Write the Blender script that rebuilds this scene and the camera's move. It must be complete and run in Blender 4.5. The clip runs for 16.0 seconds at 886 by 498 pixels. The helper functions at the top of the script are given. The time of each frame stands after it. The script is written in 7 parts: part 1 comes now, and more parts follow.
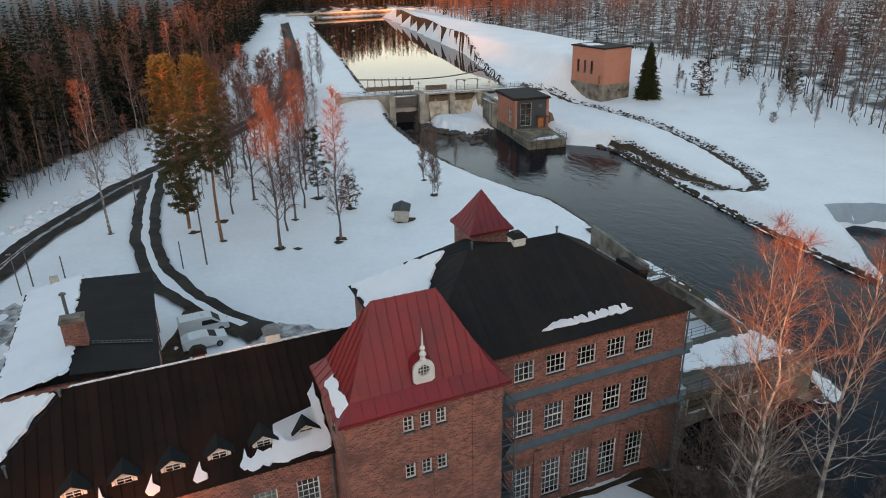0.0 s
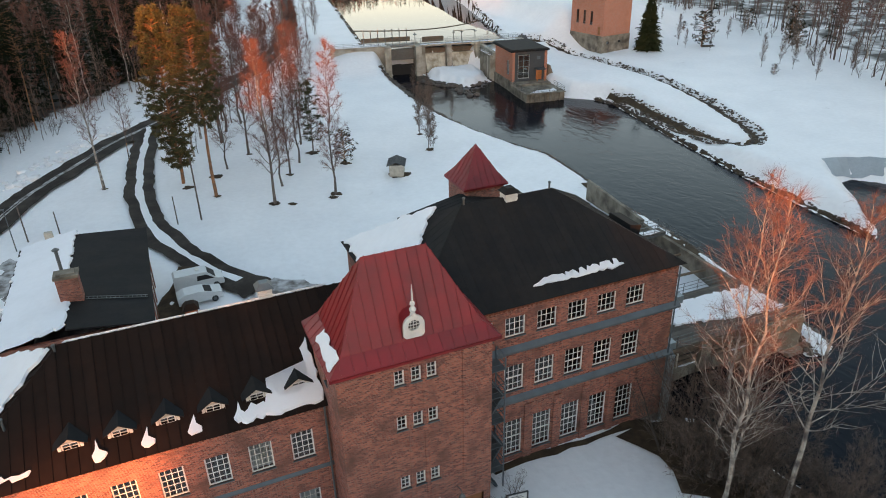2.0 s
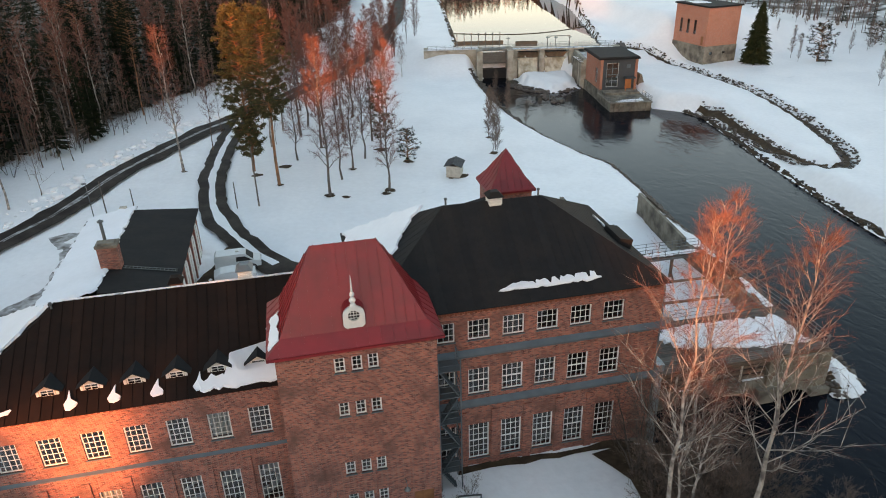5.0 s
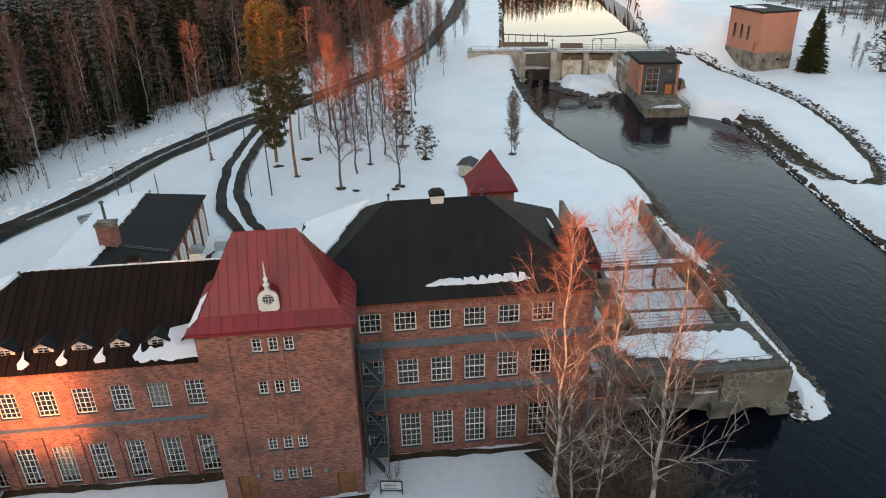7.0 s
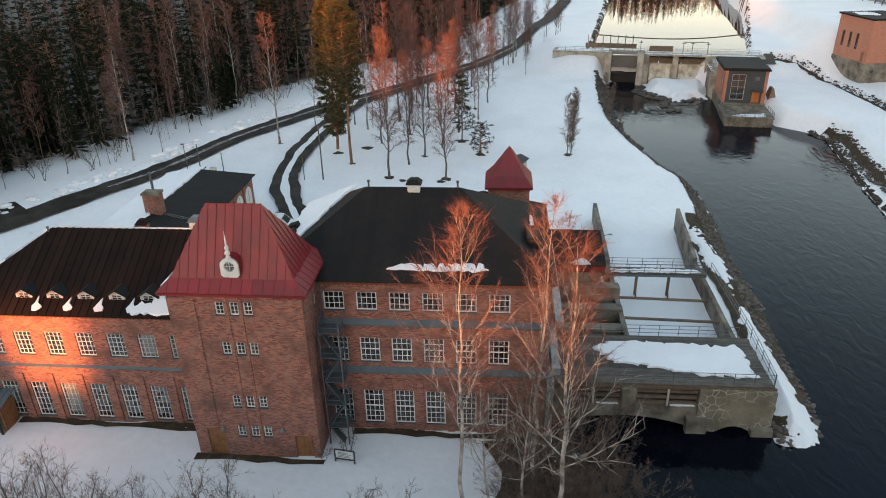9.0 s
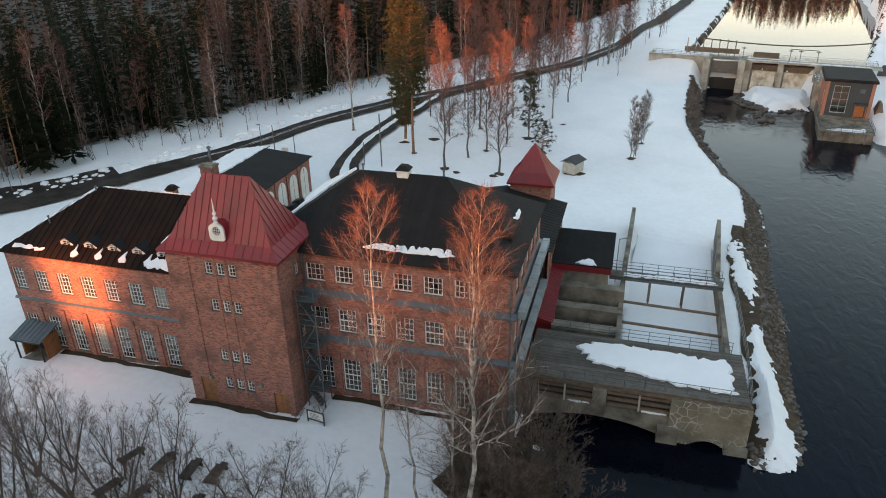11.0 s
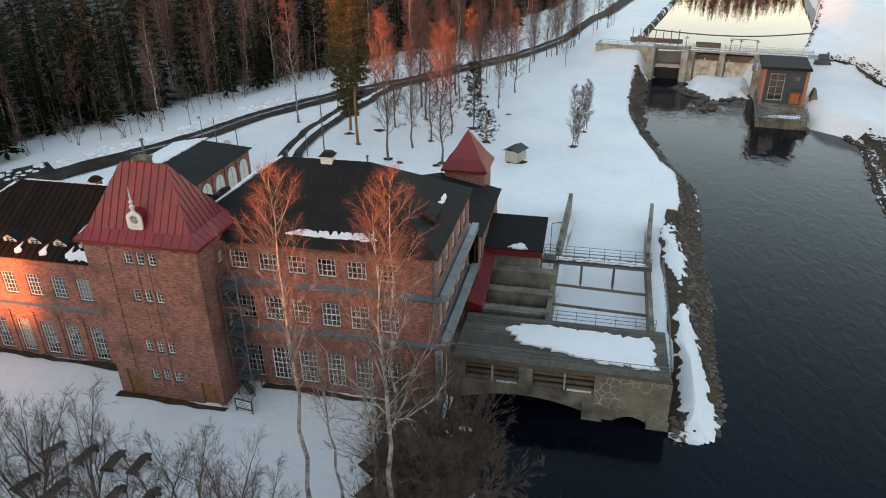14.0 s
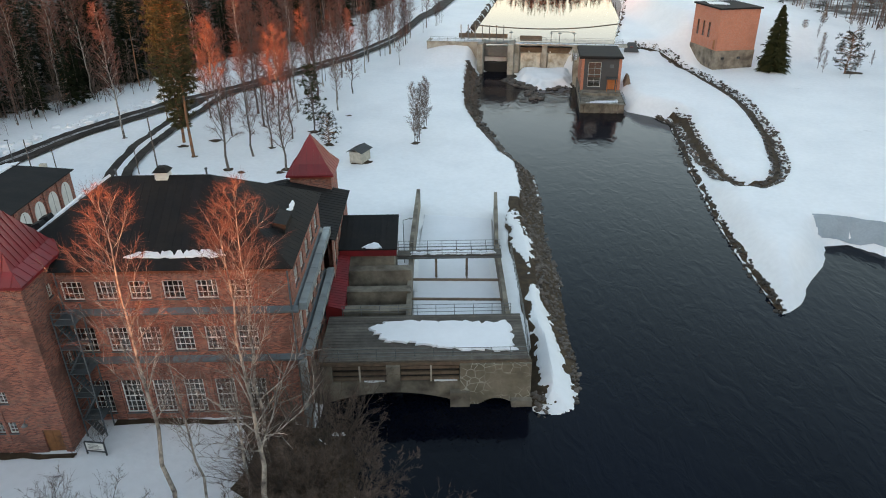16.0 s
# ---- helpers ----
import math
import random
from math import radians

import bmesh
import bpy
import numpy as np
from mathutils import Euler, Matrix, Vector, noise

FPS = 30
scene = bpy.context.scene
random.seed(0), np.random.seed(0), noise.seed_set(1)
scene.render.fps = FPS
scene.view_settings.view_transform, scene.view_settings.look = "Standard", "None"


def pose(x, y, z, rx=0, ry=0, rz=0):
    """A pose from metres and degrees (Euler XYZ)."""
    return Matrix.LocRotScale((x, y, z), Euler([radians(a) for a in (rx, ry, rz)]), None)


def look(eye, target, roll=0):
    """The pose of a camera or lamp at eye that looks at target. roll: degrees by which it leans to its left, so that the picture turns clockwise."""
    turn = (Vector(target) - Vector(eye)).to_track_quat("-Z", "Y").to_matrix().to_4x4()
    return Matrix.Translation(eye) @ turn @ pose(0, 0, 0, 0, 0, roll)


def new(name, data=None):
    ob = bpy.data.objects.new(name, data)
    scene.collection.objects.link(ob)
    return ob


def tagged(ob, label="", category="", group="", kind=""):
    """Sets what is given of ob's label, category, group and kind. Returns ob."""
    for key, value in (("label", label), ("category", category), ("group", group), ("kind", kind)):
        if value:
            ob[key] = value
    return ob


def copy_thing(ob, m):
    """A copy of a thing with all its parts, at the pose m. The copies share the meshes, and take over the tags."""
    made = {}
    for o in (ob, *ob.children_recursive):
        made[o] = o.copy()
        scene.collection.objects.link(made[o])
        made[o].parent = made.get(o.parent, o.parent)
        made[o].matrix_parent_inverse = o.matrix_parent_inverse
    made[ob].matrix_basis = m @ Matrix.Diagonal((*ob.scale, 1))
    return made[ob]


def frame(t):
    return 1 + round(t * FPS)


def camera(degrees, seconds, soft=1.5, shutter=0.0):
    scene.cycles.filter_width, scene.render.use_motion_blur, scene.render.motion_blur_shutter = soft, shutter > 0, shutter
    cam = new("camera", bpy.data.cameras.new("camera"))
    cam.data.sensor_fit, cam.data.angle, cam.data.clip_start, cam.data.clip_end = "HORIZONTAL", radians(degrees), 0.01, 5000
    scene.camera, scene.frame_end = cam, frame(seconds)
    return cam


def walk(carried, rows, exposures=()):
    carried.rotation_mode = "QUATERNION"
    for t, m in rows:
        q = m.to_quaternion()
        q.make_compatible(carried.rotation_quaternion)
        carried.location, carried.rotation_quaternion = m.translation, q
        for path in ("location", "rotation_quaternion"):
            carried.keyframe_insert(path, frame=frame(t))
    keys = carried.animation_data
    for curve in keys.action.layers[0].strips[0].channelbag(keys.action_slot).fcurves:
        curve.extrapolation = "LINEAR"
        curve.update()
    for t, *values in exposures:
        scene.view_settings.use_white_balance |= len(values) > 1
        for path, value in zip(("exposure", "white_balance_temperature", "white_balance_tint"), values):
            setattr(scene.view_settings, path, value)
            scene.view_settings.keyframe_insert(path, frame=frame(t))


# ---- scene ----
cam = camera(65.7, 16.0, 1.0)
METRES, EYE, TILT, LEAN, TURN = 45.0, 36.3, 0.0, 0.0, -22.6
ROWS = [
    (0.0, 0.0, 0.0, 0.0, -0.54, -22.93, 1.28),
    (0.5, -0.0, 0.0002, 0.0007, -0.58, -24.82, 1.28),
    (1.0, -0.0001, 0.0009, 0.0007, -0.63, -26.33, 1.29),
    (1.5, 0.0011, 0.0017, 0.0013, -0.63, -26.78, 1.32),
    (2.0, 0.0113, 0.0016, 0.0007, -0.64, -26.73, 1.32),
    (2.5, 0.0308, 0.0011, -0.0003, -0.62, -26.69, 1.32),
    (3.0, 0.0573, -0.0, -0.0019, 0.21, -26.61, 1.33),
    (3.5, 0.0908, -0.0011, -0.003, 3.2, -26.47, 1.37),
    (4.0, 0.1307, -0.0015, -0.0035, 5.95, -26.35, 1.42),
    (6.5, 0.3771, 0.0087, 0.0023, 14.9, -26.11, 1.24),
    (7.0, 0.4324, 0.0147, 0.0035, 16.75, -26.12, 1.23),
    (7.5, 0.4885, 0.022, 0.0035, 19.06, -26.1, 1.2),
    (8.0, 0.5455, 0.0325, 0.0026, 21.71, -26.09, 1.17),
    (8.5, 0.6028, 0.0444, 0.0019, 24.14, -26.09, 1.15),
    (9.0, 0.6604, 0.0586, 0.0026, 27.09, -26.08, 1.1),
    (11.5, 0.9269, 0.1555, 0.0029, 38.96, -26.15, 0.85),
    (12.0, 0.9489, 0.1651, 0.0017, 38.81, -26.21, 0.74),
    (12.5, 0.9546, 0.1685, -0.0027, 38.71, -26.29, 0.69),
    (13.0, 0.955, 0.1695, -0.0081, 38.41, -26.38, 0.71),
    (13.5, 0.955, 0.1703, -0.0113, 37.31, -26.45, 0.71),
    (14.0, 0.9563, 0.1709, -0.0122, 35.22, -26.53, 0.7),
    (14.5, 0.9568, 0.17, -0.0119, 32.05, -26.6, 0.65),
    (15.0, 0.9578, 0.1689, -0.0112, 28.65, -26.64, 0.65),
    (15.5, 0.9582, 0.1674, -0.0104, 24.85, -26.67, 0.62),
    (16.0, 0.9587, 0.1656, -0.0097, 21.7, -26.68, 0.62),
]
walk(cam, [(t, pose(0, 0, EYE, TILT, LEAN, TURN) @ pose(METRES * x, METRES * y, METRES * z, 90 + pitch, roll, yaw)) for t, x, y, z, yaw, pitch, roll in ROWS],
     [(0.0, 2.58, 8000, 16), (1.5, 2.76, 8100, 16), (7.0, 2.88, 8400, 17), (16.0, 2.93, 8300, 16)])

CARD = (-0.36, -0.933)                       # where the low sun stands, in plan
ELEV = 2.8


def world_and_sun():
    w = bpy.data.worlds.new("sky")
    scene.world = w
    w.use_nodes = True
    nt = w.node_tree
    sky = nt.nodes.new("ShaderNodeTexSky")
    sky.sky_type, sky.sun_disc = "NISHITA", False
    sky.sun_elevation, sky.sun_rotation = radians(ELEV), math.atan2(CARD[0], CARD[1])
    sky.air_density, sky.dust_density, sky.ozone_density = 1.0, 0.5, 1.5
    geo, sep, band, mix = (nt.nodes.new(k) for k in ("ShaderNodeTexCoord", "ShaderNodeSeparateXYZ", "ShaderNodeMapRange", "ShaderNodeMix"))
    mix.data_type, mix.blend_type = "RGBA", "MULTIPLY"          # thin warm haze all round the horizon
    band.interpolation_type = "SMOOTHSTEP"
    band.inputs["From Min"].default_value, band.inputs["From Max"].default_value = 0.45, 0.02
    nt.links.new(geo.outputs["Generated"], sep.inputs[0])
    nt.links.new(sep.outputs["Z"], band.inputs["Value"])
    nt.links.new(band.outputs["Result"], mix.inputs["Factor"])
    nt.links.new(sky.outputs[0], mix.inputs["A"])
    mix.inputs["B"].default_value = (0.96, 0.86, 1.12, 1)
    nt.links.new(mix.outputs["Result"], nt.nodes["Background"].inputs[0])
    nt.nodes["Background"].inputs[1].default_value = 0.15
    d = bpy.data.lights.new("sun", "SUN")
    d.energy, d.angle, d.color = 2.15, radians(0.9), (1.0, 0.37, 0.15)
    s = new("sun", d)
    c = math.cos(radians(ELEV))
    s.matrix_world = look((CARD[0] * c * 300, CARD[1] * c * 300, 300 * math.sin(radians(ELEV))), (0, 0, 0))


world_and_sun()


# ---- materials ----
def material(name, base, rough=0.7, metal=0.0, var=0.25, scale=3.0, fine=40.0, bump=0.15, second=None, rand=0.0, spec=0.5):
    """A surface with a coarse and a fine variation of its colour, and a fine relief. second: a colour for its stains."""
    m = bpy.data.materials.new(name)
    m.use_nodes = True
    nt = m.node_tree
    n, ln = nt.nodes, nt.links.new
    b = n["Principled BSDF"]
    b.inputs["Roughness"].default_value, b.inputs["Metallic"].default_value = rough, metal
    b.inputs["Specular IOR Level"].default_value = spec
    co = n.new("ShaderNodeNewGeometry")
    big, small = n.new("ShaderNodeTexNoise"), n.new("ShaderNodeTexNoise")
    big.inputs["Scale"].default_value, small.inputs["Scale"].default_value = 1.0 / scale, fine / 10
    big.inputs["Detail"].default_value, small.inputs["Detail"].default_value = 5, 4
    for q in (big, small):
        ln(co.outputs["Position"], q.inputs["Vector"])
    ramp = n.new("ShaderNodeValToRGB")
    ramp.color_ramp.elements[0].position, ramp.color_ramp.elements[1].position = 0.38, 0.66
    dark = second or tuple(c * (1 - var) for c in base)
    ramp.color_ramp.elements[0].color, ramp.color_ramp.elements[1].color = (*base, 1), (*dark, 1)
    ln(big.outputs["Fac"], ramp.inputs["Fac"])
    hsv = n.new("ShaderNodeHueSaturation")
    mp = n.new("ShaderNodeMapRange")
    mp.inputs["To Min"].default_value, mp.inputs["To Max"].default_value = 1 - var, 1 + var
    ln(small.outputs["Fac"], mp.inputs["Value"])
    ln(ramp.outputs["Color"], hsv.inputs["Color"])
    value = mp.outputs["Result"]
    if rand:
        info, r2, mu = n.new("ShaderNodeObjectInfo"), n.new("ShaderNodeMapRange"), n.new("ShaderNodeMath")
        r2.inputs["To Min"].default_value, r2.inputs["To Max"].default_value = 1 - rand, 1 + rand
        mu.operation = "MULTIPLY"
        ln(info.outputs["Random"], r2.inputs["Value"])
        ln(r2.outputs["Result"], mu.inputs[0])
        ln(value, mu.inputs[1])
        value = mu.outputs[0]
    ln(value, hsv.inputs["Value"])
    ln(hsv.outputs["Color"], b.inputs["Base Color"])
    if bump:
        bp = n.new("ShaderNodeBump")
        bp.inputs["Strength"].default_value, bp.inputs["Distance"].default_value = bump, 0.05
        ln(small.outputs["Fac"], bp.inputs["Height"])
        ln(bp.outputs["Normal"], b.inputs["Normal"])
    return m


def brick_material(name, c1, c2, mortar, worn):
    m = material(name, c1, rough=0.85, var=0.22, scale=2.5, fine=30)
    nt = m.node_tree
    n, ln = nt.nodes, nt.links.new
    b = n["Principled BSDF"]
    geo = n.new("ShaderNodeNewGeometry")
    sep, comb, add = n.new("ShaderNodeSeparateXYZ"), n.new("ShaderNodeCombineXYZ"), n.new("ShaderNodeMath")
    ln(geo.outputs["Position"], sep.inputs[0])
    ln(sep.outputs["X"], add.inputs[0])
    ln(sep.outputs["Y"], add.inputs[1])
    ln(add.outputs[0], comb.inputs["X"])
    ln(sep.outputs["Z"], comb.inputs["Y"])
    t = n.new("ShaderNodeTexBrick")
    t.inputs["Scale"].default_value, t.inputs["Brick Width"].default_value, t.inputs["Row Height"].default_value = 1.0, 0.27, 0.085
    t.inputs["Mortar Size"].default_value, t.inputs["Mortar Smooth"].default_value, t.inputs["Bias"].default_value = 0.012, 0.3, 0.0
    t.inputs["Color1"].default_value, t.inputs["Color2"].default_value, t.inputs["Mortar"].default_value = (*c1, 1), (*c2, 1), (*mortar, 1)
    ln(comb.outputs[0], t.inputs["Vector"])
    patch, ramp, mix = n.new("ShaderNodeTexNoise"), n.new("ShaderNodeValToRGB"), n.new("ShaderNodeMix")
    patch.inputs["Scale"].default_value, patch.inputs["Detail"].default_value = 0.55, 7
    ln(geo.outputs["Position"], patch.inputs["Vector"])
    ramp.color_ramp.elements[0].position, ramp.color_ramp.elements[1].position = 0.5, 0.72
    ln(patch.outputs["Fac"], ramp.inputs["Fac"])
    mix.data_type = "RGBA"
    ln(ramp.outputs["Color"], mix.inputs["Factor"])
    ln(t.outputs["Color"], mix.inputs["A"])
    mix.inputs["B"].default_value = (*worn, 1)
    hsv = next(q for q in n if q.type == "HUE_SAT")
    ln(mix.outputs["Result"], hsv.inputs["Color"])
    bp = next(q for q in n if q.type == "BUMP")
    bp.inputs["Strength"].default_value, bp.inputs["Distance"].default_value = 0.5, 0.02
    inv = n.new("ShaderNodeMath")
    inv.operation, inv.inputs[0].default_value = "SUBTRACT", 1.0
    ln(t.outputs["Fac"], inv.inputs[1])
    ln(inv.outputs[0], bp.inputs["Height"])
    return m


def cracked(m):
    """Adds pale lime along cracks, in some places only."""
    n, ln = m.node_tree.nodes, m.node_tree.links.new
    geo, vor, ramp, ns, r2, mu, mix = (n.new(k) for k in ("ShaderNodeNewGeometry", "ShaderNodeTexVoronoi", "ShaderNodeValToRGB", "ShaderNodeTexNoise", "ShaderNodeValToRGB", "ShaderNodeMath", "ShaderNodeMix"))
    vor.feature = "DISTANCE_TO_EDGE"
    vor.inputs["Scale"].default_value, ns.inputs["Scale"].default_value = 1.5, 0.45
    ln(geo.outputs["Position"], vor.inputs["Vector"])
    ln(geo.outputs["Position"], ns.inputs["Vector"])
    ln(vor.outputs["Distance"], ramp.inputs["Fac"])
    ramp.color_ramp.elements[0].color, ramp.color_ramp.elements[1].color = (1, 1, 1, 1), (0, 0, 0, 1)
    ramp.color_ramp.elements[0].position, ramp.color_ramp.elements[1].position = 0.02, 0.05
    r2.color_ramp.elements[0].position, r2.color_ramp.elements[1].position = 0.45, 0.58
    ln(ns.outputs["Fac"], r2.inputs["Fac"])
    mu.operation, mix.data_type = "MULTIPLY", "RGBA"
    ln(ramp.outputs["Color"], mu.inputs[0])
    ln(r2.outputs["Color"], mu.inputs[1])
    ln(mu.outputs[0], mix.inputs["Factor"])
    hsv = next(q for q in n if q.type == "HUE_SAT")
    ln(hsv.outputs["Color"], mix.inputs["A"])
    mix.inputs["B"].default_value = (0.42, 0.40, 0.34, 1)
    ln(mix.outputs["Result"], n["Principled BSDF"].inputs["Base Color"])
    return m


def glass_material(name, tint):
    m = bpy.data.materials.new(name)
    m.use_nodes = True
    n, ln = m.node_tree.nodes, m.node_tree.links.new
    n.remove(n["Principled BSDF"])
    tr, gl, mx, fr = n.new("ShaderNodeBsdfTransparent"), n.new("ShaderNodeBsdfGlossy"), n.new("ShaderNodeMixShader"), n.new("ShaderNodeFresnel")
    tr.inputs["Color"].default_value = (*tint, 1)
    gl.inputs["Roughness"].default_value, fr.inputs["IOR"].default_value = 0.03, 2.1
    ln(fr.outputs[0], mx.inputs[0])
    ln(tr.outputs[0], mx.inputs[1])
    ln(gl.outputs[0], mx.inputs[2])
    ln(mx.outputs[0], n["Material Output"].inputs["Surface"])
    return m


def water_material(name, deep, ripple, size, rough=0.04):
    m = material(name, deep, rough=rough, var=0.3, scale=20, bump=0, spec=0.18)
    n, ln = m.node_tree.nodes, m.node_tree.links.new
    b = n["Principled BSDF"]
    b.inputs["IOR"].default_value = 1.33
    b.inputs["Specular Tint"].default_value = (0.84, 0.95, 1.0, 1)
    geo, w, bp = n.new("ShaderNodeNewGeometry"), n.new("ShaderNodeTexNoise"), n.new("ShaderNodeBump")
    mapping = n.new("ShaderNodeMapping")
    mapping.inputs["Scale"].default_value = (1.0, 0.45, 1.0)
    ln(geo.outputs["Position"], mapping.inputs["Vector"])
    ln(mapping.outputs[0], w.inputs["Vector"])
    w.inputs["Scale"].default_value, w.inputs["Detail"].default_value, w.inputs["Distortion"].default_value = size, 5, 1.2
    bp.inputs["Strength"].default_value, bp.inputs["Distance"].default_value = ripple, 0.3
    ln(w.outputs["Fac"], bp.inputs["Height"])
    ln(bp.outputs["Normal"], b.inputs["Normal"])
    return m


SNOW = material("snow", (0.88, 0.89, 0.91), rough=0.6, var=0.06, scale=9, fine=9, bump=0.6, second=(0.82, 0.835, 0.86))
ROOF_SNOW = material("roof_snow", (0.84, 0.86, 0.90), rough=0.6, var=0.04, scale=3, fine=20, bump=0.3)
def wooded(m, shaded_litter, shaded_dirt):
    """Lets the woods' ground, coloured darker for tree shade, show through the snow where the sheet's own value 'woods'
    is high.
    """
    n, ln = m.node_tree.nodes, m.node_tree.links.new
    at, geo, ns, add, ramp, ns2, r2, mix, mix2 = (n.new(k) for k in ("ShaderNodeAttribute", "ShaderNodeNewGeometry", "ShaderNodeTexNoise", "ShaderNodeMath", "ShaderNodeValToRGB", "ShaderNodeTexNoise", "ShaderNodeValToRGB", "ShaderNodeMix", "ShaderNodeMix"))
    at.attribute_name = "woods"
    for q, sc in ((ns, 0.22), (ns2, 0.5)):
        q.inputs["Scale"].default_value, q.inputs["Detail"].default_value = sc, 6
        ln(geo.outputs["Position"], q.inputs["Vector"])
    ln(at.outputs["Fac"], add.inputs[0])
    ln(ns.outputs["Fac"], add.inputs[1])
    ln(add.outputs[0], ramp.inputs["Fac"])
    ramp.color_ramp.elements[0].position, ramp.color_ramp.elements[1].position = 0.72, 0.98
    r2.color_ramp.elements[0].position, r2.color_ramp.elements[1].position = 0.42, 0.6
    r2.color_ramp.elements[0].color, r2.color_ramp.elements[1].color = (*shaded_litter, 1), (*shaded_dirt, 1)
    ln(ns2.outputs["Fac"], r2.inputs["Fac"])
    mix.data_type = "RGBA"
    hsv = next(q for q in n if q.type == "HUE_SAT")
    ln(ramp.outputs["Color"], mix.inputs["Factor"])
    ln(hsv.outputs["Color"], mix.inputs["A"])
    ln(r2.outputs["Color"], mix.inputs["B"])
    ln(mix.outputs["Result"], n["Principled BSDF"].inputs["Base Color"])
    n.remove(mix2)
    return m


# litter and soil taken to near black: shade under the trees put into colour
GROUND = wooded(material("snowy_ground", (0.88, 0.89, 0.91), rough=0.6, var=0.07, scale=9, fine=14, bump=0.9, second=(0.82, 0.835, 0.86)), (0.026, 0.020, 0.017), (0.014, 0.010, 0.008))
ROAD = material("wet_gravel_road", (0.024, 0.018, 0.015), rough=0.75, var=0.4, scale=2.5, fine=25, bump=0.4, second=(0.058, 0.047, 0.040), spec=0.2)
SLUSH = material("slushy_snow", (0.50, 0.50, 0.51), rough=0.5, var=0.25, scale=0.9, fine=25, bump=0.4, second=(0.10, 0.085, 0.075))
MUD = material("bare_soil", (0.050, 0.034, 0.023), rough=0.9, var=0.4, scale=1.2, fine=30, bump=0.6, second=(0.085, 0.058, 0.036), spec=0.2)
STONE = material("bank_stone", (0.105, 0.084, 0.072), rough=0.8, var=0.35, scale=1.5, fine=25, bump=0.5, second=(0.055, 0.045, 0.038), rand=0.4)
BRICK = brick_material("red_brick", (0.46, 0.143, 0.094), (0.115, 0.036, 0.030), (0.32, 0.21, 0.17), (0.15, 0.072, 0.055))
PALE_BRICK = brick_material("pale_red_brick", (0.50, 0.19, 0.12), (0.45, 0.16, 0.10), (0.42, 0.24, 0.18), (0.42, 0.17, 0.11))
SOLDIER = material("soldier_brick", (0.29, 0.09, 0.045), rough=0.85, var=0.3, scale=1.0, fine=60, rand=0.3)
PLINTH = material("granite_plinth", (0.20, 0.17, 0.15), rough=0.85, var=0.35, scale=0.8, fine=30, bump=0.5)
CONCRETE = material("weathered_concrete", (0.25, 0.22, 0.175), rough=0.9, var=0.25, scale=1.6, fine=30, bump=0.5, second=(0.085, 0.07, 0.055))
CRACKED = cracked(material("cracked_concrete", (0.24, 0.21, 0.16), rough=0.9, var=0.25, scale=2.0, fine=30, bump=0.5, second=(0.15, 0.13, 0.095)))
RED_METAL = material("red_sheet_roof", (0.25, 0.013, 0.018), rough=0.45, var=0.12, scale=2.0, fine=15, bump=0.06, second=(0.18, 0.015, 0.018), rand=0.06)
BLACK_ROOF = material("black_felt_roof", (0.014, 0.014, 0.015), rough=0.8, var=0.25, scale=2.0, fine=25, bump=0.15, second=(0.02, 0.018, 0.017), rand=0.1, spec=0.2)
BROWN_METAL = material("rusty_brown_sheet_roof", (0.0165, 0.0108, 0.0090), rough=0.75, spec=0.08, var=0.25, scale=2.2, fine=20, bump=0.08, second=(0.024, 0.013, 0.0098), rand=0.12)
WHITE = material("white_paint", (0.72, 0.71, 0.67), rough=0.55, var=0.1, scale=0.7, fine=50)
GREY_METAL = material("galvanised_metal", (0.125, 0.155, 0.17), rough=0.5, metal=0.4, var=0.18, scale=1.2, fine=20)
PALE_CONCRETE = material("pale_dam_concrete", (0.44, 0.41, 0.35), rough=0.9, var=0.22, scale=2.2, fine=30, bump=0.5, second=(0.22, 0.19, 0.15))
DUCT = material("pale_duct_metal", (0.30, 0.36, 0.38), rough=0.45, metal=0.3, var=0.2, scale=1.4, fine=20)
OLD_BENCH = material("blackened_bench_wood", (0.050, 0.042, 0.037), rough=0.85, var=0.35, scale=0.6, fine=40, bump=0.4, rand=0.25)
STEEL = material("grey_steel", (0.17, 0.18, 0.18), rough=0.5, metal=0.6, var=0.2, scale=0.8)
# near black: dark doors and posts, and sheets standing in for unlit space
DARK = material("dark_parts_and_painted_shade", (0.03, 0.028, 0.026), rough=0.9, bump=0)
FLOORS = material("plank_floor", (0.12, 0.09, 0.07), rough=0.9)
DECK = material("grey_deck_planks", (0.12, 0.105, 0.09), rough=0.85, var=0.3, scale=0.9, fine=30, bump=0.4, rand=0.3)
TIMBER = material("old_timber", (0.17, 0.12, 0.085), rough=0.85, var=0.3, scale=0.7, fine=40, bump=0.4, rand=0.2)
DOORWOOD = material("brown_door_boards", (0.30, 0.12, 0.045), rough=0.7, var=0.3, scale=0.6, fine=40)
ORANGE = material("orange_stained_door", (0.55, 0.17, 0.05), rough=0.6, var=0.2, scale=0.6)
CREAM = material("cream_boards", (0.55, 0.50, 0.42), rough=0.7, var=0.2, scale=0.6, rand=0.1)
ANTHRACITE = material("anthracite_cladding", (0.055, 0.06, 0.065), rough=0.6, var=0.15, scale=1.0)
CURTAIN = material("white_curtain", (0.66, 0.68, 0.62), rough=0.9, var=0.1, scale=0.5)
CAR_PAINT = material("white_car_paint", (0.70, 0.72, 0.72), rough=0.3, var=0.05, scale=0.6, bump=0)
RUBBER = material("black_rubber", (0.02, 0.02, 0.02), rough=0.8)
RED_PAINT = material("red_paint", (0.35, 0.03, 0.03), rough=0.5)
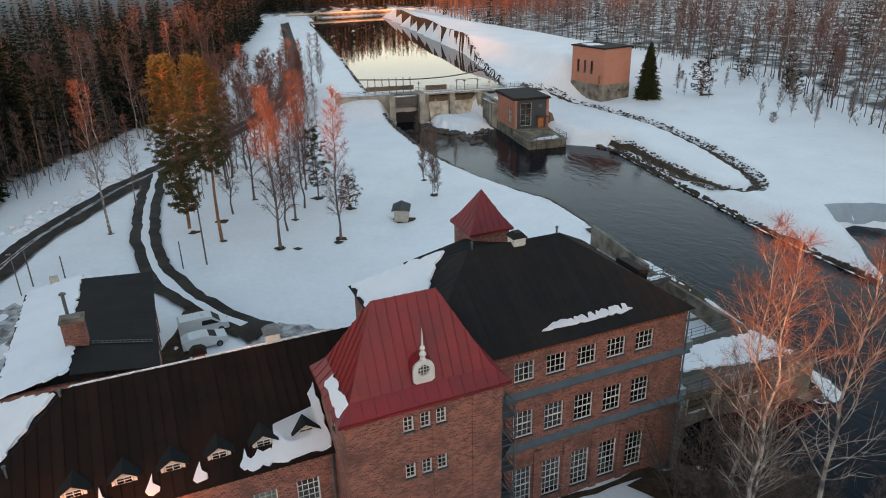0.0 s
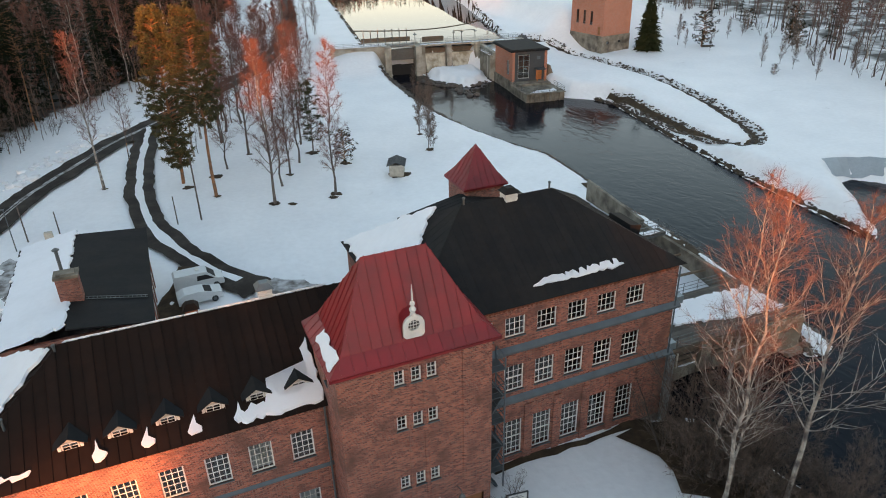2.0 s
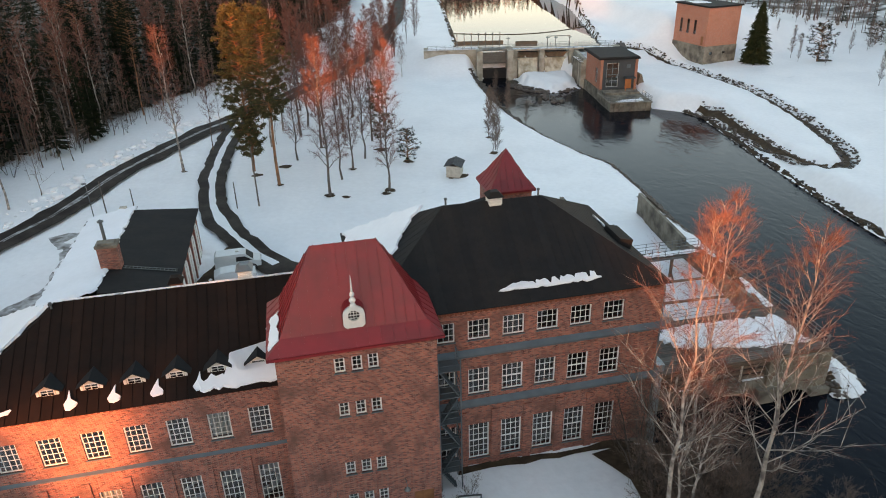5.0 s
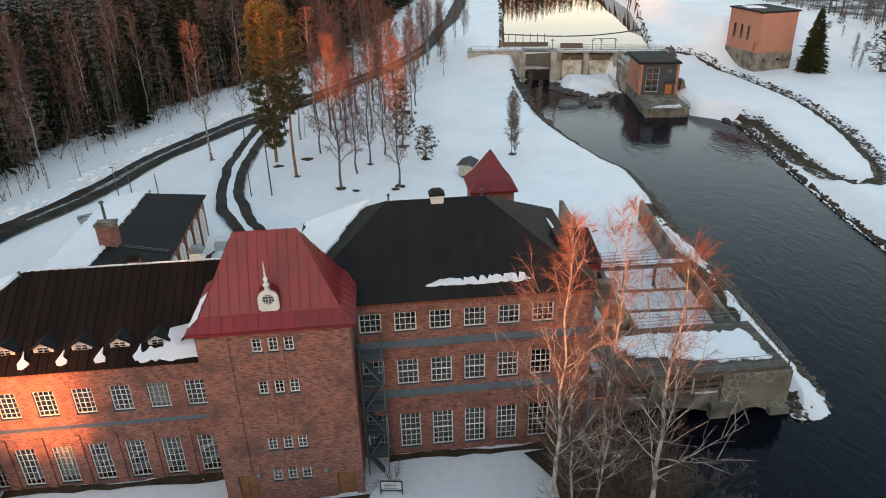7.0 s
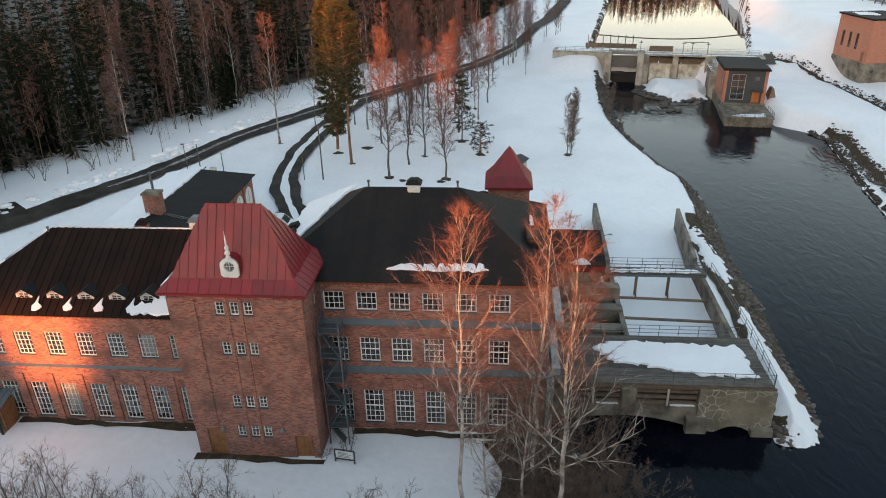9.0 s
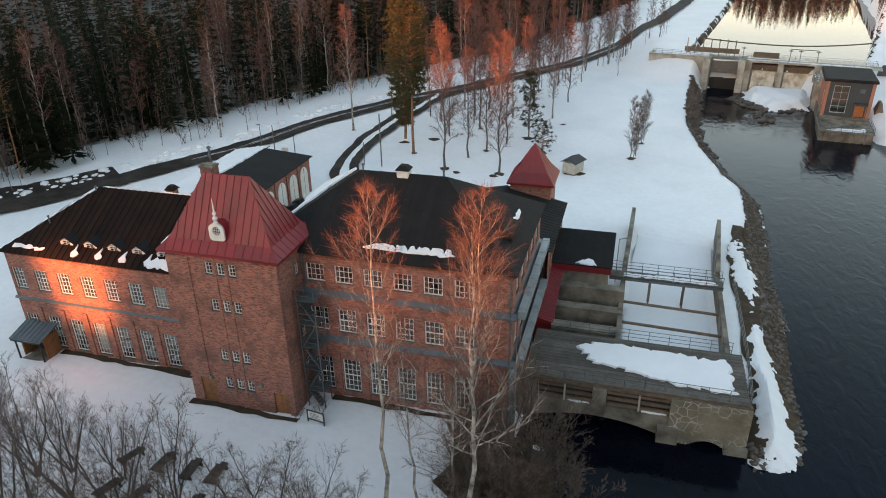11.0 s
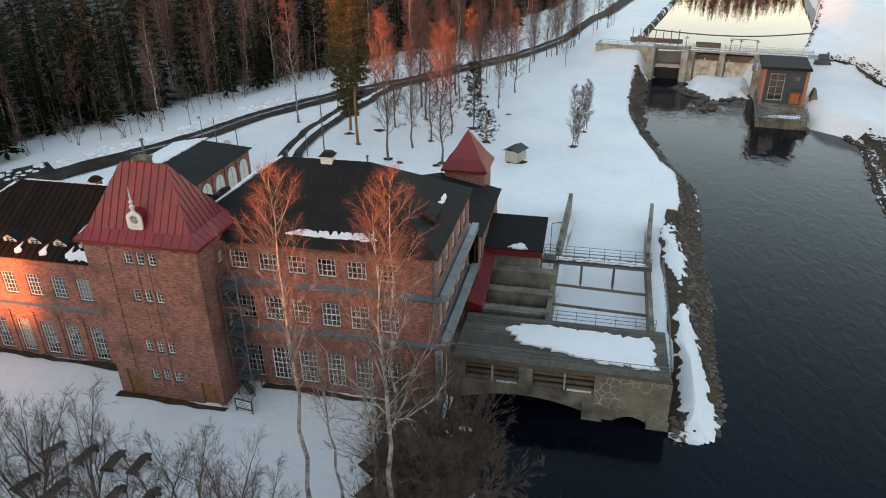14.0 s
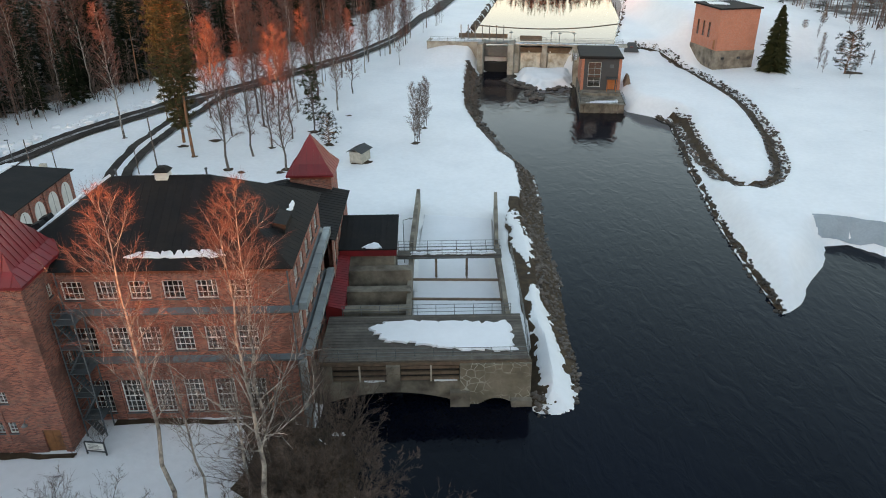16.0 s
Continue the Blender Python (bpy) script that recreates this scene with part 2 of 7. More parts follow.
BIRCH_BARK = material("birch_bark", (0.44, 0.39, 0.34), rough=0.8, var=0.35, scale=0.5, fine=60, bump=0.3, second=(0.10, 0.085, 0.08))
FAR_BARK = material("woodland_bark", (0.17, 0.105, 0.082), rough=0.9, var=0.4, scale=0.5, fine=40, bump=0.3, second=(0.09, 0.06, 0.05))
DARK_BARK = material("spruce_bark", (0.05, 0.035, 0.028), rough=0.9, var=0.35, scale=0.5, fine=40, bump=0.3)
ALDER_BARK = material("alder_bark", (0.085, 0.066, 0.056), rough=0.9, var=0.35, scale=0.5, fine=40, bump=0.3)
GREY_BARK = material("grey_bark", (0.15, 0.12, 0.105), rough=0.9, var=0.35, scale=0.5, fine=40, bump=0.3)
PINE_BARK = material("pine_bark", (0.30, 0.13, 0.06), rough=0.9, var=0.35, scale=0.6, fine=40, bump=0.4, second=(0.14, 0.08, 0.05))
TWIG = material("birch_twigs", (0.17, 0.066, 0.048), rough=0.8, var=0.25, scale=1.0, bump=0, rand=0.2)
GREY_TWIG = material("alder_twigs", (0.165, 0.112, 0.088), rough=0.85, var=0.25, scale=1.0, bump=0, rand=0.25)
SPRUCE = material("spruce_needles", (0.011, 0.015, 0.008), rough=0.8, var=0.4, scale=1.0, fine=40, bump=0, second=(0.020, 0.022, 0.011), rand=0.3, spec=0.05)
GARDEN_SPRUCE = material("lone_spruce_needles", (0.030, 0.038, 0.016), rough=0.8, var=0.4, scale=1.0, fine=40, bump=0, second=(0.046, 0.044, 0.020), spec=0.05)
PINE = material("pine_needles", (0.058, 0.058, 0.016), rough=0.8, var=0.35, scale=1.0, fine=40, bump=0, second=(0.090, 0.070, 0.020), rand=0.2)
GLASS = glass_material("window_glass", (0.62, 0.66, 0.66))
RIVER = water_material("river_water", (0.003, 0.005, 0.011), 0.17, 0.8)
STILL = water_material("still_water", (0.02, 0.022, 0.022), 0.012, 0.5, 0.02)
ICEFALL = material("yellowish_ice", (0.62, 0.58, 0.48), rough=0.4, var=0.2, scale=1.2, fine=20, bump=0.4, second=(0.30, 0.24, 0.16))
ICE = material("grey_ice", (0.34, 0.40, 0.44), rough=0.35, var=0.15, scale=2.5)


# ---- mesh tools ----
class Shape:
    """Collects corners and faces of one mesh."""

    def __init__(self):
        self.v, self.f = [], []

    def face(self, *pts):
        i = len(self.v)
        self.v.extend(tuple(p) for p in pts)
        self.f.append(tuple(range(i, i + len(pts))))

    def box(self, x0, x1, y0, y1, z0, z1, m=None, taper=0.0):
        c = [(x0, y0, z0), (x1, y0, z0), (x1, y1, z0), (x0, y1, z0), (x0 + taper, y0 + taper, z1), (x1 - taper, y0 + taper, z1), (x1 - taper, y1 - taper, z1), (x0 + taper, y1 - taper, z1)]
        if m is not None:
            c = [tuple(m @ Vector(p)) for p in c]
        i = len(self.v)
        self.v.extend(c)
        self.f.extend(tuple(i + k for k in q) for q in ((3, 2, 1, 0), (4, 5, 6, 7), (0, 1, 5, 4), (1, 2, 6, 5), (2, 3, 7, 6), (3, 0, 4, 7)))
        return self

    def bar(self, a, b, w, h=None, sides=4):
        """A straight bar from a to b, w thick (h at its far end)."""
        a, b = Vector(a), Vector(b)
        h = w if h is None else h
        d = (b - a).normalized()
        u = d.cross(Vector((0, 0, 1)) if abs(d.z) < 0.95 else Vector((1, 0, 0))).normalized()
        v = d.cross(u)
        i = len(self.v)
        for p, r in ((a, w / 2), (b, h / 2)):
            for k in range(sides):
                t = 2 * math.pi * (k + 0.5) / sides
                self.v.append(tuple(p + (u * math.cos(t) + v * math.sin(t)) * r * (1.414 if sides == 4 else 1)))
        for k in range(sides):
            j = (k + 1) % sides
            self.f.append((i + k, i + j, i + sides + j, i + sides + k))
        self.f.append(tuple(i + k for k in reversed(range(sides))))
        self.f.append(tuple(i + sides + k for k in range(sides)))
        return self

    def lathe(self, profile, centre, n=12):
        """Turned piece round an upright axis; profile: radius and height."""
        i = len(self.v)
        for r, z in profile:
            for k in range(n):
                t = 2 * math.pi * k / n
                self.v.append((centre[0] + r * math.cos(t), centre[1] + r * math.sin(t), centre[2] + z))
        for a in range(len(profile) - 1):
            for k in range(n):
                j = (k + 1) % n
                self.f.append((i + a * n + k, i + a * n + j, i + (a + 1) * n + j, i + (a + 1) * n + k))
        self.f.append(tuple(i + (len(profile) - 1) * n + k for k in range(n)))
        return self

    def mesh(self, name, mat):
        me = bpy.data.meshes.new(name)
        me.from_pydata(self.v, [], self.f)
        me.materials.append(mat)
        me.update()
        return me


def part(name, shape, mat, parent, label=""):
    ob = new(name, shape if isinstance(shape, bpy.types.Mesh) else shape.mesh(name, mat))
    ob.parent = parent
    return tagged(ob, label)


def thing(name, label, category, at=None, group="", kind=""):
    ob = new(name)
    ob.empty_display_size = 0.3
    if at is not None:
        ob.matrix_basis = at
    return tagged(ob, label, category, group, kind)


def solid(name, shape, mat, label, category, group="", kind=""):
    return tagged(new(name, shape.mesh(name, mat)), label, category, group, kind)
# ---- the lie of the land ----
LEFT_BANK = [(58, 178), (53.5, 158), (51.5, 133), (51.5, 118), (53, 106), (55.5, 94), (57.5, 88), (57, 78), (56, 67), (56, 55), (55, 47), (55, 41), (54.6, 37), (53.5, 34.2), (50.3, 33.6), (50.1, 42.2), (33.2, 42.2), (33.0, 33.0), (35.2, 32.2), (36.4, 29), (37, 24), (38, 12), (38, -10), (42, -48), (70, -72), (420, -76)]
RIGHT_BANK = [(420, -30), (220, -12), (150, 20), (120, 45), (95, 60), (92, 63.5), (89, 63), (87, 59), (83, 54.5), (80, 50), (77, 48), (77.4, 54), (78, 62), (79, 71), (80.5, 80), (82, 90), (84.6, 104), (86.4, 114), (85, 119), (81, 123), (80, 131), (80, 140), (74, 154), (66, 178)]
RIVER_SHAPE = LEFT_BANK + RIGHT_BANK
RESERVOIR = [(50, 165.5), (54, 187), (65, 250), (90, 408), (97, 430), (150, 432), (134, 382), (118, 294), (107, 232), (89, 168), (86, 157), (66, 161)]
CANAL = [(92, 162), (98, 160.5), (101.2, 152), (102.2, 138), (102.2, 124), (101, 114.5), (98, 99.5), (93.4, 85.5), (90, 79.6), (87, 77.2), (84.6, 78), (83.9, 83), (84.9, 93), (87.0, 106), (88.2, 112), (87.4, 117)]
FOREBAY = [(40.3, 43), (48.6, 43), (48.8, 55), (49.6, 66), (41.2, 68), (40.3, 55)]


def inside(poly, X, Y):
    r = np.zeros(X.shape, bool)
    n = len(poly)
    for i in range(n):
        (x0, y0), (x1, y1) = poly[i], poly[(i + 1) % n]
        if y0 == y1:
            continue
        c = ((y0 > Y) != (y1 > Y)) & (X < (x1 - x0) * (Y - y0) / (y1 - y0) + x0)
        r ^= c
    return r


def away(line, X, Y, closed=False):
    """How far each place lies from a line of corners."""
    d = np.full(X.shape, 1e9)
    n = len(line)
    for i in range(n if closed else n - 1):
        (x0, y0), (x1, y1) = line[i], line[(i + 1) % n]
        k = np.clip(((X - x0) * (x1 - x0) + (Y - y0) * (y1 - y0)) / ((x1 - x0) ** 2 + (y1 - y0) ** 2), 0, 1)
        d = np.minimum(d, np.hypot(X - x0 - k * (x1 - x0), Y - y0 - k * (y1 - y0)))
    return d


def step(a, b, v):
    k = np.clip((v - a) / (b - a), 0, 1)
    return k * k * (3 - 2 * k)


def ridge(X, Y):
    """Unseen wooded ridge south of the river bend, added to cast shade; low saddle."""
    U = X - 0.386 * (Y + 110)
    # crest heights set the shade line; the saddles let the sun through
    crest = np.interp(U, [-400, -150, -100, -88, -76, -67.5, -64, -59, -56.5, -53, -49, -31, -26, -17, -10, 10, 60, 400], [44, 42, 35, 26.5, 28, 28, 10.6, 10.6, 15, 24, 28, 28, 21.4, 21.4, 32, 36, 38, 38])
    return crest * step(-80, -112, Y) * step(-175, -140, Y)


def height(X, Y):
    X, Y = np.asarray(X, float), np.asarray(Y, float)
    g = 0.0 + 1.2 * step(36, 52, Y) + 0.8 * step(10, -10, X) * step(60, 95, Y)
    # the land climbs to the level of the dam and the embankments
    g = g + 4.0 * step(151, 167, Y) * step(30, 48, X + 0 * Y) * step(150, 110, X) + 2.5 * step(140, 230, Y)
    g = np.minimum(g, 5.4 + 0 * X)
    # a rise to the north-east, and the mound with the brick house
    g = g + 5.5 * step(98, 108, X) * step(150, 172, Y) * step(170, 130, X) + 3.5 * step(125, 210, X) * step(60, 140, Y)
    g = np.where(X > 76, np.minimum(g, 12.0) + 0.4, g)
    g = g + 0.35 * np.sin(X * 0.11 + 1) * np.sin(Y * 0.09) * step(60, 90, Y) + 10 * step(-70, -300, X) + 13 * step(444, 510, Y) + ridge(X, Y)
    d = away(RIVER_SHAPE, X, Y, True)
    w = inside(RIVER_SHAPE, X, Y)
    g = np.where(w, -1.25 - np.minimum(d, 4) * 0.5, -1.25 + (g + 1.25) * step(-0.6, 3.4, d))
    g = np.where((X > 33) & (X < 40.2) & (Y > 41.5) & (Y < 51), -1.5, g)
    f = inside(FOREBAY, X, Y)
    g = np.where(f, 0.7, g)
    d = away(RESERVOIR, X, Y, True)
    w = inside(RESERVOIR, X, Y)
    north = step(160, 168, Y)
    g = np.where(w, 4.6 - np.minimum(d, 4) * 0.5, g + np.maximum(5.5 - g, 0) * step(7, 1.5, d) * north)
    d = away(CANAL, X, Y)
    g = g - 0.9 * step(1.7, 0.6, d)
    return g


def ground_sheet():
    def axis(lo, hi, fine, far_lo, far_hi):
        mid = list(np.arange(lo, hi + 0.01, fine))
        a, b, s = lo, hi, fine
        left, right = [], []
        while a > far_lo or b < far_hi:
            s *= 1.22
            a, b = a - s, b + s
            left.append(max(a, far_lo))
            right.append(min(b, far_hi))
        return np.array(sorted(set(left)) + mid + sorted(set(right)))
    xs, ys = axis(-60, 130, 1.0, -2600, 2600), axis(8, 232, 1.0, -2600, 2800)
    xs, ys = np.unique(np.concatenate([xs, np.arange(-132, -60, 2.5)])), np.unique(np.concatenate([ys, np.arange(-180, -70, 3.0)]))
    X, Y = np.meshgrid(xs, ys)
    Z = height(X, Y)
    rng = np.random.default_rng(3)
    for line, half in ((MAIN_ROAD, 2.5), (DRIVE, 2.3), (CANAL, 0.8)):
        Z = Z - 0.3 * step(half + 0.9, half - 0.2, away(line, X, Y))
    Z = Z + 0.03 * rng.standard_normal(Z.shape) * (np.abs(X - 45) < 90) * (Y < 200)
    v = np.stack([X.ravel(), Y.ravel(), Z.ravel()], 1)
    ny, nx = X.shape
    i = (np.arange(ny - 1)[:, None] * nx + np.arange(nx - 1)[None, :]).ravel()
    f = np.stack([i, i + 1, i + nx + 1, i + nx], 1)
    me = bpy.data.meshes.new("ground")
    me.from_pydata(v.tolist(), [], f.tolist())
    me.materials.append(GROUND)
    vx, vy = X.ravel(), Y.ravel()
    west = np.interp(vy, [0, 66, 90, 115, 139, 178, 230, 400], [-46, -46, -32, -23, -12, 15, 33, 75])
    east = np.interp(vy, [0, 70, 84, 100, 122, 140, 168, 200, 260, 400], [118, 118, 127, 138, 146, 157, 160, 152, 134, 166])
    # grows inwards from the wood's edge, so the painted shade deepens there
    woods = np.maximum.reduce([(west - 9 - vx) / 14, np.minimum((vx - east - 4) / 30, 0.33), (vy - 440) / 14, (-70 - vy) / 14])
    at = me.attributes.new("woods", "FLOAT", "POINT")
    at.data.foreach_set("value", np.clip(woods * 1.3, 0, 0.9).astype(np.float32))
    me.polygons.foreach_set("use_smooth", np.ones(len(f), bool))
    tagged(new("ground", me), "snow-covered ground of the river bank and woods", "ground", kind="structure")


def ribbon(name, line, width, mat, label, lift=0.03, wobble=0.3, category="road"):
    """A band that lies on the ground along a line of corners, with uneven edges."""
    pts = []
    for (x0, y0), (x1, y1) in zip(line, line[1:]):
        n = max(2, int(math.hypot(x1 - x0, y1 - y0) / 1.2))
        pts += [(x0 + (x1 - x0) * k / n, y0 + (y1 - y0) * k / n) for k in range(n)]
    pts.append(line[-1])
    p = np.array(pts)
    for _ in range(6):
        p[1:-1] = (p[:-2] + 2 * p[1:-1] + p[2:]) / 4
    d = np.gradient(p, axis=0)
    d /= np.linalg.norm(d, axis=1)[:, None]
    nrm = np.stack([-d[:, 1], d[:, 0]], 1)
    s, cols = Shape(), max(5, int(width / 0.8))
    rows = []
    for i, (q, m) in enumerate(zip(p, nrm)):
        wl, wr = (width / 2 + wobble * (noise.noise((i * 0.23, k, 7.0)) + 0.6 * noise.noise((i * 0.9, k, 3.0))) for k in (0.0, 9.0))
        rows.append([q + m * (-wl + (wl + wr) * c / (cols - 1)) for c in range(cols)])
    a = np.array(rows)
    z = height(a[..., 0], a[..., 1]) + lift
    s.v = [(x, y, h) for (x, y), h in zip(a.reshape(-1, 2).tolist(), z.ravel().tolist())]
    s.f = [(i * cols + c, i * cols + c + 1, (i + 1) * cols + c + 1, (i + 1) * cols + c) for i in range(len(p) - 1) for c in range(cols - 1)]
    return solid(name, s, mat, label, category, kind="structure")


def water_sheet(name, x0, x1, y0, y1, z, mat, label):
    s = Shape()
    s.face((x0, y0, z), (x1, y0, z), (x1, y1, z), (x0, y1, z))
    return solid(name, s, mat, label, "water", kind="structure")


RES_PAIRS = [((48, 164.5), (88, 162)), ((52, 187), (96, 187)), ((63, 250), (113, 250)), ((77, 330), (128, 330)), ((88, 408), (146, 408)), ((94, 437), (155, 437))]
MAIN_ROAD = [(-60, 34), (-46, 52), (-35.6, 67.1), (-27.7, 81), (-22.9, 89.5), (-18.4, 101.9), (-11.9, 113.8), (-7.7, 122.7), (-0.7, 133.6), (9.6, 149.6), (21.9, 168), (33, 188), (44, 225), (56, 290), (75, 400)]
DRIVE = [(-1.5, 132), (-2.4, 121), (-3.6, 110), (-4, 96), (-3.1, 84.5), (-0.7, 77.2), (2.9, 70), (6.5, 64)]
ground_sheet()
water_sheet("water", -100, 400, -600, 163, -1.2, RIVER, "dark river water with slow ripples")
s = Shape()
for (a0, b0), (a1, b1) in zip(RES_PAIRS, RES_PAIRS[1:]):
    s.face((*a0, 4.65), (*b0, 4.65), (*b1, 4.65), (*a1, 4.65))
solid("water", s, STILL, "still reservoir water that mirrors the sky", "water", kind="structure")
ribbon("road", MAIN_ROAD, 4.6, ROAD, "dark wet gravel road between banks of snow", wobble=0.5)
ribbon("road", DRIVE, 3.8, ROAD, "dark wet driveway with wheel tracks in the snow", 0.02, 0.6)
ribbon("snow_ridge", DRIVE[:-1] + [(5.0, 67)], 0.95, SNOW, "low ridge of snow between the wheel tracks", 0.07, 0.4, "snow")
for off in (-0.5, 0.3):
    ribbon("snow_ridge", [(x + off, y + off) for x, y in MAIN_ROAD[3:12]], 0.3, SLUSH, "thin line of slush between the wheel tracks of the road", 0.07, 0.3, "snow")
ribbon("road", [(-64, 36), (-50, 55), (-41, 64), (-35, 72)], 9.5, ROAD, "broad bare stretch of the dark road", 0.05, 1.3)


# ---- houses ----
def wall(s, a, b, z0, z1, thick, holes=()):
    """An upright wall whose outer face runs from a to b (outside on the right hand), with holes (u0, u1, z0, z1) cut through."""
    a, b = Vector((*a, 0)), Vector((*b, 0))
    length = (b - a).length
    d = (b - a) / length
    inn = Vector((-d.y, d.x, 0)) * thick
    us = sorted({0.0, length, *(h[0] for h in holes), *(h[1] for h in holes)})
    zs = sorted({z0, z1, *(h[2] for h in holes), *(h[3] for h in holes)})
    full = {}
    for i in range(len(us) - 1):
        for j in range(len(zs) - 1):
            u, z = (us[i] + us[i + 1]) / 2, (zs[j] + zs[j + 1]) / 2
            full[i, j] = not any(h[0] < u < h[1] and h[2] < z < h[3] for h in holes)

    def P(u, z, k):
        p = a + d * u + inn * k
        return (p.x, p.y, z)
    for (i, j), on in full.items():
        if not on:
            continue
        u0, u1, c0, c1 = us[i], us[i + 1], zs[j], zs[j + 1]
        s.face(P(u0, c0, 0), P(u1, c0, 0), P(u1, c1, 0), P(u0, c1, 0))
        s.face(P(u1, c0, 1), P(u0, c0, 1), P(u0, c1, 1), P(u1, c1, 1))
        if i and not full.get((i - 1, j)):
            s.face(P(u0, c0, 1), P(u0, c0, 0), P(u0, c1, 0), P(u0, c1, 1))
        if i < len(us) - 2 and not full.get((i + 1, j)):
            s.face(P(u1, c0, 0), P(u1, c0, 1), P(u1, c1, 1), P(u1, c1, 0))
        if not full.get((i, j - 1)):
            s.face(P(u0, c0, 1), P(u1, c0, 1), P(u1, c0, 0), P(u0, c0, 0))
        if not full.get((i, j + 1)):
            s.face(P(u0, c1, 0), P(u1, c1, 0), P(u1, c1, 1), P(u0, c1, 1))
    return s


WINDOW_MESHES = {}


def window(parent, a, b, hole, cols, rows, sill=True, curtain=False, transom=None, mat=None):
    """A window with frame, glazing bars, glass and sill in a hole of the wall from a to b."""
    u0, u1, z0, z1 = hole
    w, h = u1 - u0, z1 - z0
    d = Vector((b[0] - a[0], b[1] - a[1], 0)).normalized()
    at = Matrix(((d.x, -d.y, 0, a[0] + d.x * u0), (d.y, d.x, 0, a[1] + d.y * u0), (0, 0, 1, z0), (0, 0, 0, 1)))
    key = (round(w, 2), round(h, 2), cols, rows, transom, mat)
    if key not in WINDOW_MESHES:
        f, g, c = Shape(), Shape(), Shape()
        t = 0.085
        for q in ((0, w, 0, t), (0, w, h - t, h), (0, t, t, h - t), (w - t, w, t, h - t)):
            f.box(q[0], q[1], 0.10, 0.18, q[2], q[3])
        for i in range(1, cols):
            x = w * i / cols
            g.box(x - 0.022, x + 0.022, 0.115, 0.165, t, h - t)
        for j in range(1, rows):
            z, k = h * j / rows, 0.05 if transom == j else 0.022
            g.box(t, w - t, 0.12, 0.16, z - k, z + k)
        c.face((t, 0.14, t), (w - t, 0.14, t), (w - t, 0.14, h - t), (t, 0.14, h - t))
        sl = Shape().box(-0.06, w + 0.06, -0.07, 0.1, -0.06, 0.0)
        WINDOW_MESHES[key] = f.mesh("window_frame", mat or WHITE), g.mesh("glazing_grid", mat or WHITE), c.mesh("pane", GLASS), sl.mesh("window_sill", GREY_METAL)
    fm, gm, cm, sm = WINDOW_MESHES[key]
    ob = new("window", fm)
    ob.parent, ob.matrix_basis = parent, at
    part("glazing_grid", gm, None, ob)
    pane = part("pane", cm, None, ob)
    pane.visible_shadow = False
    if sill:
        part("window_sill", sm, None, ob)
    if curtain:
        cs = Shape()
        n = 16
        for i in range(n):
            x0, x1 = 0.1 + (w - 0.2) * i / n, 0.1 + (w - 0.2) * (i + 1) / n
            y0, y1 = 0.26 + 0.03 * (i % 2), 0.26 + 0.03 * ((i + 1) % 2)
            cs.face((x0, y0, 0.1), (x1, y1, 0.1), (x1, y1, h - 0.1), (x0, y0, h - 0.1))
        part("curtain", cs, CURTAIN, ob, "white curtain drawn behind the glass")
    return ob


def soldier_course(parent, a, b, z, out=0.04, h=0.3, pitch=0.17):
    """A band of bricks on end, every other one proud, under the eaves; one mesh."""
    a, b = Vector((*a, 0)), Vector((*b, 0))
    d = (b - a).normalized()
    s = Shape()
    for i in range(int((b - a).length / pitch)):
        p = a + d * (i + 0.5) * pitch
        m = Matrix(((d.x, -d.y, 0, p.x), (d.y, d.x, 0, p.y), (0, 0, 1, z), (0, 0, 0, 1)))
        e = out * (1.6 if i % 2 else 0.7)
        s.box(-pitch * 0.4, pitch * 0.4, -e, 0.02, -h * (1.0 if i % 2 else 0.85), 0, m)
    ob = part("soldier_course", s, SOLDIER, parent, "toothed band of red bricks on end")
    ob["kind"] = "stuff"


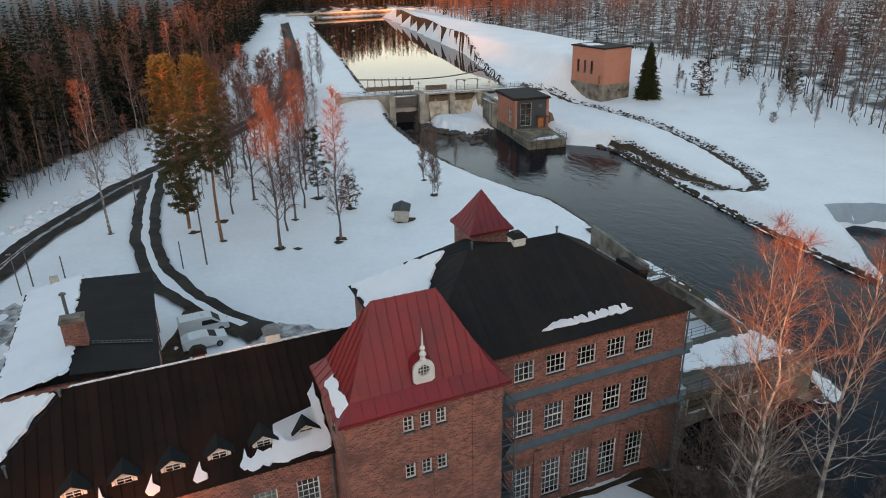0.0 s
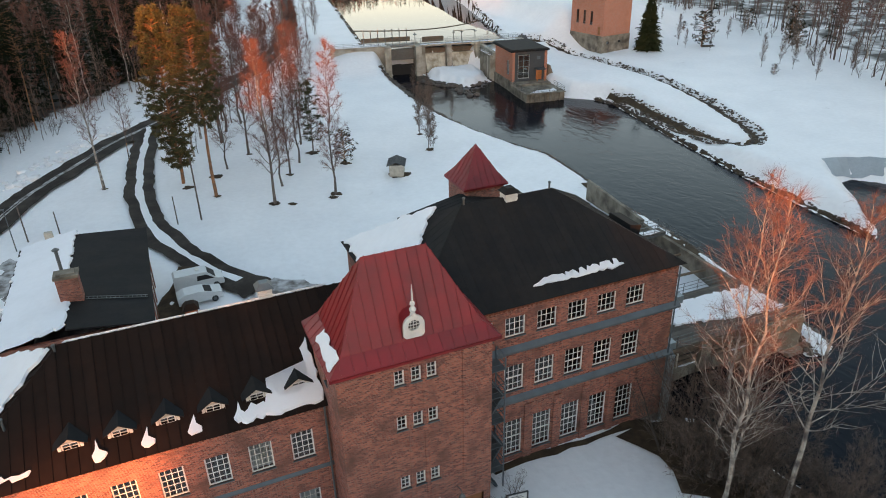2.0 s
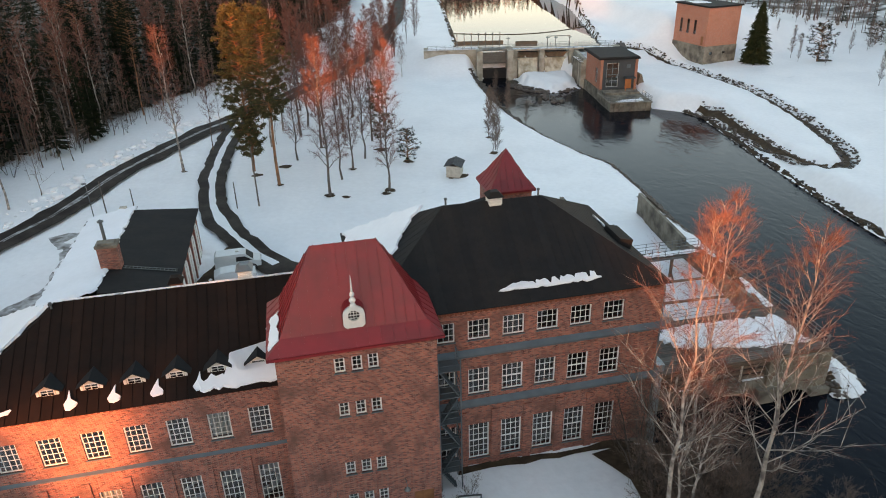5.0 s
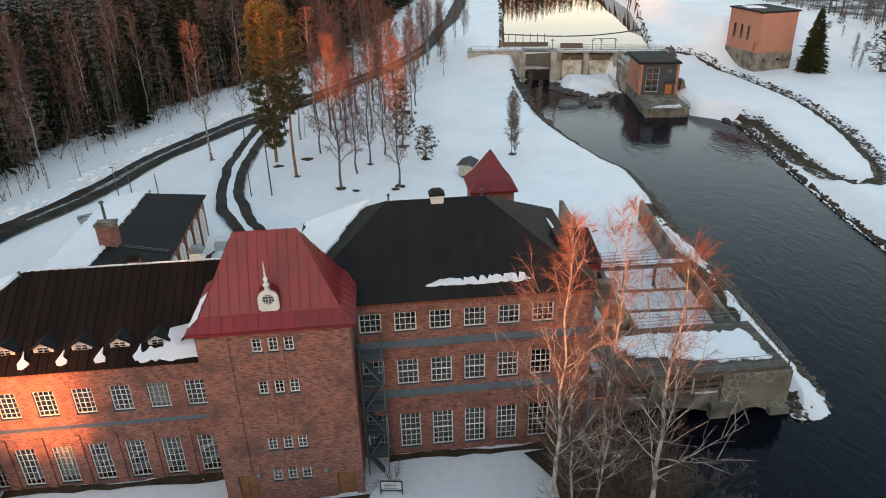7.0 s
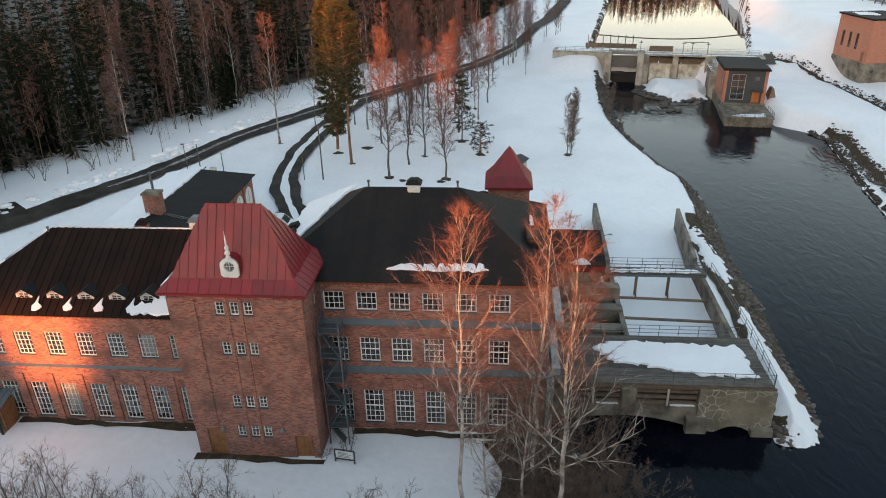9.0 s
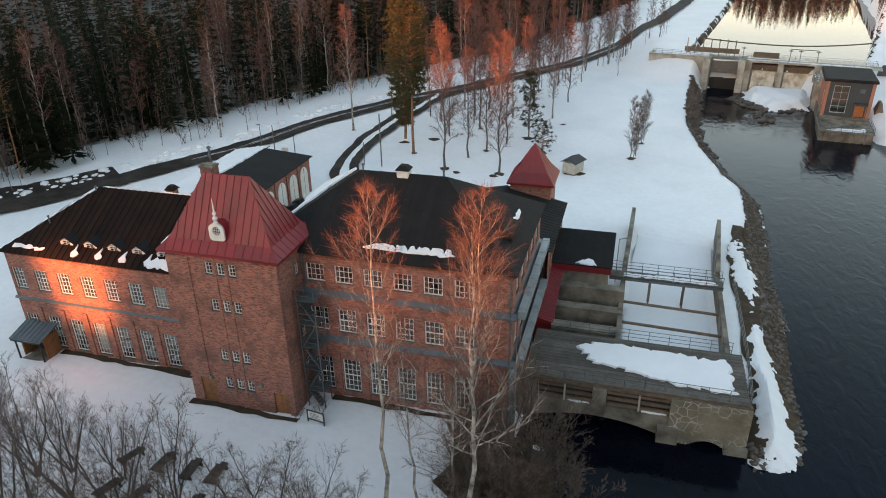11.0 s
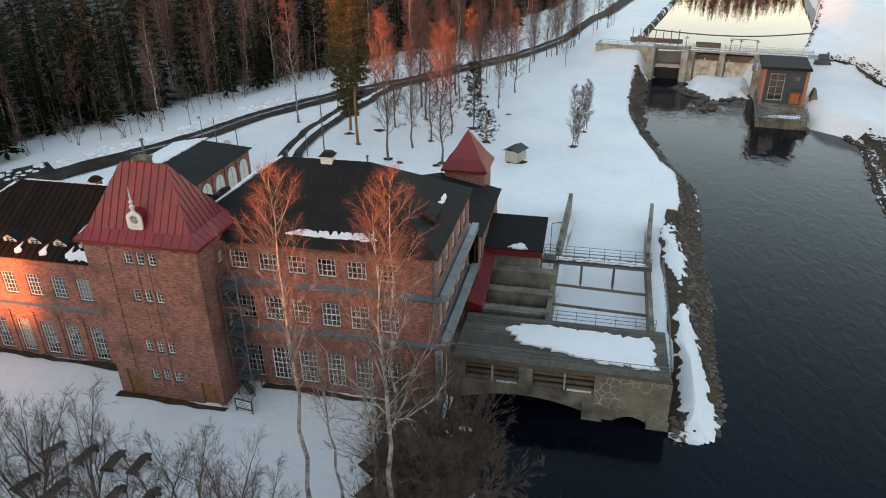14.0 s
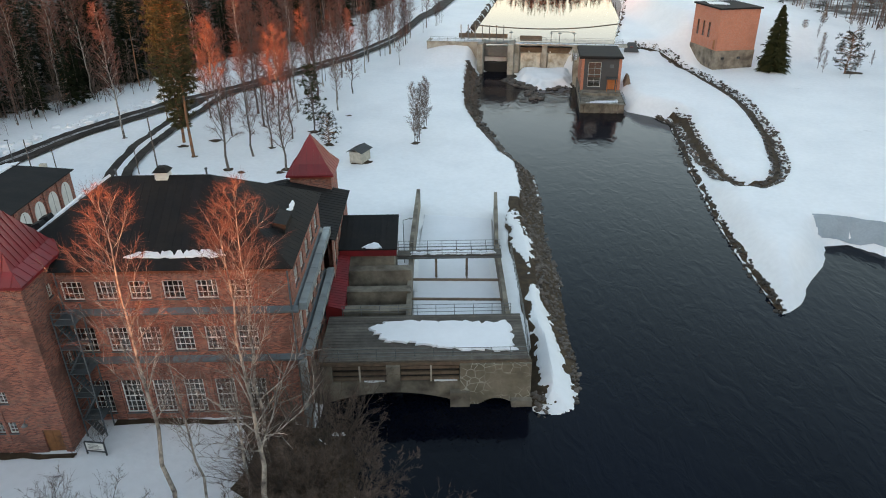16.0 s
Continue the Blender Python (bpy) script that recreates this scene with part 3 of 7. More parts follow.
def roof_face(parent, quad, n, mat, rib=0.05, thick=0.05, name="roof_panel"):
    """A roof slope of n upright sheets between folded seams. quad: eave left, eave right, top right, top left."""
    q = [Vector(p) for p in quad]
    nrm = (q[1] - q[0]).cross(q[3] - q[0])
    if nrm.length < 1e-6:
        nrm = (q[1] - q[0]).cross(q[2] - q[0])
    nrm.normalize()
    ed = (q[1] - q[0]).normalized()
    L = (q[1] - q[0]).length
    up = nrm.cross(ed)
    tl, tr = (q[3] - q[0]), (q[2] - q[0])
    x3, x2, H3, H2 = tl.dot(ed), tr.dot(ed), tl.dot(up), tr.dot(up)

    def top(u):
        if x3 > 1e-6 and u < x3:
            return H3 * u / x3
        if L - x2 > 1e-6 and u > x2:
            return H2 * (L - u) / (L - x2)
        return H3 + (H2 - H3) * (u - x3) / max(x2 - x3, 1e-6)
    cuts = [L * i / n for i in range(n + 1)]
    for u0, u1 in zip(cuts, cuts[1:]):
        us = [u0] + [c for c in (x3, x2) if u0 + 1e-4 < c < u1 - 1e-4] + [u1]
        base = [q[0] + ed * u for u in us]
        head = [q[0] + ed * u + up * max(top(u), 0.0) for u in us]
        s = Shape()
        for i in range(len(us) - 1):
            if max(top(us[i]), top(us[i + 1])) < 0.02:
                continue
            pts = [base[i], base[i + 1], head[i + 1], head[i]]
            if top(us[i + 1]) < 0.01:
                pts = [base[i], base[i + 1], head[i]]
            elif top(us[i]) < 0.01:
                pts = [base[i], base[i + 1], head[i + 1]]
            lo = [p - nrm * thick for p in pts]
            s.face(*pts)
            s.face(*reversed(lo))
            for k in range(len(pts)):
                j = (k + 1) % len(pts)
                s.face(lo[k], lo[j], pts[j], pts[k])
        if top(u0) > 0.3 and rib:
            a, b = q[0] + ed * u0, q[0] + ed * u0 + up * top(u0)
            o = nrm * rib
            w = ed * 0.018
            s.face(a - w, a - w + o, b - w + o, b - w)
            s.face(a - w + o, a + w + o, b + w + o, b - w + o)
            s.face(a + w + o, a + w, b + w, b + w + o)
        if s.f:
            part(name, s, mat, parent)


def hip_roof(parent, x0, x1, y0, y1, z0, rx0, rx1, ry, z1, mats, ns, rib=0.05):
    a, b, c, d = (x0, y0, z0), (x1, y0, z0), (x1, y1, z0), (x0, y1, z0)
    e, f = (rx0, ry, z1), (rx1, ry, z1)
    roof_face(parent, (a, b, f, e), ns[0], mats[0], rib)
    roof_face(parent, (b, c, f, f), ns[1], mats[1], rib)
    roof_face(parent, (c, d, e, f), ns[0], mats[2], rib)
    roof_face(parent, (d, a, e, e), ns[1], mats[3], rib)


def cornice(parent, a, b, z, depth, h, mat, label):
    a, b = Vector((*a, 0)), Vector((*b, 0))
    d = (b - a).normalized()
    L = (b - a).length
    m = Matrix(((d.x, -d.y, 0, a.x), (d.y, d.x, 0, a.y), (0, 0, 1, z), (0, 0, 0, 1)))
    s = Shape()
    pr = [(0.0, 0), (-depth, 0), (-depth, h * 0.35), (0.0, h)]
    for (y0, c0), (y1, c1) in zip(pr, pr[1:] + pr[:1]):
        s.face(*(m @ Vector(p) for p in ((0, y0, c0), (L, y0, c0), (L, y1, c1), (0, y1, c1))))
    for x in (0, L):
        s.face(*(m @ Vector((x, y, c)) for y, c in (pr if x else pr[::-1])))
    part("cornice", s, mat, parent, label)


def pilasters(parent, a, b, us, z0, z1, w=0.45, out=0.09):
    a, b = Vector((*a, 0)), Vector((*b, 0))
    d = (b - a).normalized()
    for u in us:
        p = a + d * u
        m = Matrix(((d.x, -d.y, 0, p.x), (d.y, d.x, 0, p.y), (0, 0, 1, 0), (0, 0, 0, 1)))
        part("pilaster", Shape().box(-w / 2, w / 2, -out, 0.01, z0, z1, m), BRICK, parent)


def floors(parent, x0, x1, y0, y1, zs):
    for z in zs:
        part("floor_slab", Shape().box(x0, x1, y0, y1, z - 0.25, z), FLOORS, parent)


# the hall: three storeys, hipped black roof
HX0, HX1, HY0, HY1, HZ = 11.8, 32.3, 32.85, 46.3, 13.25
hall = thing("factory_hall", "three-storey red brick factory hall with hipped black roof", "building", pose(0, 0, 0))
WX = [16.05 + 2.38 * i for i in range(6)]
holes = [(x - 15.0, x - 15.0 + 1.5, z0, z1) for z0, z1 in ((10.85, 12.35), (6.4, 8.5), (0.65, 3.75)) for x in WX]
s = wall(Shape(), (15.0, HY0), (HX1, HY0), -1.6, HZ, 0.5, holes)
EX = [1.4 + 2.35 * i for i in range(5)]
eholes = [(u, u + 1.3, z0, z1) for z0, z1 in ((10.9, 12.3), (6.4, 8.5), (2.2, 4.2)) for u in EX]
wall(s, (HX1, HY0), (HX1, HY1), -1.6, HZ, 0.5, eholes)
wall(s, (HX1, HY1), (HX0, HY1), -0.5, HZ, 0.5)
wall(s, (HX0, HY1), (HX0, 35.0), -0.5, HZ, 0.5)
wall(s, (HX0, 35.0), (15.0, 35.0), -0.5, HZ, 0.5)
part("wall", s, BRICK, hall)
for i, h in enumerate(holes):
    window(hall, (15.0, HY0), (HX1, HY0), h, 4, (3, 4, 6)[i // 6], transom=(None, 2, 3)[i // 6])
for i, h in enumerate(eholes):
    window(hall, (HX1, HY0), (HX1, HY1), h, 4, (3, 4, 4)[i // 5])
floors(hall, HX0 + 0.5, HX1 - 0.5, 35.5, HY1 - 0.5, (0.2, 5.2, 9.6))
floors(hall, 15.5, HX1 - 0.5, HY0 + 0.5, 35.49, (0.2, 5.2, 9.6))
soldier_course(hall, (15.0, HY0), (HX1, HY0), HZ, h=0.34)
soldier_course(hall, (HX1, HY0), (HX1, HY1), HZ, h=0.34)
for z in (9.72, 5.55):
    cornice(hall, (15.6, HY0), (HX1 + 0.36, HY0), z, 0.36, 0.42, GREY_METAL, "grey sheet-metal ledge between storeys")
    cornice(hall, (HX1, HY0), (HX1, HY1), z, 0.36, 0.42, GREY_METAL, "grey sheet-metal ledge between storeys")
pilasters(hall, (15.0, HY0), (HX1, HY0), [WX[0] - 15.45] + [x - 15.0 + 1.94 for x in WX], -0.6, 4.9, 0.6, 0.1)
part("plinth", Shape().box(15.6, HX1 + 0.12, HY0 - 0.14, HY0 + 0.05, -1.7, -0.15), PLINTH, hall, "rough granite plinth")
hip_roof(hall, HX0 - 0.35, HX1 + 0.35, HY0 - 0.35, HY1 + 0.35, HZ + 0.08, 18.4, 25.6, 39.5, 17.8, (BLACK_ROOF,) * 4, (34, 22), 0.012)

# the tower: red mansard roof
TX0, TX1, TY0, TY1, TZ = 6.35, 15.65, 29.3, 34.9, 14.2
tower = thing("factory_tower", "tall red brick stair tower with steep red sheet-metal roof", "building", pose(0, 0, 0))
tcols, trows = (3.25, 4.25, 5.2), (12.35, 9.15, 4.55, 1.85)
tholes = [(u, u + 0.62, z, z + 1.02) for z in trows for u in tcols]
s = wall(Shape(), (TX0, TY0), (TX1, TY0), -0.7, TZ, 0.5, tholes + [(0.9, 2.2, 0.0, 2.5), (7.5, 8.8, 0.0, 2.1)])
sholes = [(2.6, 3.2, z, z + 1.0) for z in (11.6, 8.7, 5.9, 2.9)]
wall(s, (TX1, TY0), (TX1, TY1), -0.7, TZ, 0.5, sholes)
wall(s, (TX1, TY1), (TX0, TY1), -0.7, TZ, 0.5)
wall(s, (TX0, TY1), (TX0, TY0), -0.7, TZ, 0.5, [(2.6, 3.2, 11.8, 12.8)])
part("wall", s, BRICK, tower)
for h in tholes:
    window(tower, (TX0, TY0), (TX1, TY0), h, 2, 3)
for h in sholes:
    window(tower, (TX1, TY0), (TX1, TY1), h, 2, 3)
window(tower, (TX0, TY1), (TX0, TY0), (2.6, 3.2, 11.8, 12.8), 2, 3)
for u0, u1, z1 in ((0.9, 2.2, 2.5), (7.5, 8.8, 2.1)):
    d = part("door", Shape().box(TX0 + u0, TX0 + u1, TY0 + 0.15, TY0 + 0.22, 0, z1), DOORWOOD, tower, "brown boarded wooden door")
    part("door_leaf", Shape().box(TX0 + u0 + 0.08, TX0 + (u0 + u1) / 2 - 0.02, TY0 + 0.12, TY0 + 0.15, 0.1, z1 - 0.1).box(TX0 + (u0 + u1) / 2 + 0.02, TX0 + u1 - 0.08, TY0 + 0.12, TY0 + 0.15, 0.1, z1 - 0.1), DOORWOOD, d)
floors(tower, TX0 + 0.5, TX1 - 0.5, TY0 + 0.5, TY1 - 0.5, (0.0, 4.2, 8.8, 12.0))
soldier_course(tower, (TX0, TY0), (TX1, TY0), TZ, 0.05, 0.36)
soldier_course(tower, (TX1, TY0), (TX1, TY1), TZ, 0.05, 0.36)
soldier_course(tower, (TX0, TY1), (TX0, TY0), TZ, 0.05, 0.36)
pilasters(tower, (TX0, TY0), (TX1, TY0), (0.95, 8.35), 2.7, 13.7, 1.9, 0.06)
pilasters(tower, (TX0, TY0), (TX1, TY0), (4.06, 5.03), 1.2, 13.7, 0.22, 0.06)
part("plinth", Shape().box(TX0 - 0.1, TX1 + 0.1, TY0 - 0.1, TY0 + 0.05, -0.7, -0.1).box(TX1 - 0.05, TX1 + 0.1, TY0 + 0.05, TY1 - 2.0, -0.7, -0.1), PLINTH, tower, "rough granite plinth")
EV = 0.42
a, b, c, d = ((TX0 - EV, TY0 - EV, TZ + 0.02), (TX1 + EV, TY0 - EV, TZ + 0.02), (TX1 + EV, TY1 + EV, TZ + 0.02), (TX0 - EV, TY1 + EV, TZ + 0.02))
a2, b2, c2, d2 = ((TX0 + 0.45, TY0 + 0.3, 15.0), (TX1 - 0.45, TY0 + 0.3, 15.0), (TX1 - 0.45, TY1 - 0.3, 15.0), (TX0 + 0.45, TY1 - 0.3, 15.0))
e, f = (9.0, 32.0, 19.4), (12.8, 32.0, 19.4)
for lo, hi, n in (((a, b), (b2, a2), 14), ((b, c), (c2, b2), 9), ((c, d), (d2, c2), 14), ((d, a), (a2, d2), 9)):
    roof_face(tower, (*lo, *hi), n, RED_METAL, 0.03, 0.04)
roof_face(tower, (a2, b2, f, e), 14, RED_METAL, 0.05, 0.04)
roof_face(tower, (b2, c2, f, f), 9, RED_METAL, 0.05, 0.04)
roof_face(tower, (c2, d2, e, f), 14, RED_METAL, 0.05, 0.04)
roof_face(tower, (d2, a2, e, e), 9, RED_METAL, 0.05, 0.04)
part("fascia", Shape().box(TX0 - EV, TX1 + EV, TY0 - EV, TY1 + EV, TZ - 0.2, TZ - 0.02), RED_METAL, tower)

# the wing: two storeys, brown sheet roof with dormers
LX0, LX1, LY0, LY1, LZ = -13.6, 6.34, 32.6, 45.2, 10.0
wing = thing("factory_wing", "two-storey red brick factory wing with brown sheet-metal roof", "building", pose(0, 0, 0))
LWX = [-8.4 + 2.47 * i for i in range(-2, 6)]
lholes = [(x - LX0, x - LX0 + 1.35, z0, z1) for z0, z1 in ((6.28, 8.36), (0.3, 3.6)) for x in LWX]
s = wall(Shape(), (LX0, LY0), (LX1, LY0), -0.7, LZ, 0.5, [h for h in lholes if h[0] > 0.2])
wall(s, (LX1, LY1), (LX0, LY1), -0.7, LZ, 0.5)
wall(s, (LX0, LY1), (LX0, LY0), -0.7, LZ, 0.5)
part("wall", s, BRICK, wing)
for i, h in enumerate(lholes):
    if h[0] > 0.2:
        window(wing, (LX0, LY0), (LX1, LY0), h, 4, 5 if i < 8 else 6, curtain=i in (6, 11))
floors(wing, LX0 + 0.5, LX1, LY0 + 0.5, LY1 - 0.5, (0.0, 5.0, 9.6))
soldier_course(wing, (LX0, LY0), (LX1, LY0), LZ, 0.03, 0.3)
cornice(wing, (LX0 - 0.2, LY0), (LX1, LY0), 5.2, 0.16, 0.2, GREY_METAL, "grey sheet-metal ledge between storeys")
pilasters(wing, (LX0, LY0), (LX1, LY0), [x - LX0 - 0.56 for x in LWX if x - LX0 > 1], 0.0, 4.5, 0.5, 0.1)
part("plinth", Shape().box(LX0 - 0.1, LX1, LY0 - 0.12, LY0 + 0.05, -0.7, 0.0), PLINTH, wing, "rough granite plinth")
hip_roof(wing, LX0 - 0.35, 11.5, LY0 - 0.4, LY1 + 0.35, LZ + 0.05, -7.4, 11.4, 38.95, 14.2, (BROWN_METAL,) * 4, (40, 20))


# ---- roof details of the factory ----
def snow_patch(name, label, outline, plane, thick=0.12, ragged=0.12, seed=1, per=0.35, category="snow"):
    """A slab of lying snow with a ragged, rounded edge. outline: corners in plan; plane: height at (x, y)."""
    rng = random.Random(seed)
    pts = []
    n = len(outline)
    for i in range(n):
        (x0, y0), (x1, y1) = outline[i], outline[(i + 1) % n]
        k = max(1, int(math.hypot(x1 - x0, y1 - y0) / per))
        for q in range(k):
            t = q / k
            pts.append((x0 + (x1 - x0) * t + rng.gauss(0, ragged), y0 + (y1 - y0) * t + rng.gauss(0, ragged)))
    cx, cy = sum(p[0] for p in pts) / len(pts), sum(p[1] for p in pts) / len(pts)
    bm = bmesh.new()
    lo = [bm.verts.new((x, y, plane(x, y) + 0.02)) for x, y in pts]
    hi = [bm.verts.new((x + (cx - x) * 0.03, y + (cy - y) * 0.03, plane(x, y) + 0.02 + thick)) for x, y in pts]
    m = len(pts)
    for i in range(m):
        j = (i + 1) % m
        bm.faces.new((lo[i], lo[j], hi[j], hi[i]))
    top = bm.faces.new(hi)
    bmesh.ops.triangulate(bm, faces=[top])
    bmesh.ops.recalc_face_normals(bm, faces=bm.faces)
    me = bpy.data.meshes.new(name)
    bm.to_mesh(me)
    bm.free()
    me.materials.append(ROOF_SNOW)
    return tagged(new(name, me), label, category)


def hall_front(x, y):
    return HZ + 0.1 + (y - HY0 + 0.35) * (17.8 - HZ - 0.08) / (39.5 - HY0 + 0.35)


def hall_west(x, y):
    return HZ + 0.1 + (x - HX0 + 0.35) * (17.8 - HZ - 0.08) / (18.4 - HX0 + 0.35)


def hall_east(x, y):
    return HZ + 0.1 + (HX1 + 0.35 - x) * (17.8 - HZ - 0.08) / (HX1 + 0.35 - 25.6)


def wing_front(x, y):
    return LZ + 0.07 + (y - LY0 + 0.4) * (14.2 - LZ - 0.05) / (38.95 - LY0 + 0.4)


def wing_west(x, y):
    return LZ + 0.07 + (x - LX0 + 0.35) * (14.2 - LZ - 0.05) / (-7.4 - LX0 + 0.35)


snow_patch("roof_snow", "white snow lying on the hip of the black hall roof", [(11.6, 46.3), (11.6, 36.8), (13.3, 36.2), (14.3, 37.6), (15.2, 39.3), (16.6, 40.6), (17.3, 41.4)], hall_west, 0.14, 0.13, 4)
snow_patch("roof_snow", "jagged strip of snow above the hall eaves", [(20.7, 33.42), (23.3, 33.30), (27.1, 33.32), (27.9, 33.42)] + [(27.6 - 0.56 * k + q, 33.42 + h - 0.012 * k) for k in range(11) for q, h in ((0.0, 0.03), (-0.1, 0.36), (-0.34, 0.40), (-0.48, 0.1))], hall_front, 0.12, 0.03, 5, 0.3)
snow_patch("roof_snow", "thin patch of snow on the hall roof by the east eaves", [(30.85, 38.2), (31.15, 38.0), (31.3, 40.0), (31.2, 42.0), (30.95, 42.2), (31.0, 40.0)], hall_east, 0.12, 0.06, 6)
snow_patch("roof_snow", "white snow on the hip of the brown wing roof", [(-13.8, 45.3), (-13.8, 34.2), (-12.6, 34.5), (-11.4, 36.0), (-10.4, 36.4), (-9.2, 37.9), (-7.9, 38.9), (-9.6, 41.2)], wing_west, 0.16, 0.12, 7)
snow_patch("roof_snow", "strip of snow along the wing ridge", [(-7.3, 39.0), (6.2, 39.0), (8.5, 39.0), (8.5, 40.2), (-7.3, 40.6)], lambda x, y: 14.22 - (y - 38.95) * 0.62, 0.12, 0.05, 8)
snow_patch("roof_snow", "broad snow drift on the wing roof beside the tower", [(6.25, 32.5), (6.25, 36.0), (5.7, 35.6), (5.75, 34.0), (5.0, 33.2), (3.7, 33.2), (3.3, 34.3), (3.0, 33.2), (1.2, 32.9), (1.4, 32.45), (3.6, 32.4)], wing_front, 0.16, 0.07, 9, 0.3)
for k in range(5):
    x = -7.2 + 2.47 * k + 1.0
    snow_patch("roof_snow", "small heap of snow between the dormers", [(x - 0.05, 32.55), (x + 0.55, 32.6), (x + 0.6, 32.85), (x + 0.3, 33.05), (x + 0.25, 33.5), (x + 0.05, 33.05), (x - 0.15, 32.8)], wing_front, 0.12, 0.04, 20 + k, 0.25)
snow_patch("roof_snow", "small line of snow on the wing eaves", [(-12.5, 32.7), (-9.3, 32.75), (-9.3, 32.95), (-12.5, 32.95)], wing_front, 0.09, 0.07, 30, 0.3)
snow_patch("roof_snow", "strip of snow on the red tower eaves", [(6.1, 29.35), (6.72, 29.5), (6.74, 32.6), (6.15, 32.8)], lambda x, y: 14.24 + (x - 5.93) * 0.9, 0.1, 0.05, 31, 0.3)


def vent_box(label, x, y, z, w, h, cap, slat):
    ob = thing("roof_vent", label, "vent", pose(x, y, z))
    part("housing", Shape().box(-w / 2 + 0.04, w / 2 - 0.04, -w / 2 + 0.04, w / 2 - 0.04, -1.0, h), slat, ob)
    for k in range(5):
        c = h * (k + 0.3) / 5
        part("slat", Shape().box(-w / 2, w / 2, -w / 2, w / 2, c, c + h * 0.1), slat, ob)
    part("cap", Shape().box(-w / 2 - 0.12, w / 2 + 0.12, -w / 2 - 0.12, w / 2 + 0.12, h, h + 0.35, None, w * 0.33), cap, ob)


vent_box("white slatted roof vent with black cap on the hall ridge", 22.1, 39.5, 17.6, 0.95, 0.55, BLACK_ROOF, WHITE)
vent_box("white slatted roof vent on the wing ridge", 4.5, 39.4, 14.0, 0.9, 0.85, GREY_METAL, WHITE)
vent_box("small brick-coloured vent on the wing ridge", 0.0, 39.4, 13.9, 0.75, 0.6, BROWN_METAL, SOLDIER)
vent_box("white slatted vent with black cap beside the turret", 33.5 - 3.6, 55.4, 9.0, 0.9, 0.5, BLACK_ROOF, WHITE)
for x, y, z in ((18.6, 39.5, 17.7), (25.4, 39.5, 17.7), (-10.3, 35.2, 12.0), (-7.6, 38.6, 13.8)):
    solid("vent_pipe", Shape().lathe(((0.07, -0.5), (0.07, 0.5), (0.11, 0.5), (0.11, 0.62), (0.02, 0.66)), (x, y, z), 8), STEEL, "short metal vent pipe on the roof", "pipe")

# hatch on the east slope
solid("roof_hatch", Shape().box(-0.5, 0.5, -1.3, 1.3, -0.3, 0.55, pose(31.0, 37.8, 14.4, 0, 12, 0)), BLACK_ROOF, "low black hatch on the hall roof", "hatch")
for k, (x, y) in enumerate(((12.9, 36.1), (12.5, 38.2), (12.4, 39.6))):
    solid("roof_hatch", Shape().box(-0.35, 0.55, -0.45, 0.45, -0.4, 0.6, pose(x, y, hall_west(x, y), 0, -20, 0), 0.08), BLACK_ROOF, "small black dormer vent poking through roof snow", "vent")

# dormers of the wing
for k in range(6):
    x = -7.25 + 2.45 * k
    dm = thing("dormer", "small black-roofed dormer with white window frame", "dormer", pose(x, 33.55, 10.78), "dormers of the wing")
    s = Shape()
    s.face((-0.62, 0, 0), (0.62, 0, 0), (0.62, 0, 0.38), (0, 0, 0.78), (-0.62, 0, 0.38))
    for e in (-1, 1):
        s.face((e * 0.62, 0, 0), (e * 0.62, 1.9, 0), (e * 0.62, 1.9, 0.38), (e * 0.62, 0, 0.38))
    part("cheek", s, CREAM, dm)
    s = Shape()
    for e in (-1, 1):
        a, b = Vector((0, -0.2, 0.88)), Vector((e * 0.86, -0.2, 0.33))
        a2, b2 = a + Vector((0, 2.3, 0)), b + Vector((0, 2.1, 0))
        dn = Vector((0, 0, -0.06))
        s.face(a, b, b2, a2)
        s.face(a + dn, a2 + dn, b2 + dn, b + dn)
        s.face(a, a + dn, b + dn, b)
        s.face(b, b + dn, b2 + dn, b2)
    part("dormer_roof", s, BLACK_ROOF, dm)
    part("window_frame", Shape().box(-0.42, 0.42, -0.05, 0.02, 0.02, 0.08).box(-0.42, 0.42, -0.05, 0.02, 0.42, 0.48).box(-0.42, -0.36, -0.05, 0.02, 0.08, 0.42).box(0.36, 0.42, -0.05, 0.02, 0.08, 0.42).box(-0.02, 0.02, -0.045, 0.02, 0.08, 0.42).box(-0.36, 0.36, -0.04, 0.015, 0.235, 0.265), WHITE, dm)
    part("pane", Shape().box(-0.36, 0.36, -0.02, -0.01, 0.08, 0.42), GLASS, dm)
    # near-black sheet stands in for the unlit space behind the pane
    part("shade_backing", Shape().box(-0.36, 0.36, -0.006, -0.003, 0.08, 0.42), DARK, dm)
    for e in (-1, 1):
        part("corner_board", Shape().box(e * 0.55 - 0.08, e * 0.55 + 0.08, -0.05, 0.0, -0.06, 0.36), WHITE, dm)

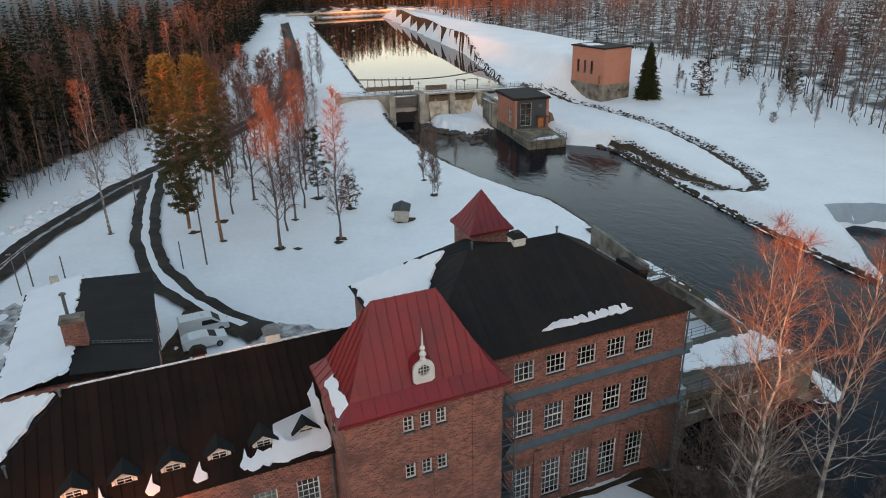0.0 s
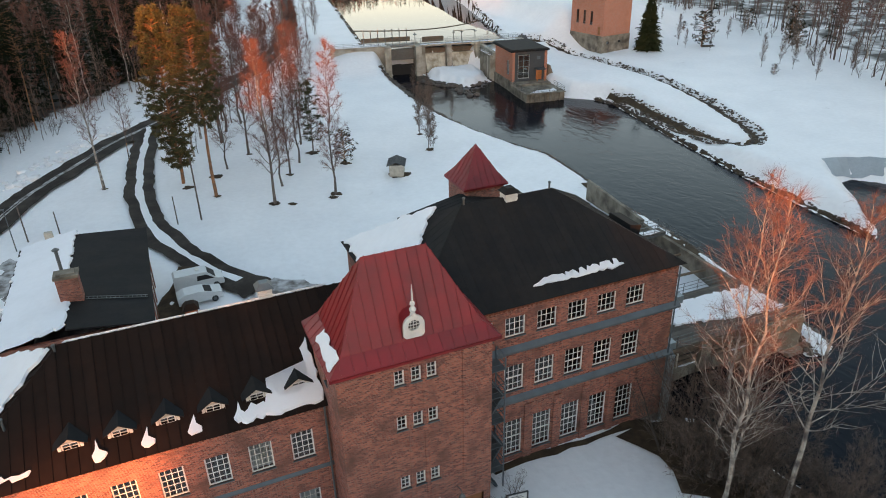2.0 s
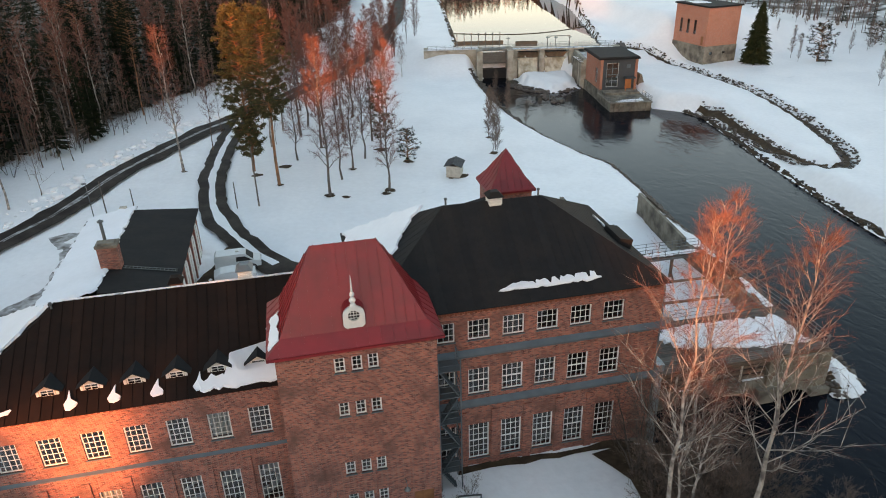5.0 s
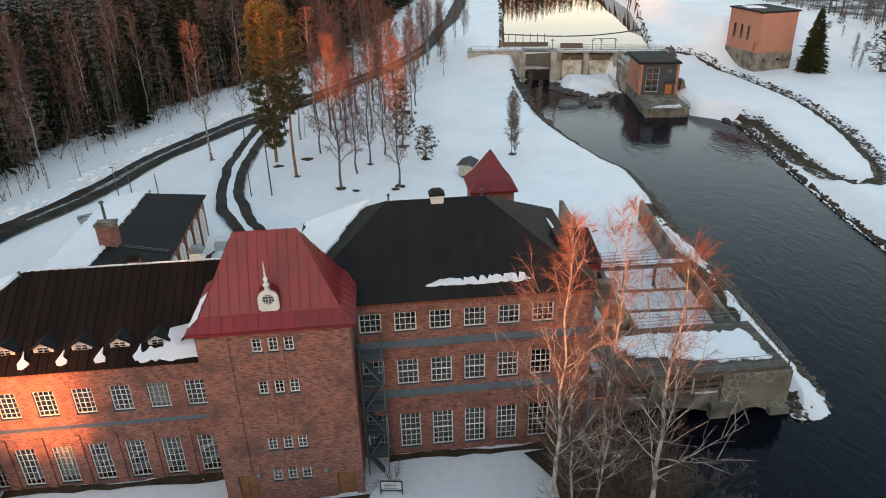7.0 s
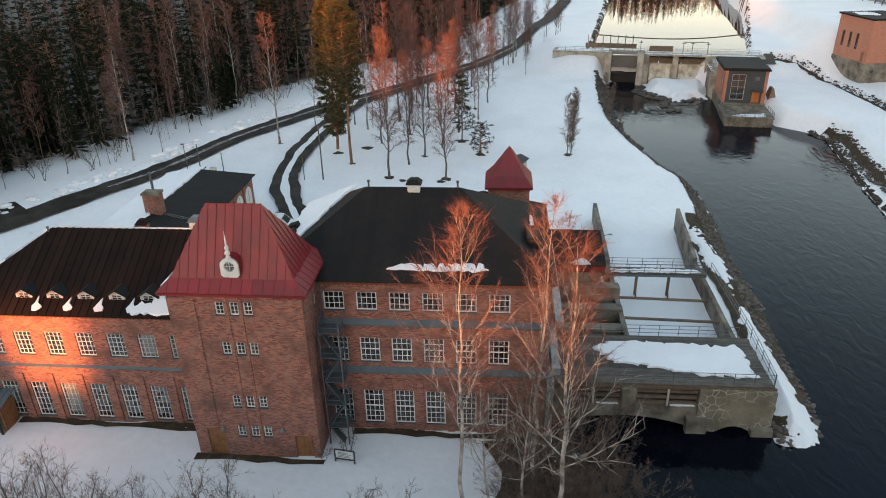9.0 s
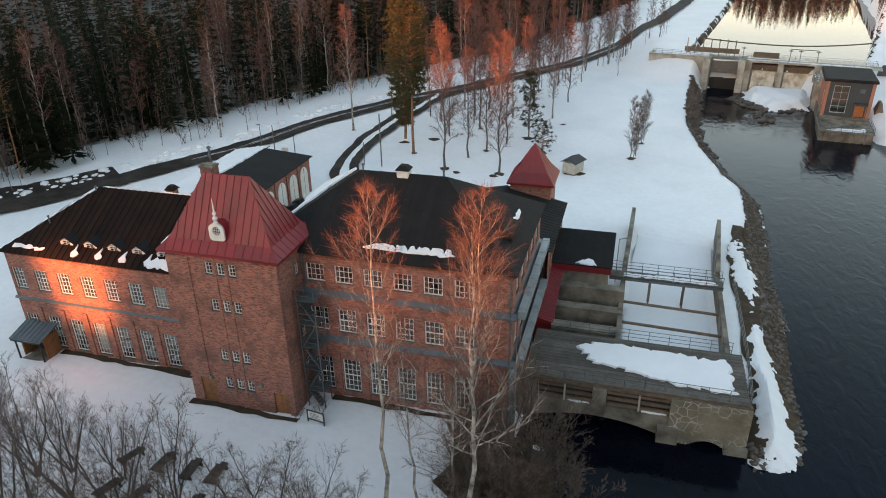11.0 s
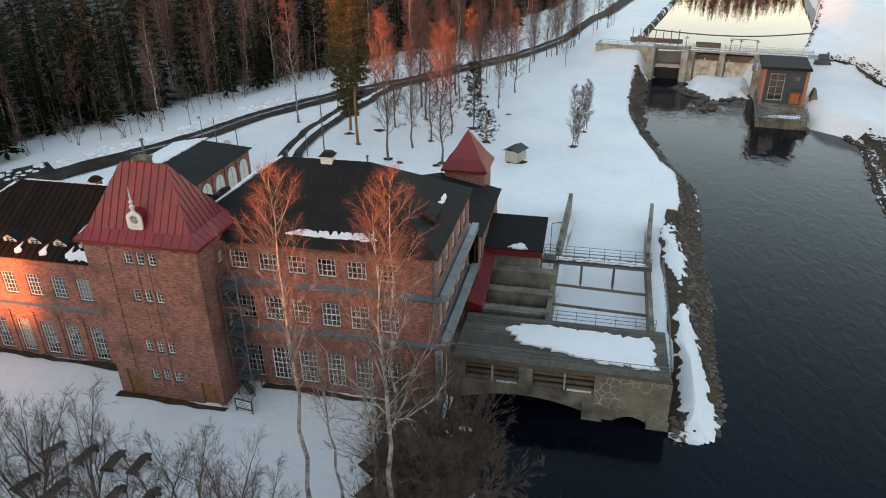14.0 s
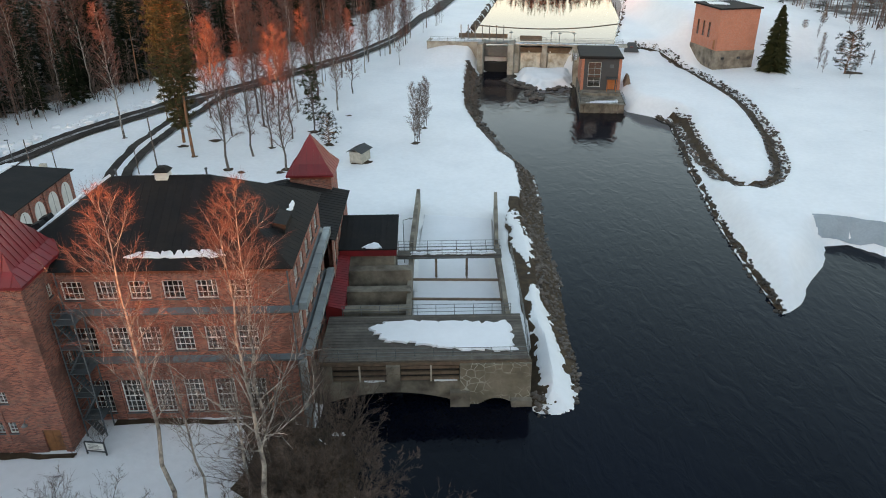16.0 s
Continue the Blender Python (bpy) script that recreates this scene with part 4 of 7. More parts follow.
# lucarne of the tower
lu = thing("lucarne", "white arched lucarne with round window and turned finial", "dormer", pose(11.0, 29.62, 15.25))
n = 12
arc = [(0.62 * math.cos(math.pi * k / n), 0.75 + 0.55 * math.sin(math.pi * k / n)) for k in range(n + 1)]
s = Shape()
ring = [(0.34 * math.cos(2 * math.pi * k / 24), 0.68 + 0.34 * math.sin(2 * math.pi * k / 24)) for k in range(24)]
for k in range(24):
    t0, t1 = 2 * math.pi * k / 24, 2 * math.pi * (k + 1) / 24

    def rim(t):
        c, q = math.cos(t), math.sin(t)
        if q >= 0.07:
            return 0.62 * c, 0.72 + 0.58 * q
        r = min(0.62 / max(abs(c), 1e-6), 0.78 / max(-q, 1e-6))
        return r * c, 0.68 + r * q
    (ox0, oz0), (ox1, oz1) = rim(t0), rim(t1)
    (ix0, iz0), (ix1, iz1) = ring[k], ring[(k + 1) % 24]
    s.face((ox0, -0.12, oz0), (ox1, -0.12, oz1), (ix1, -0.12, iz1), (ix0, -0.12, iz0))
    s.face((ox0, -0.12, oz0), (ox0, 0.05, oz0), (ox1, 0.05, oz1), (ox1, -0.12, oz1))
    s.face((ix0, -0.12, iz0), (ix1, -0.12, iz1), (ix1, 0.02, iz1), (ix0, 0.02, iz0))
part("surround", s, WHITE, lu)
s = Shape()
for k in range(n):
    (x0, z0), (x1, z1) = arc[k], arc[k + 1]
    s.face((x0 * 1.04, 0.0, z0 * 1.03), (x1 * 1.04, 0.0, z1 * 1.03), (x1 * 1.04, 1.5, z1 * 1.03), (x0 * 1.04, 1.5, z0 * 1.03))
for e in (-1, 1):
    s.face((e * 0.645, 0, -0.1), (e * 0.645, 1.5, -0.1), (e * 0.645, 1.5, 0.78), (e * 0.645, 0, 0.78))
part("barrel_roof", s, RED_METAL, lu)
# near-black sheet paints the dark inside the round window
part("shade_backing", Shape().box(-0.36, 0.36, 0.02, 0.05, 0.3, 1.05), DARK, lu)
s = Shape().box(-0.02, 0.02, -0.06, -0.02, 0.34, 1.02).box(-0.34, 0.34, -0.06, -0.02, 0.66, 0.70).box(-0.3, 0.3, -0.055, -0.025, 0.48, 0.505).box(-0.3, 0.3, -0.055, -0.025, 0.86, 0.885).box(-0.18, -0.155, -0.055, -0.025, 0.38, 0.98).box(0.155, 0.18, -0.055, -0.025, 0.38, 0.98)
part("glazing_grid", s, WHITE, lu)
part("finial", Shape().lathe(((0.16, 0), (0.17, 0.12), (0.09, 0.2), (0.18, 0.32), (0.2, 0.42), (0.12, 0.54), (0.07, 0.62), (0.15, 0.72), (0.13, 0.84), (0.06, 0.92), (0.045, 1.5), (0.01, 1.95)), (0, 0.0, 1.25), 12), WHITE, lu, "white turned finial with a spike")

# wall lamps and pipes
for x in (8.9, 13.3):
    lp = thing("wall_lamp", "dark bracket lamp on the tower wall", "lamp", pose(x, TY0, 3.3))
    part("arm", Shape().bar((0, 0, 0), (0, -0.5, 0.25), 0.05, 0.05, 6).bar((0, -0.5, 0.25), (0, -0.75, 0.05), 0.05, 0.05, 6), STEEL, lp)
    part("shade", Shape().lathe(((0.05, 0.2), (0.1, 0.12), (0.22, -0.05)), (0, -0.75, -0.1), 10), STEEL, lp)
for x, y, z1 in ((15.9, 32.75, 13.2), (6.15, 32.45, 10.0), (32.2, 32.6, 13.1)):
    solid("downpipe", Shape().bar((x, y, -0.6), (x, y, z1), 0.13, 0.13, 8), GREY_METAL, "grey metal downpipe on the brick wall", "pipe")
for z in (9.95, 5.85):
    dk = thing("duct", "grey-blue metal duct along the hall's end wall", "duct", pose(0, 0, 0), "ducts of the hall")
    part("casing", Shape().box(HX1 + 0.37, HX1 + 0.95, HY0 + 0.1, HY1 - 0.3, z - 0.25, z + 0.35), DUCT, dk)
    for q in range(6):
        y = HY0 + 0.6 + q * 2.4
        part("flange", Shape().box(HX1 + 0.35, HX1 + 0.98, y, y + 0.08, z - 0.28, z + 0.38), DUCT, dk)
solid("duct", Shape().box(HX1 + 0.02, HX1 + 0.5, HY0 - 0.45, HY0 - 0.02, -1.0, 5.5).box(HX1 - 0.02, HX1 + 0.55, HY0 - 0.5, HY0, 1.6, 1.75), DUCT, "upright grey metal duct at the hall corner", "duct", "ducts of the hall")

# steel fire stair
fs = thing("fire_stair", "narrow grey steel fire stair against the hall wall", "stair", pose(16.0, 30.9, -0.3))
for x in (0.0, 1.45):
    for y in (0.0, 1.3):
        part("post", Shape().bar((x, y, 0), (x, y, 11.2), 0.08), GREY_METAL, fs)
for k in range(5):
    z = 1.9 + k * 2.1
    part("landing", Shape().box(-0.05, 1.5, 0.0, 1.3, z, z + 0.05) if k % 2 else Shape().box(-0.05, 1.5, 0.0, 1.3, z, z + 0.05), GREY_METAL, fs)
    for zz in (0.5, 1.0):
        part("rail", Shape().bar((0, 0, z + zz), (1.45, 0, z + zz), 0.04).bar((0, 0, z + zz), (0, 1.3, z + zz), 0.04).bar((1.45, 0, z + zz), (1.45, 1.3, z + zz), 0.04), GREY_METAL, fs)
    a, b = ((0.1, 0.25, z - 2.05), (1.35, 0.25, z)) if k % 2 else ((1.35, 0.25, z - 2.05), (0.1, 0.25, z))
    for y in (0.1, 0.7):
        part("stringer", Shape().bar((a[0], y, a[2]), (b[0], y, b[2]), 0.06), GREY_METAL, fs)
    for q in range(9):
        t = (q + 0.5) / 9
        x, zz = a[0] + (b[0] - a[0]) * t, a[2] + (b[2] - a[2]) * t
        part("tread", Shape().box(x - 0.12, x + 0.12, 0.1, 0.7, zz, zz + 0.03), GREY_METAL, fs)

# porch and sign board
po = thing("porch", "small boarded entrance porch with sloping grey sheet roof", "porch", pose(-11.6, 30.4, -0.1))
for e in (-1, 1):
    side = part("side_wall", Shape().box(e * 1.3 - 0.05, e * 1.3 + 0.05, 0.5, 2.15, 0, 2.35), DOORWOOD, po)
    for k in range(7):
        part("board", Shape().box(e * 1.3 - 0.075, e * 1.3 + 0.075, 0.52 + 0.235 * k, 0.52 + 0.235 * k + 0.2, 0.02, 2.3), DOORWOOD, side)
part("porch_floor", Shape().box(-1.4, 1.4, 0.0, 2.15, 0.0, 0.14), CONCRETE, po)
part("door", Shape().box(-0.6, 0.6, 2.08, 2.15, 0.14, 2.2), DARK, po, "dark entrance door")
roof_face(po, ((-1.7, -0.25, 2.35), (1.7, -0.25, 2.35), (1.7, 2.18, 3.05), (-1.7, 2.18, 3.05)), 7, GREY_METAL, 0.04, 0.07)
part("fascia", Shape().box(-1.68, 1.68, -0.2, -0.1, 2.1, 2.27), DARK, po)
for e in (-1.35, 1.35):
    part("post", Shape().bar((e, 0.0, 0), (e, 0.0, 2.35), 0.11), DARK, po)
sg = thing("sign_board", "white information board on a green post frame", "sign", pose(17.5, 29.0, float(height(17.5, 29.0)), 0, 0, -8))
part("frame", Shape().bar((-0.75, 0, -0.2), (-0.75, 0, 1.15), 0.09).bar((0.75, 0, -0.2), (0.75, 0, 1.15), 0.09).bar((-0.75, 0, 1.15), (0.75, 0, 1.15), 0.08).bar((-0.75, 0, 0.3), (0.75, 0, 0.3), 0.08), ANTHRACITE, sg)
pb = part("panel", Shape().box(-0.68, 0.68, -0.03, 0.03, 0.4, 1.08), WHITE, sg, "pale printed panel")
for k in range(4):
    part("print_line", Shape().box(-0.5, 0.5 - 0.2 * (k % 2), -0.034, -0.03, 0.5 + 0.13 * k, 0.54 + 0.13 * k), ANTHRACITE, pb)

# ---- turret, link and shed east of the hall ----
tu = thing("stair_turret", "square red brick turret with pointed red sheet roof", "building", pose(29.55, 60.4, 0))
s = Shape()
c = [(-2.15, -2.15), (2.15, -2.15), (2.15, 2.15), (-2.15, 2.15)]
for k in range(4):
    wall(s, c[k], c[(k + 1) % 4], -0.3, 10.7, 0.4)
part("wall", s, BRICK, tu)
for lo, hi, z0, z1, nn in ((2.5, 1.7, 10.72, 11.7, 7), (1.7, 0.0, 11.7, 14.5, 5)):
    q = [(-1, -1), (1, -1), (1, 1), (-1, 1)]
    for k in range(4):
        (ax, ay), (bx, by) = q[k], q[(k + 1) % 4]
        roof_face(tu, ((ax * lo, ay * lo, z0), (bx * lo, by * lo, z0), (bx * hi, by * hi, z1), (ax * hi, ay * hi, z1)), nn, RED_METAL, 0.04, 0.04)
part("fascia", Shape().box(-2.5, 2.5, -2.5, 2.5, 10.5, 10.68), RED_METAL, tu)
for k in range(4):
    soldier_course(tu, c[k], c[(k + 1) % 4], 10.5, 0.04, 0.3)

li = thing("link_building", "low brick link with black roof between hall and turret", "building", pose(0, 0, 0))
s = wall(Shape(), (33.1, 46.82), (33.1, 58.6), -0.5, 8.6, 0.4, [(1.2 + 2.3 * k, 2.2 + 2.3 * k, 5.4, 7.6) for k in range(4)])
wall(s, (33.1, 58.6), (20.5, 58.6), -0.5, 8.6, 0.4)
wall(s, (20.5, 58.6), (20.5, 46.82), -0.5, 8.6, 0.4)
part("wall", s, BRICK, li)
for k in range(4):
    window(li, (33.1, 46.82), (33.1, 58.6), (1.2 + 2.3 * k, 2.2 + 2.3 * k, 5.4, 7.6), 2, 4)
roof_face(li, ((33.5, 46.7, 8.6), (33.5, 58.9, 8.6), (27.0, 58.9, 10.0), (27.0, 46.7, 10.0)), 20, BLACK_ROOF, 0.03)
roof_face(li, ((20.2, 58.9, 8.6), (20.2, 46.7, 8.6), (27.0, 46.7, 10.0), (27.0, 58.9, 10.0)), 20, BLACK_ROOF, 0.03)

sh = thing("gate_shed", "low shed with black roof and red front above the intake", "building", pose(0, 0, 0))
part("wall", wall(wall(wall(wall(Shape(), (33.12, 50.4), (38.5, 50.4), 0.0, 5.7, 0.2), (38.5, 50.4), (38.5, 55.2), 0.0, 5.7, 0.2), (38.5, 55.2), (33.12, 55.2), 0.0, 6.9, 0.2), (33.12, 55.2), (33.12, 50.4), 0.0, 5.7, 0.2), CONCRETE, sh)
part("gable_end", Shape().box(38.3, 38.48, 50.45, 55.15, 5.7, 5.95), ANTHRACITE, sh)
part("front_board", Shape().box(33.2, 38.75, 50.12, 50.3, 5.15, 5.85), RED_METAL, sh, "red sheet-metal front board")
roof_face(sh, ((33.12, 50.05, 5.9), (38.85, 50.05, 5.9), (38.85, 55.3, 7.3), (33.12, 55.3, 7.3)), 10, BLACK_ROOF, 0.03, 0.1)
snow_patch("roof_snow", "small heap of snow on the shed eaves", [(35.4, 50.15), (37.4, 50.15), (37.2, 50.5), (36.5, 50.95), (35.9, 50.6)], lambda x, y: 5.93 + (y - 50.05) * 0.267, 0.12, 0.06, 41, 0.25)
rr = thing("stair_roof", "sloping red sheet roof along the hall", "roof", pose(0, 0, 0))
part("wall", Shape().box(32.4, 34.0, 44.3, 44.5, -1, 3.0).box(33.8, 34.0, 44.5, 50.1, -1, 3.0), RED_PAINT, rr)
roof_face(rr, ((34.25, 43.6, 3.1), (34.25, 50.12, 5.15), (32.75, 50.12, 5.5), (32.75, 43.6, 3.5)), 22, RED_METAL, 0.05, 0.05)

# ---- intake basin, deck and river wall ----
for k, (y, z) in enumerate(((44.6, 2.5), (47.3, 3.0), (49.6, 4.0))):
    pier = Shape().box(34.05, 40.2, y - 0.45, y + 0.45, -2.0, z).box(34.05, 40.1, y - 0.6, y + 0.5, z, z + 0.12)
    solid("intake_wall", pier, CONCRETE, "stained and crumbling concrete cross wall of the intake", "wall", "intake walls")
s = Shape()
for x0, y0, x1, y1, z0, z1 in ((40.0, 42.7, 40.0, 56.0, 2.6, 3.2), (40.0, 56.05, 40.5, 71.6, 3.6, 3.6)):
    for e in (-0.22, 0.22):
        s.face((x0 + e, y0, -1.5), (x1 + e, y1, -1.5), (x1 + e, y1, z1), (x0 + e, y0, z0))
    s.face((x0 - 0.22, y0, z0), (x0 + 0.22, y0, z0), (x1 + 0.22, y1, z1), (x1 - 0.22, y1, z1))
    s.face((x0 - 0.22, y0, -1.5), (x0 + 0.22, y0, -1.5), (x0 + 0.22, y0, z0), (x0 - 0.22, y0, z0))
    s.face((x1 - 0.22, y1, -1.5), (x1 + 0.22, y1, -1.5), (x1 + 0.22, y1, z1), (x1 - 0.22, y1, z1))
solid("basin_wall", s, CONCRETE, "grey concrete side wall of the intake basin", "wall", "basin walls")
s = Shape()
for x0, y0, x1, y1, z0, z1 in ((49.0, 42.7, 49.2, 57.0, 2.9, 3.0), (49.2, 57.05, 50.1, 69.4, 3.4, 3.9)):
    for e in (-0.2, 0.2):
        s.face((x0 + e, y0, -1.5), (x1 + e, y1, -1.5), (x1 + e, y1, z1), (x0 + e, y0, z0))
    s.face((x0 - 0.2, y0, z0), (x0 + 0.2, y0, z0), (x1 + 0.2, y1, z1), (x1 - 0.2, y1, z1))
    s.face((x0 - 0.2, y0, -1.5), (x0 + 0.2, y0, -1.5), (x0 + 0.2, y0, z0), (x0 - 0.2, y0, z0))
    s.face((x1 - 0.2, y1, -1.5), (x1 + 0.2, y1, -1.5), (x1 + 0.2, y1, z1), (x1 - 0.2, y1, z1))
solid("basin_wall", s, CONCRETE, "grey concrete river-side wall of the intake basin", "wall", "basin walls")
# shade between the cross walls put into the floor's colour
solid("intake_floor", Shape().box(33.0, 40.0, 42.7, 50.3, -1.8, -0.2), DARK, "floor of the intake bays, near black in place of shade", "floor", kind="structure")


def railing(label, pts, h=1.1, every=1.6, bars=3, w=0.045, mat=None):
    """A steel railing along corners: each post and each rail a part."""
    ob = thing("railing", label, "railing", pose(*pts[0]), "railings")
    o = Vector(pts[0])
    for a, b in zip(pts, pts[1:]):
        a, b = Vector(a) - o, Vector(b) - o
        n = max(1, round((b - a).length / every))
        for k in range(n + 1):
            p = a.lerp(b, k / n)
            part("post", Shape().bar(p, p + Vector((0, 0, h)), w), mat or STEEL, ob)
        for q in range(bars):
            z = Vector((0, 0, h * (q + 1) / bars - 0.02))
            part("rail", Shape().bar(a + z, b + z, w * 0.8), mat or STEEL, ob)
    return ob


dk = thing("deck", "grey weathered plank deck over the turbine outlets", "deck", pose(0, 0, 0))
for k in range(31):
    y = 35.75 + 0.22 * k
    part("plank", Shape().box(33.0, 50.05 - 0.03 * (k % 3), y, y + 0.2, 2.93 + 0.012 * (k % 2), 3.03 + 0.012 * (k % 2)), DECK, dk)
for x in (33.6, 37.0, 40.4, 43.8, 47.2, 49.6):
    part("beam", Shape().box(x, x + 0.3, 35.8, 42.4, 2.6, 2.92), TIMBER, dk)
snow_patch("snow_field", "thick snow lying on the plank deck", [(36.6, 40.3), (38, 41.4), (44, 41.3), (48.9, 41.2), (49.0, 38.4), (49.1, 36.9), (45.5, 36.8), (41, 37.8), (38.3, 38.4)], lambda x, y: 3.05, 0.16, 0.16, 51)
snow_patch("snow_field", "smooth snow on the frozen intake basin", [(40.25, 42.9), (48.8, 42.9), (49.0, 57), (49.6, 67.5), (41.2, 69), (40.25, 56)], lambda x, y: 0.72 + 0.4 * max(0, (y - 57) / 10), 0.1, 0.0, 52)
railing("thin grey steel railing along the deck front", [(33.1, 35.8, 3.05), (50.0, 35.8, 3.05)])
railing("thin grey steel railing at the back of the deck", [(34.2, 42.5, 3.05), (49.2, 42.5, 3.05)])
railing("thin grey steel railing beside the river bank", [(50.0, 35.9, 3.05), (50.3, 42.5, 3.05), (50.6, 56.0, 2.4)])
fb = thing("footbridge", "narrow wooden footbridge across the intake basin", "bridge", pose(0, 0, 0))
for k in range(5):
    y = 53.3 + 0.27 * k
    part("plank", Shape().box(38.6, 49.4, y, y + 0.25, 3.35, 3.43), DECK, fb)
for y in (53.35, 54.5):
    part("girder", Shape().box(38.6, 49.4, y, y + 0.14, 3.05, 3.34), STEEL, fb)
snow_patch("roof_snow", "strip of snow on the footbridge", [(40, 53.5), (48.8, 53.5), (48.8, 54.2), (40, 54.2)], lambda x, y: 3.44, 0.08, 0.08, 53)
railing("grey steel railing of the footbridge", [(38.7, 53.3, 3.43), (49.3, 53.3, 3.43)])
railing("grey steel railing of the footbridge", [(38.7, 54.65, 3.43), (49.3, 54.65, 3.43)])
for x in (42.6, 45.8):
    solid("trestle_post", Shape().bar((x, 53.6, -0.5), (x, 53.6, 3.3), 0.24).bar((x, 52.0, -0.3), (x, 53.6, 1.6), 0.14), TIMBER, "grey timber post under the footbridge", "post", "trestle posts")
for y in (50.4, 46.6):
    solid("tie_beam", Shape().bar((40.1, y + 0.2, 2.2), (49.0, y - 0.2, 2.2), 0.2), TIMBER, "brown timber beam across the intake basin", "beam", "tie beams")
solid("lamp_post", Shape().bar((39.2, 56.2, 0.8), (39.2, 56.2, 6.2), 0.09, 0.07, 6).bar((39.2, 56.2, 6.2), (39.9, 56.2, 6.4), 0.06).box(39.8, 40.2, 56.1, 56.3, 6.35, 6.43), STEEL, "slim grey lamp post beside the shed", "lamp")

rw = thing("river_wall", "stained concrete river wall with low arches and timber louvres", "wall", pose(0, 0, 0))
s = Shape()
Y0 = 35.6
s9 = Shape()


def arch_low(x):
    for x0, x1, top in ((33.4, 44.2, -0.05), (45.6, 49.2, -0.6)):
        if x0 < x < x1:
            t = (x - (x0 + x1) / 2) / ((x1 - x0) / 2)
            return top - 1.0 * t * t
    return -2.2


xs = [32.4 + 0.2 * k for k in range(90)]
for x0, x1 in zip(xs, xs[1:]):
    if x1 > 50.25:
        break
    xm = (x0 + x1) / 2
    top = 2.75 if xm > 44.4 or xm < 34.0 else 1.0
    y = Y0 - (0.25 if xm > 44.4 else 0.0)
    lo = arch_low(xm)
    (s if xm < 44.4 else s9).box(x0, x1 + 0.001, y, Y0 + 0.9, lo, top)
part("wall", s, CONCRETE, rw, "brown-stained concrete wall over a low arch")
part("end_panel", s9, CRACKED, rw, "pale concrete end panel with limey cracks")
for x in (39.0,):
    part("pier", Shape().box(x - 0.55, x + 0.55, Y0 - 0.3, Y0 + 0.5, 0.2, 2.7), CONCRETE, rw)
part("buttress", Shape().box(43.6, 45.2, Y0 - 0.6, Y0 - 0.001, -1.8, 0.2), CONCRETE, rw)
part("buttress", Shape().box(48.6, 50.3, Y0 - 0.75, Y0 - 0.251, -1.8, -0.6), CONCRETE, rw)
for z in (1.05, 1.6, 2.15):
    for x0, x1 in ((34.05, 38.4), (39.6, 44.35)):
        part("louvre", Shape().box(x0, x1, Y0 + 0.1, Y0 + 0.3, z + 0.05, z + 0.3), TIMBER, rw)
for x in (36.2, 42.0):
    part("mullion", Shape().box(x, x + 0.14, Y0 + 0.02, Y0 + 0.16, 1.0, 2.7), CREAM, rw)
# near-black sheet in place of the shade behind the louvres
part("shade_backing", Shape().box(34.0, 44.4, Y0 + 0.5, Y0 + 0.6, 1.0, 2.9), DARK, rw)
part("edge_beam", Shape().box(33.0, 50.2, Y0 + 0.0, Y0 + 0.2, 2.62, 2.9), TIMBER, rw)
# depth of the outlet tunnel painted as a near-black sheet
part("tunnel_shade", Shape().box(33.0, 50.0, 42.55, 42.7, -2.0, 2.6), DARK, rw)
for x0, x1 in ((36.6, 38.3), (42.3, 44.2)):
    snow_patch("roof_snow", "small ledge of snow on the river wall", [(x0, Y0 - 0.02), (x1, Y0 - 0.02), (x1, Y0 + 0.3), (x0, Y0 + 0.3)], lambda x, y: 1.0, 0.1, 0.03, int(x0), 0.3)

# ---- garage yard ----
GX0, GX1, GY0, GY1, GRX = -14.4, -3.4, 53.2, 72.6, -9.4
ga = thing("garage", "low red brick garage with white arched doors and black roof", "building", pose(0, 0, 0))
s = wall(Shape(), (GX1, GY0), (GX1, GY1), 0.5, 6.4, 0.35)
wall(s, (GX1, GY1), (GX0, GY1), 0.5, 6.4, 0.35)
wall(s, (GX0, GY1), (GX0, GY0), 0.5, 6.4, 0.35)
wall(s, (GX0, GY0), (GX1, GY0), 0.5, 6.4, 0.35)
part("wall", s, BRICK, ga)
for k in range(6):
    y = GY0 + 1.7 + 3.15 * k
    s = Shape()
    pr = [(y - 1.05, 1.2), (y + 1.05, 1.2)] + [(y + 1.05 * math.cos(math.pi * q / 10), 4.4 + 1.2 * math.sin(math.pi * q / 10)) for q in range(11)]
    s.face(*((GX1 + 0.06, a, b) for a, b in pr))
    for (a, b), (c1, d1) in zip(pr, pr[1:] + pr[:1]):
        s.face((GX1 + 0.06, a, b), (GX1, a, b), (GX1, c1, d1), (GX1 + 0.06, c1, d1))
    d = part("door", s, WHITE, ga, "white arched double door")
    part("door_gap", Shape().box(GX1 + 0.06, GX1 + 0.07, y - 0.03, y + 0.03, 1.2, 5.5), DARK, d)
    if k < 5:
        part("pilaster", Shape().box(GX1, GX1 + 0.15, y + 1.35, y + 1.8, 0.6, 6.2), BRICK, ga)
for x0, x1, z0, z1 in ((GX1 + 0.4, GRX, 6.5, 7.5), (GX0 - 0.4, GRX, 6.5, 7.5)):
    q = ((x0, GY0 - 0.4, z0), (x0, GY1 + 0.4, z0), (x1, GY1 + 0.4, z1), (x1, GY0 - 0.4, z1))
    roof_face(ga, q if x0 > x1 else (q[1], q[0], q[3], q[2]), 18, BLACK_ROOF, 0.0, 0.12)
part("gable", Shape().box(GRX - 4.0, GRX + 5.0, GY1 - 0.3, GY1, 6.4, 6.6), BRICK, ga)
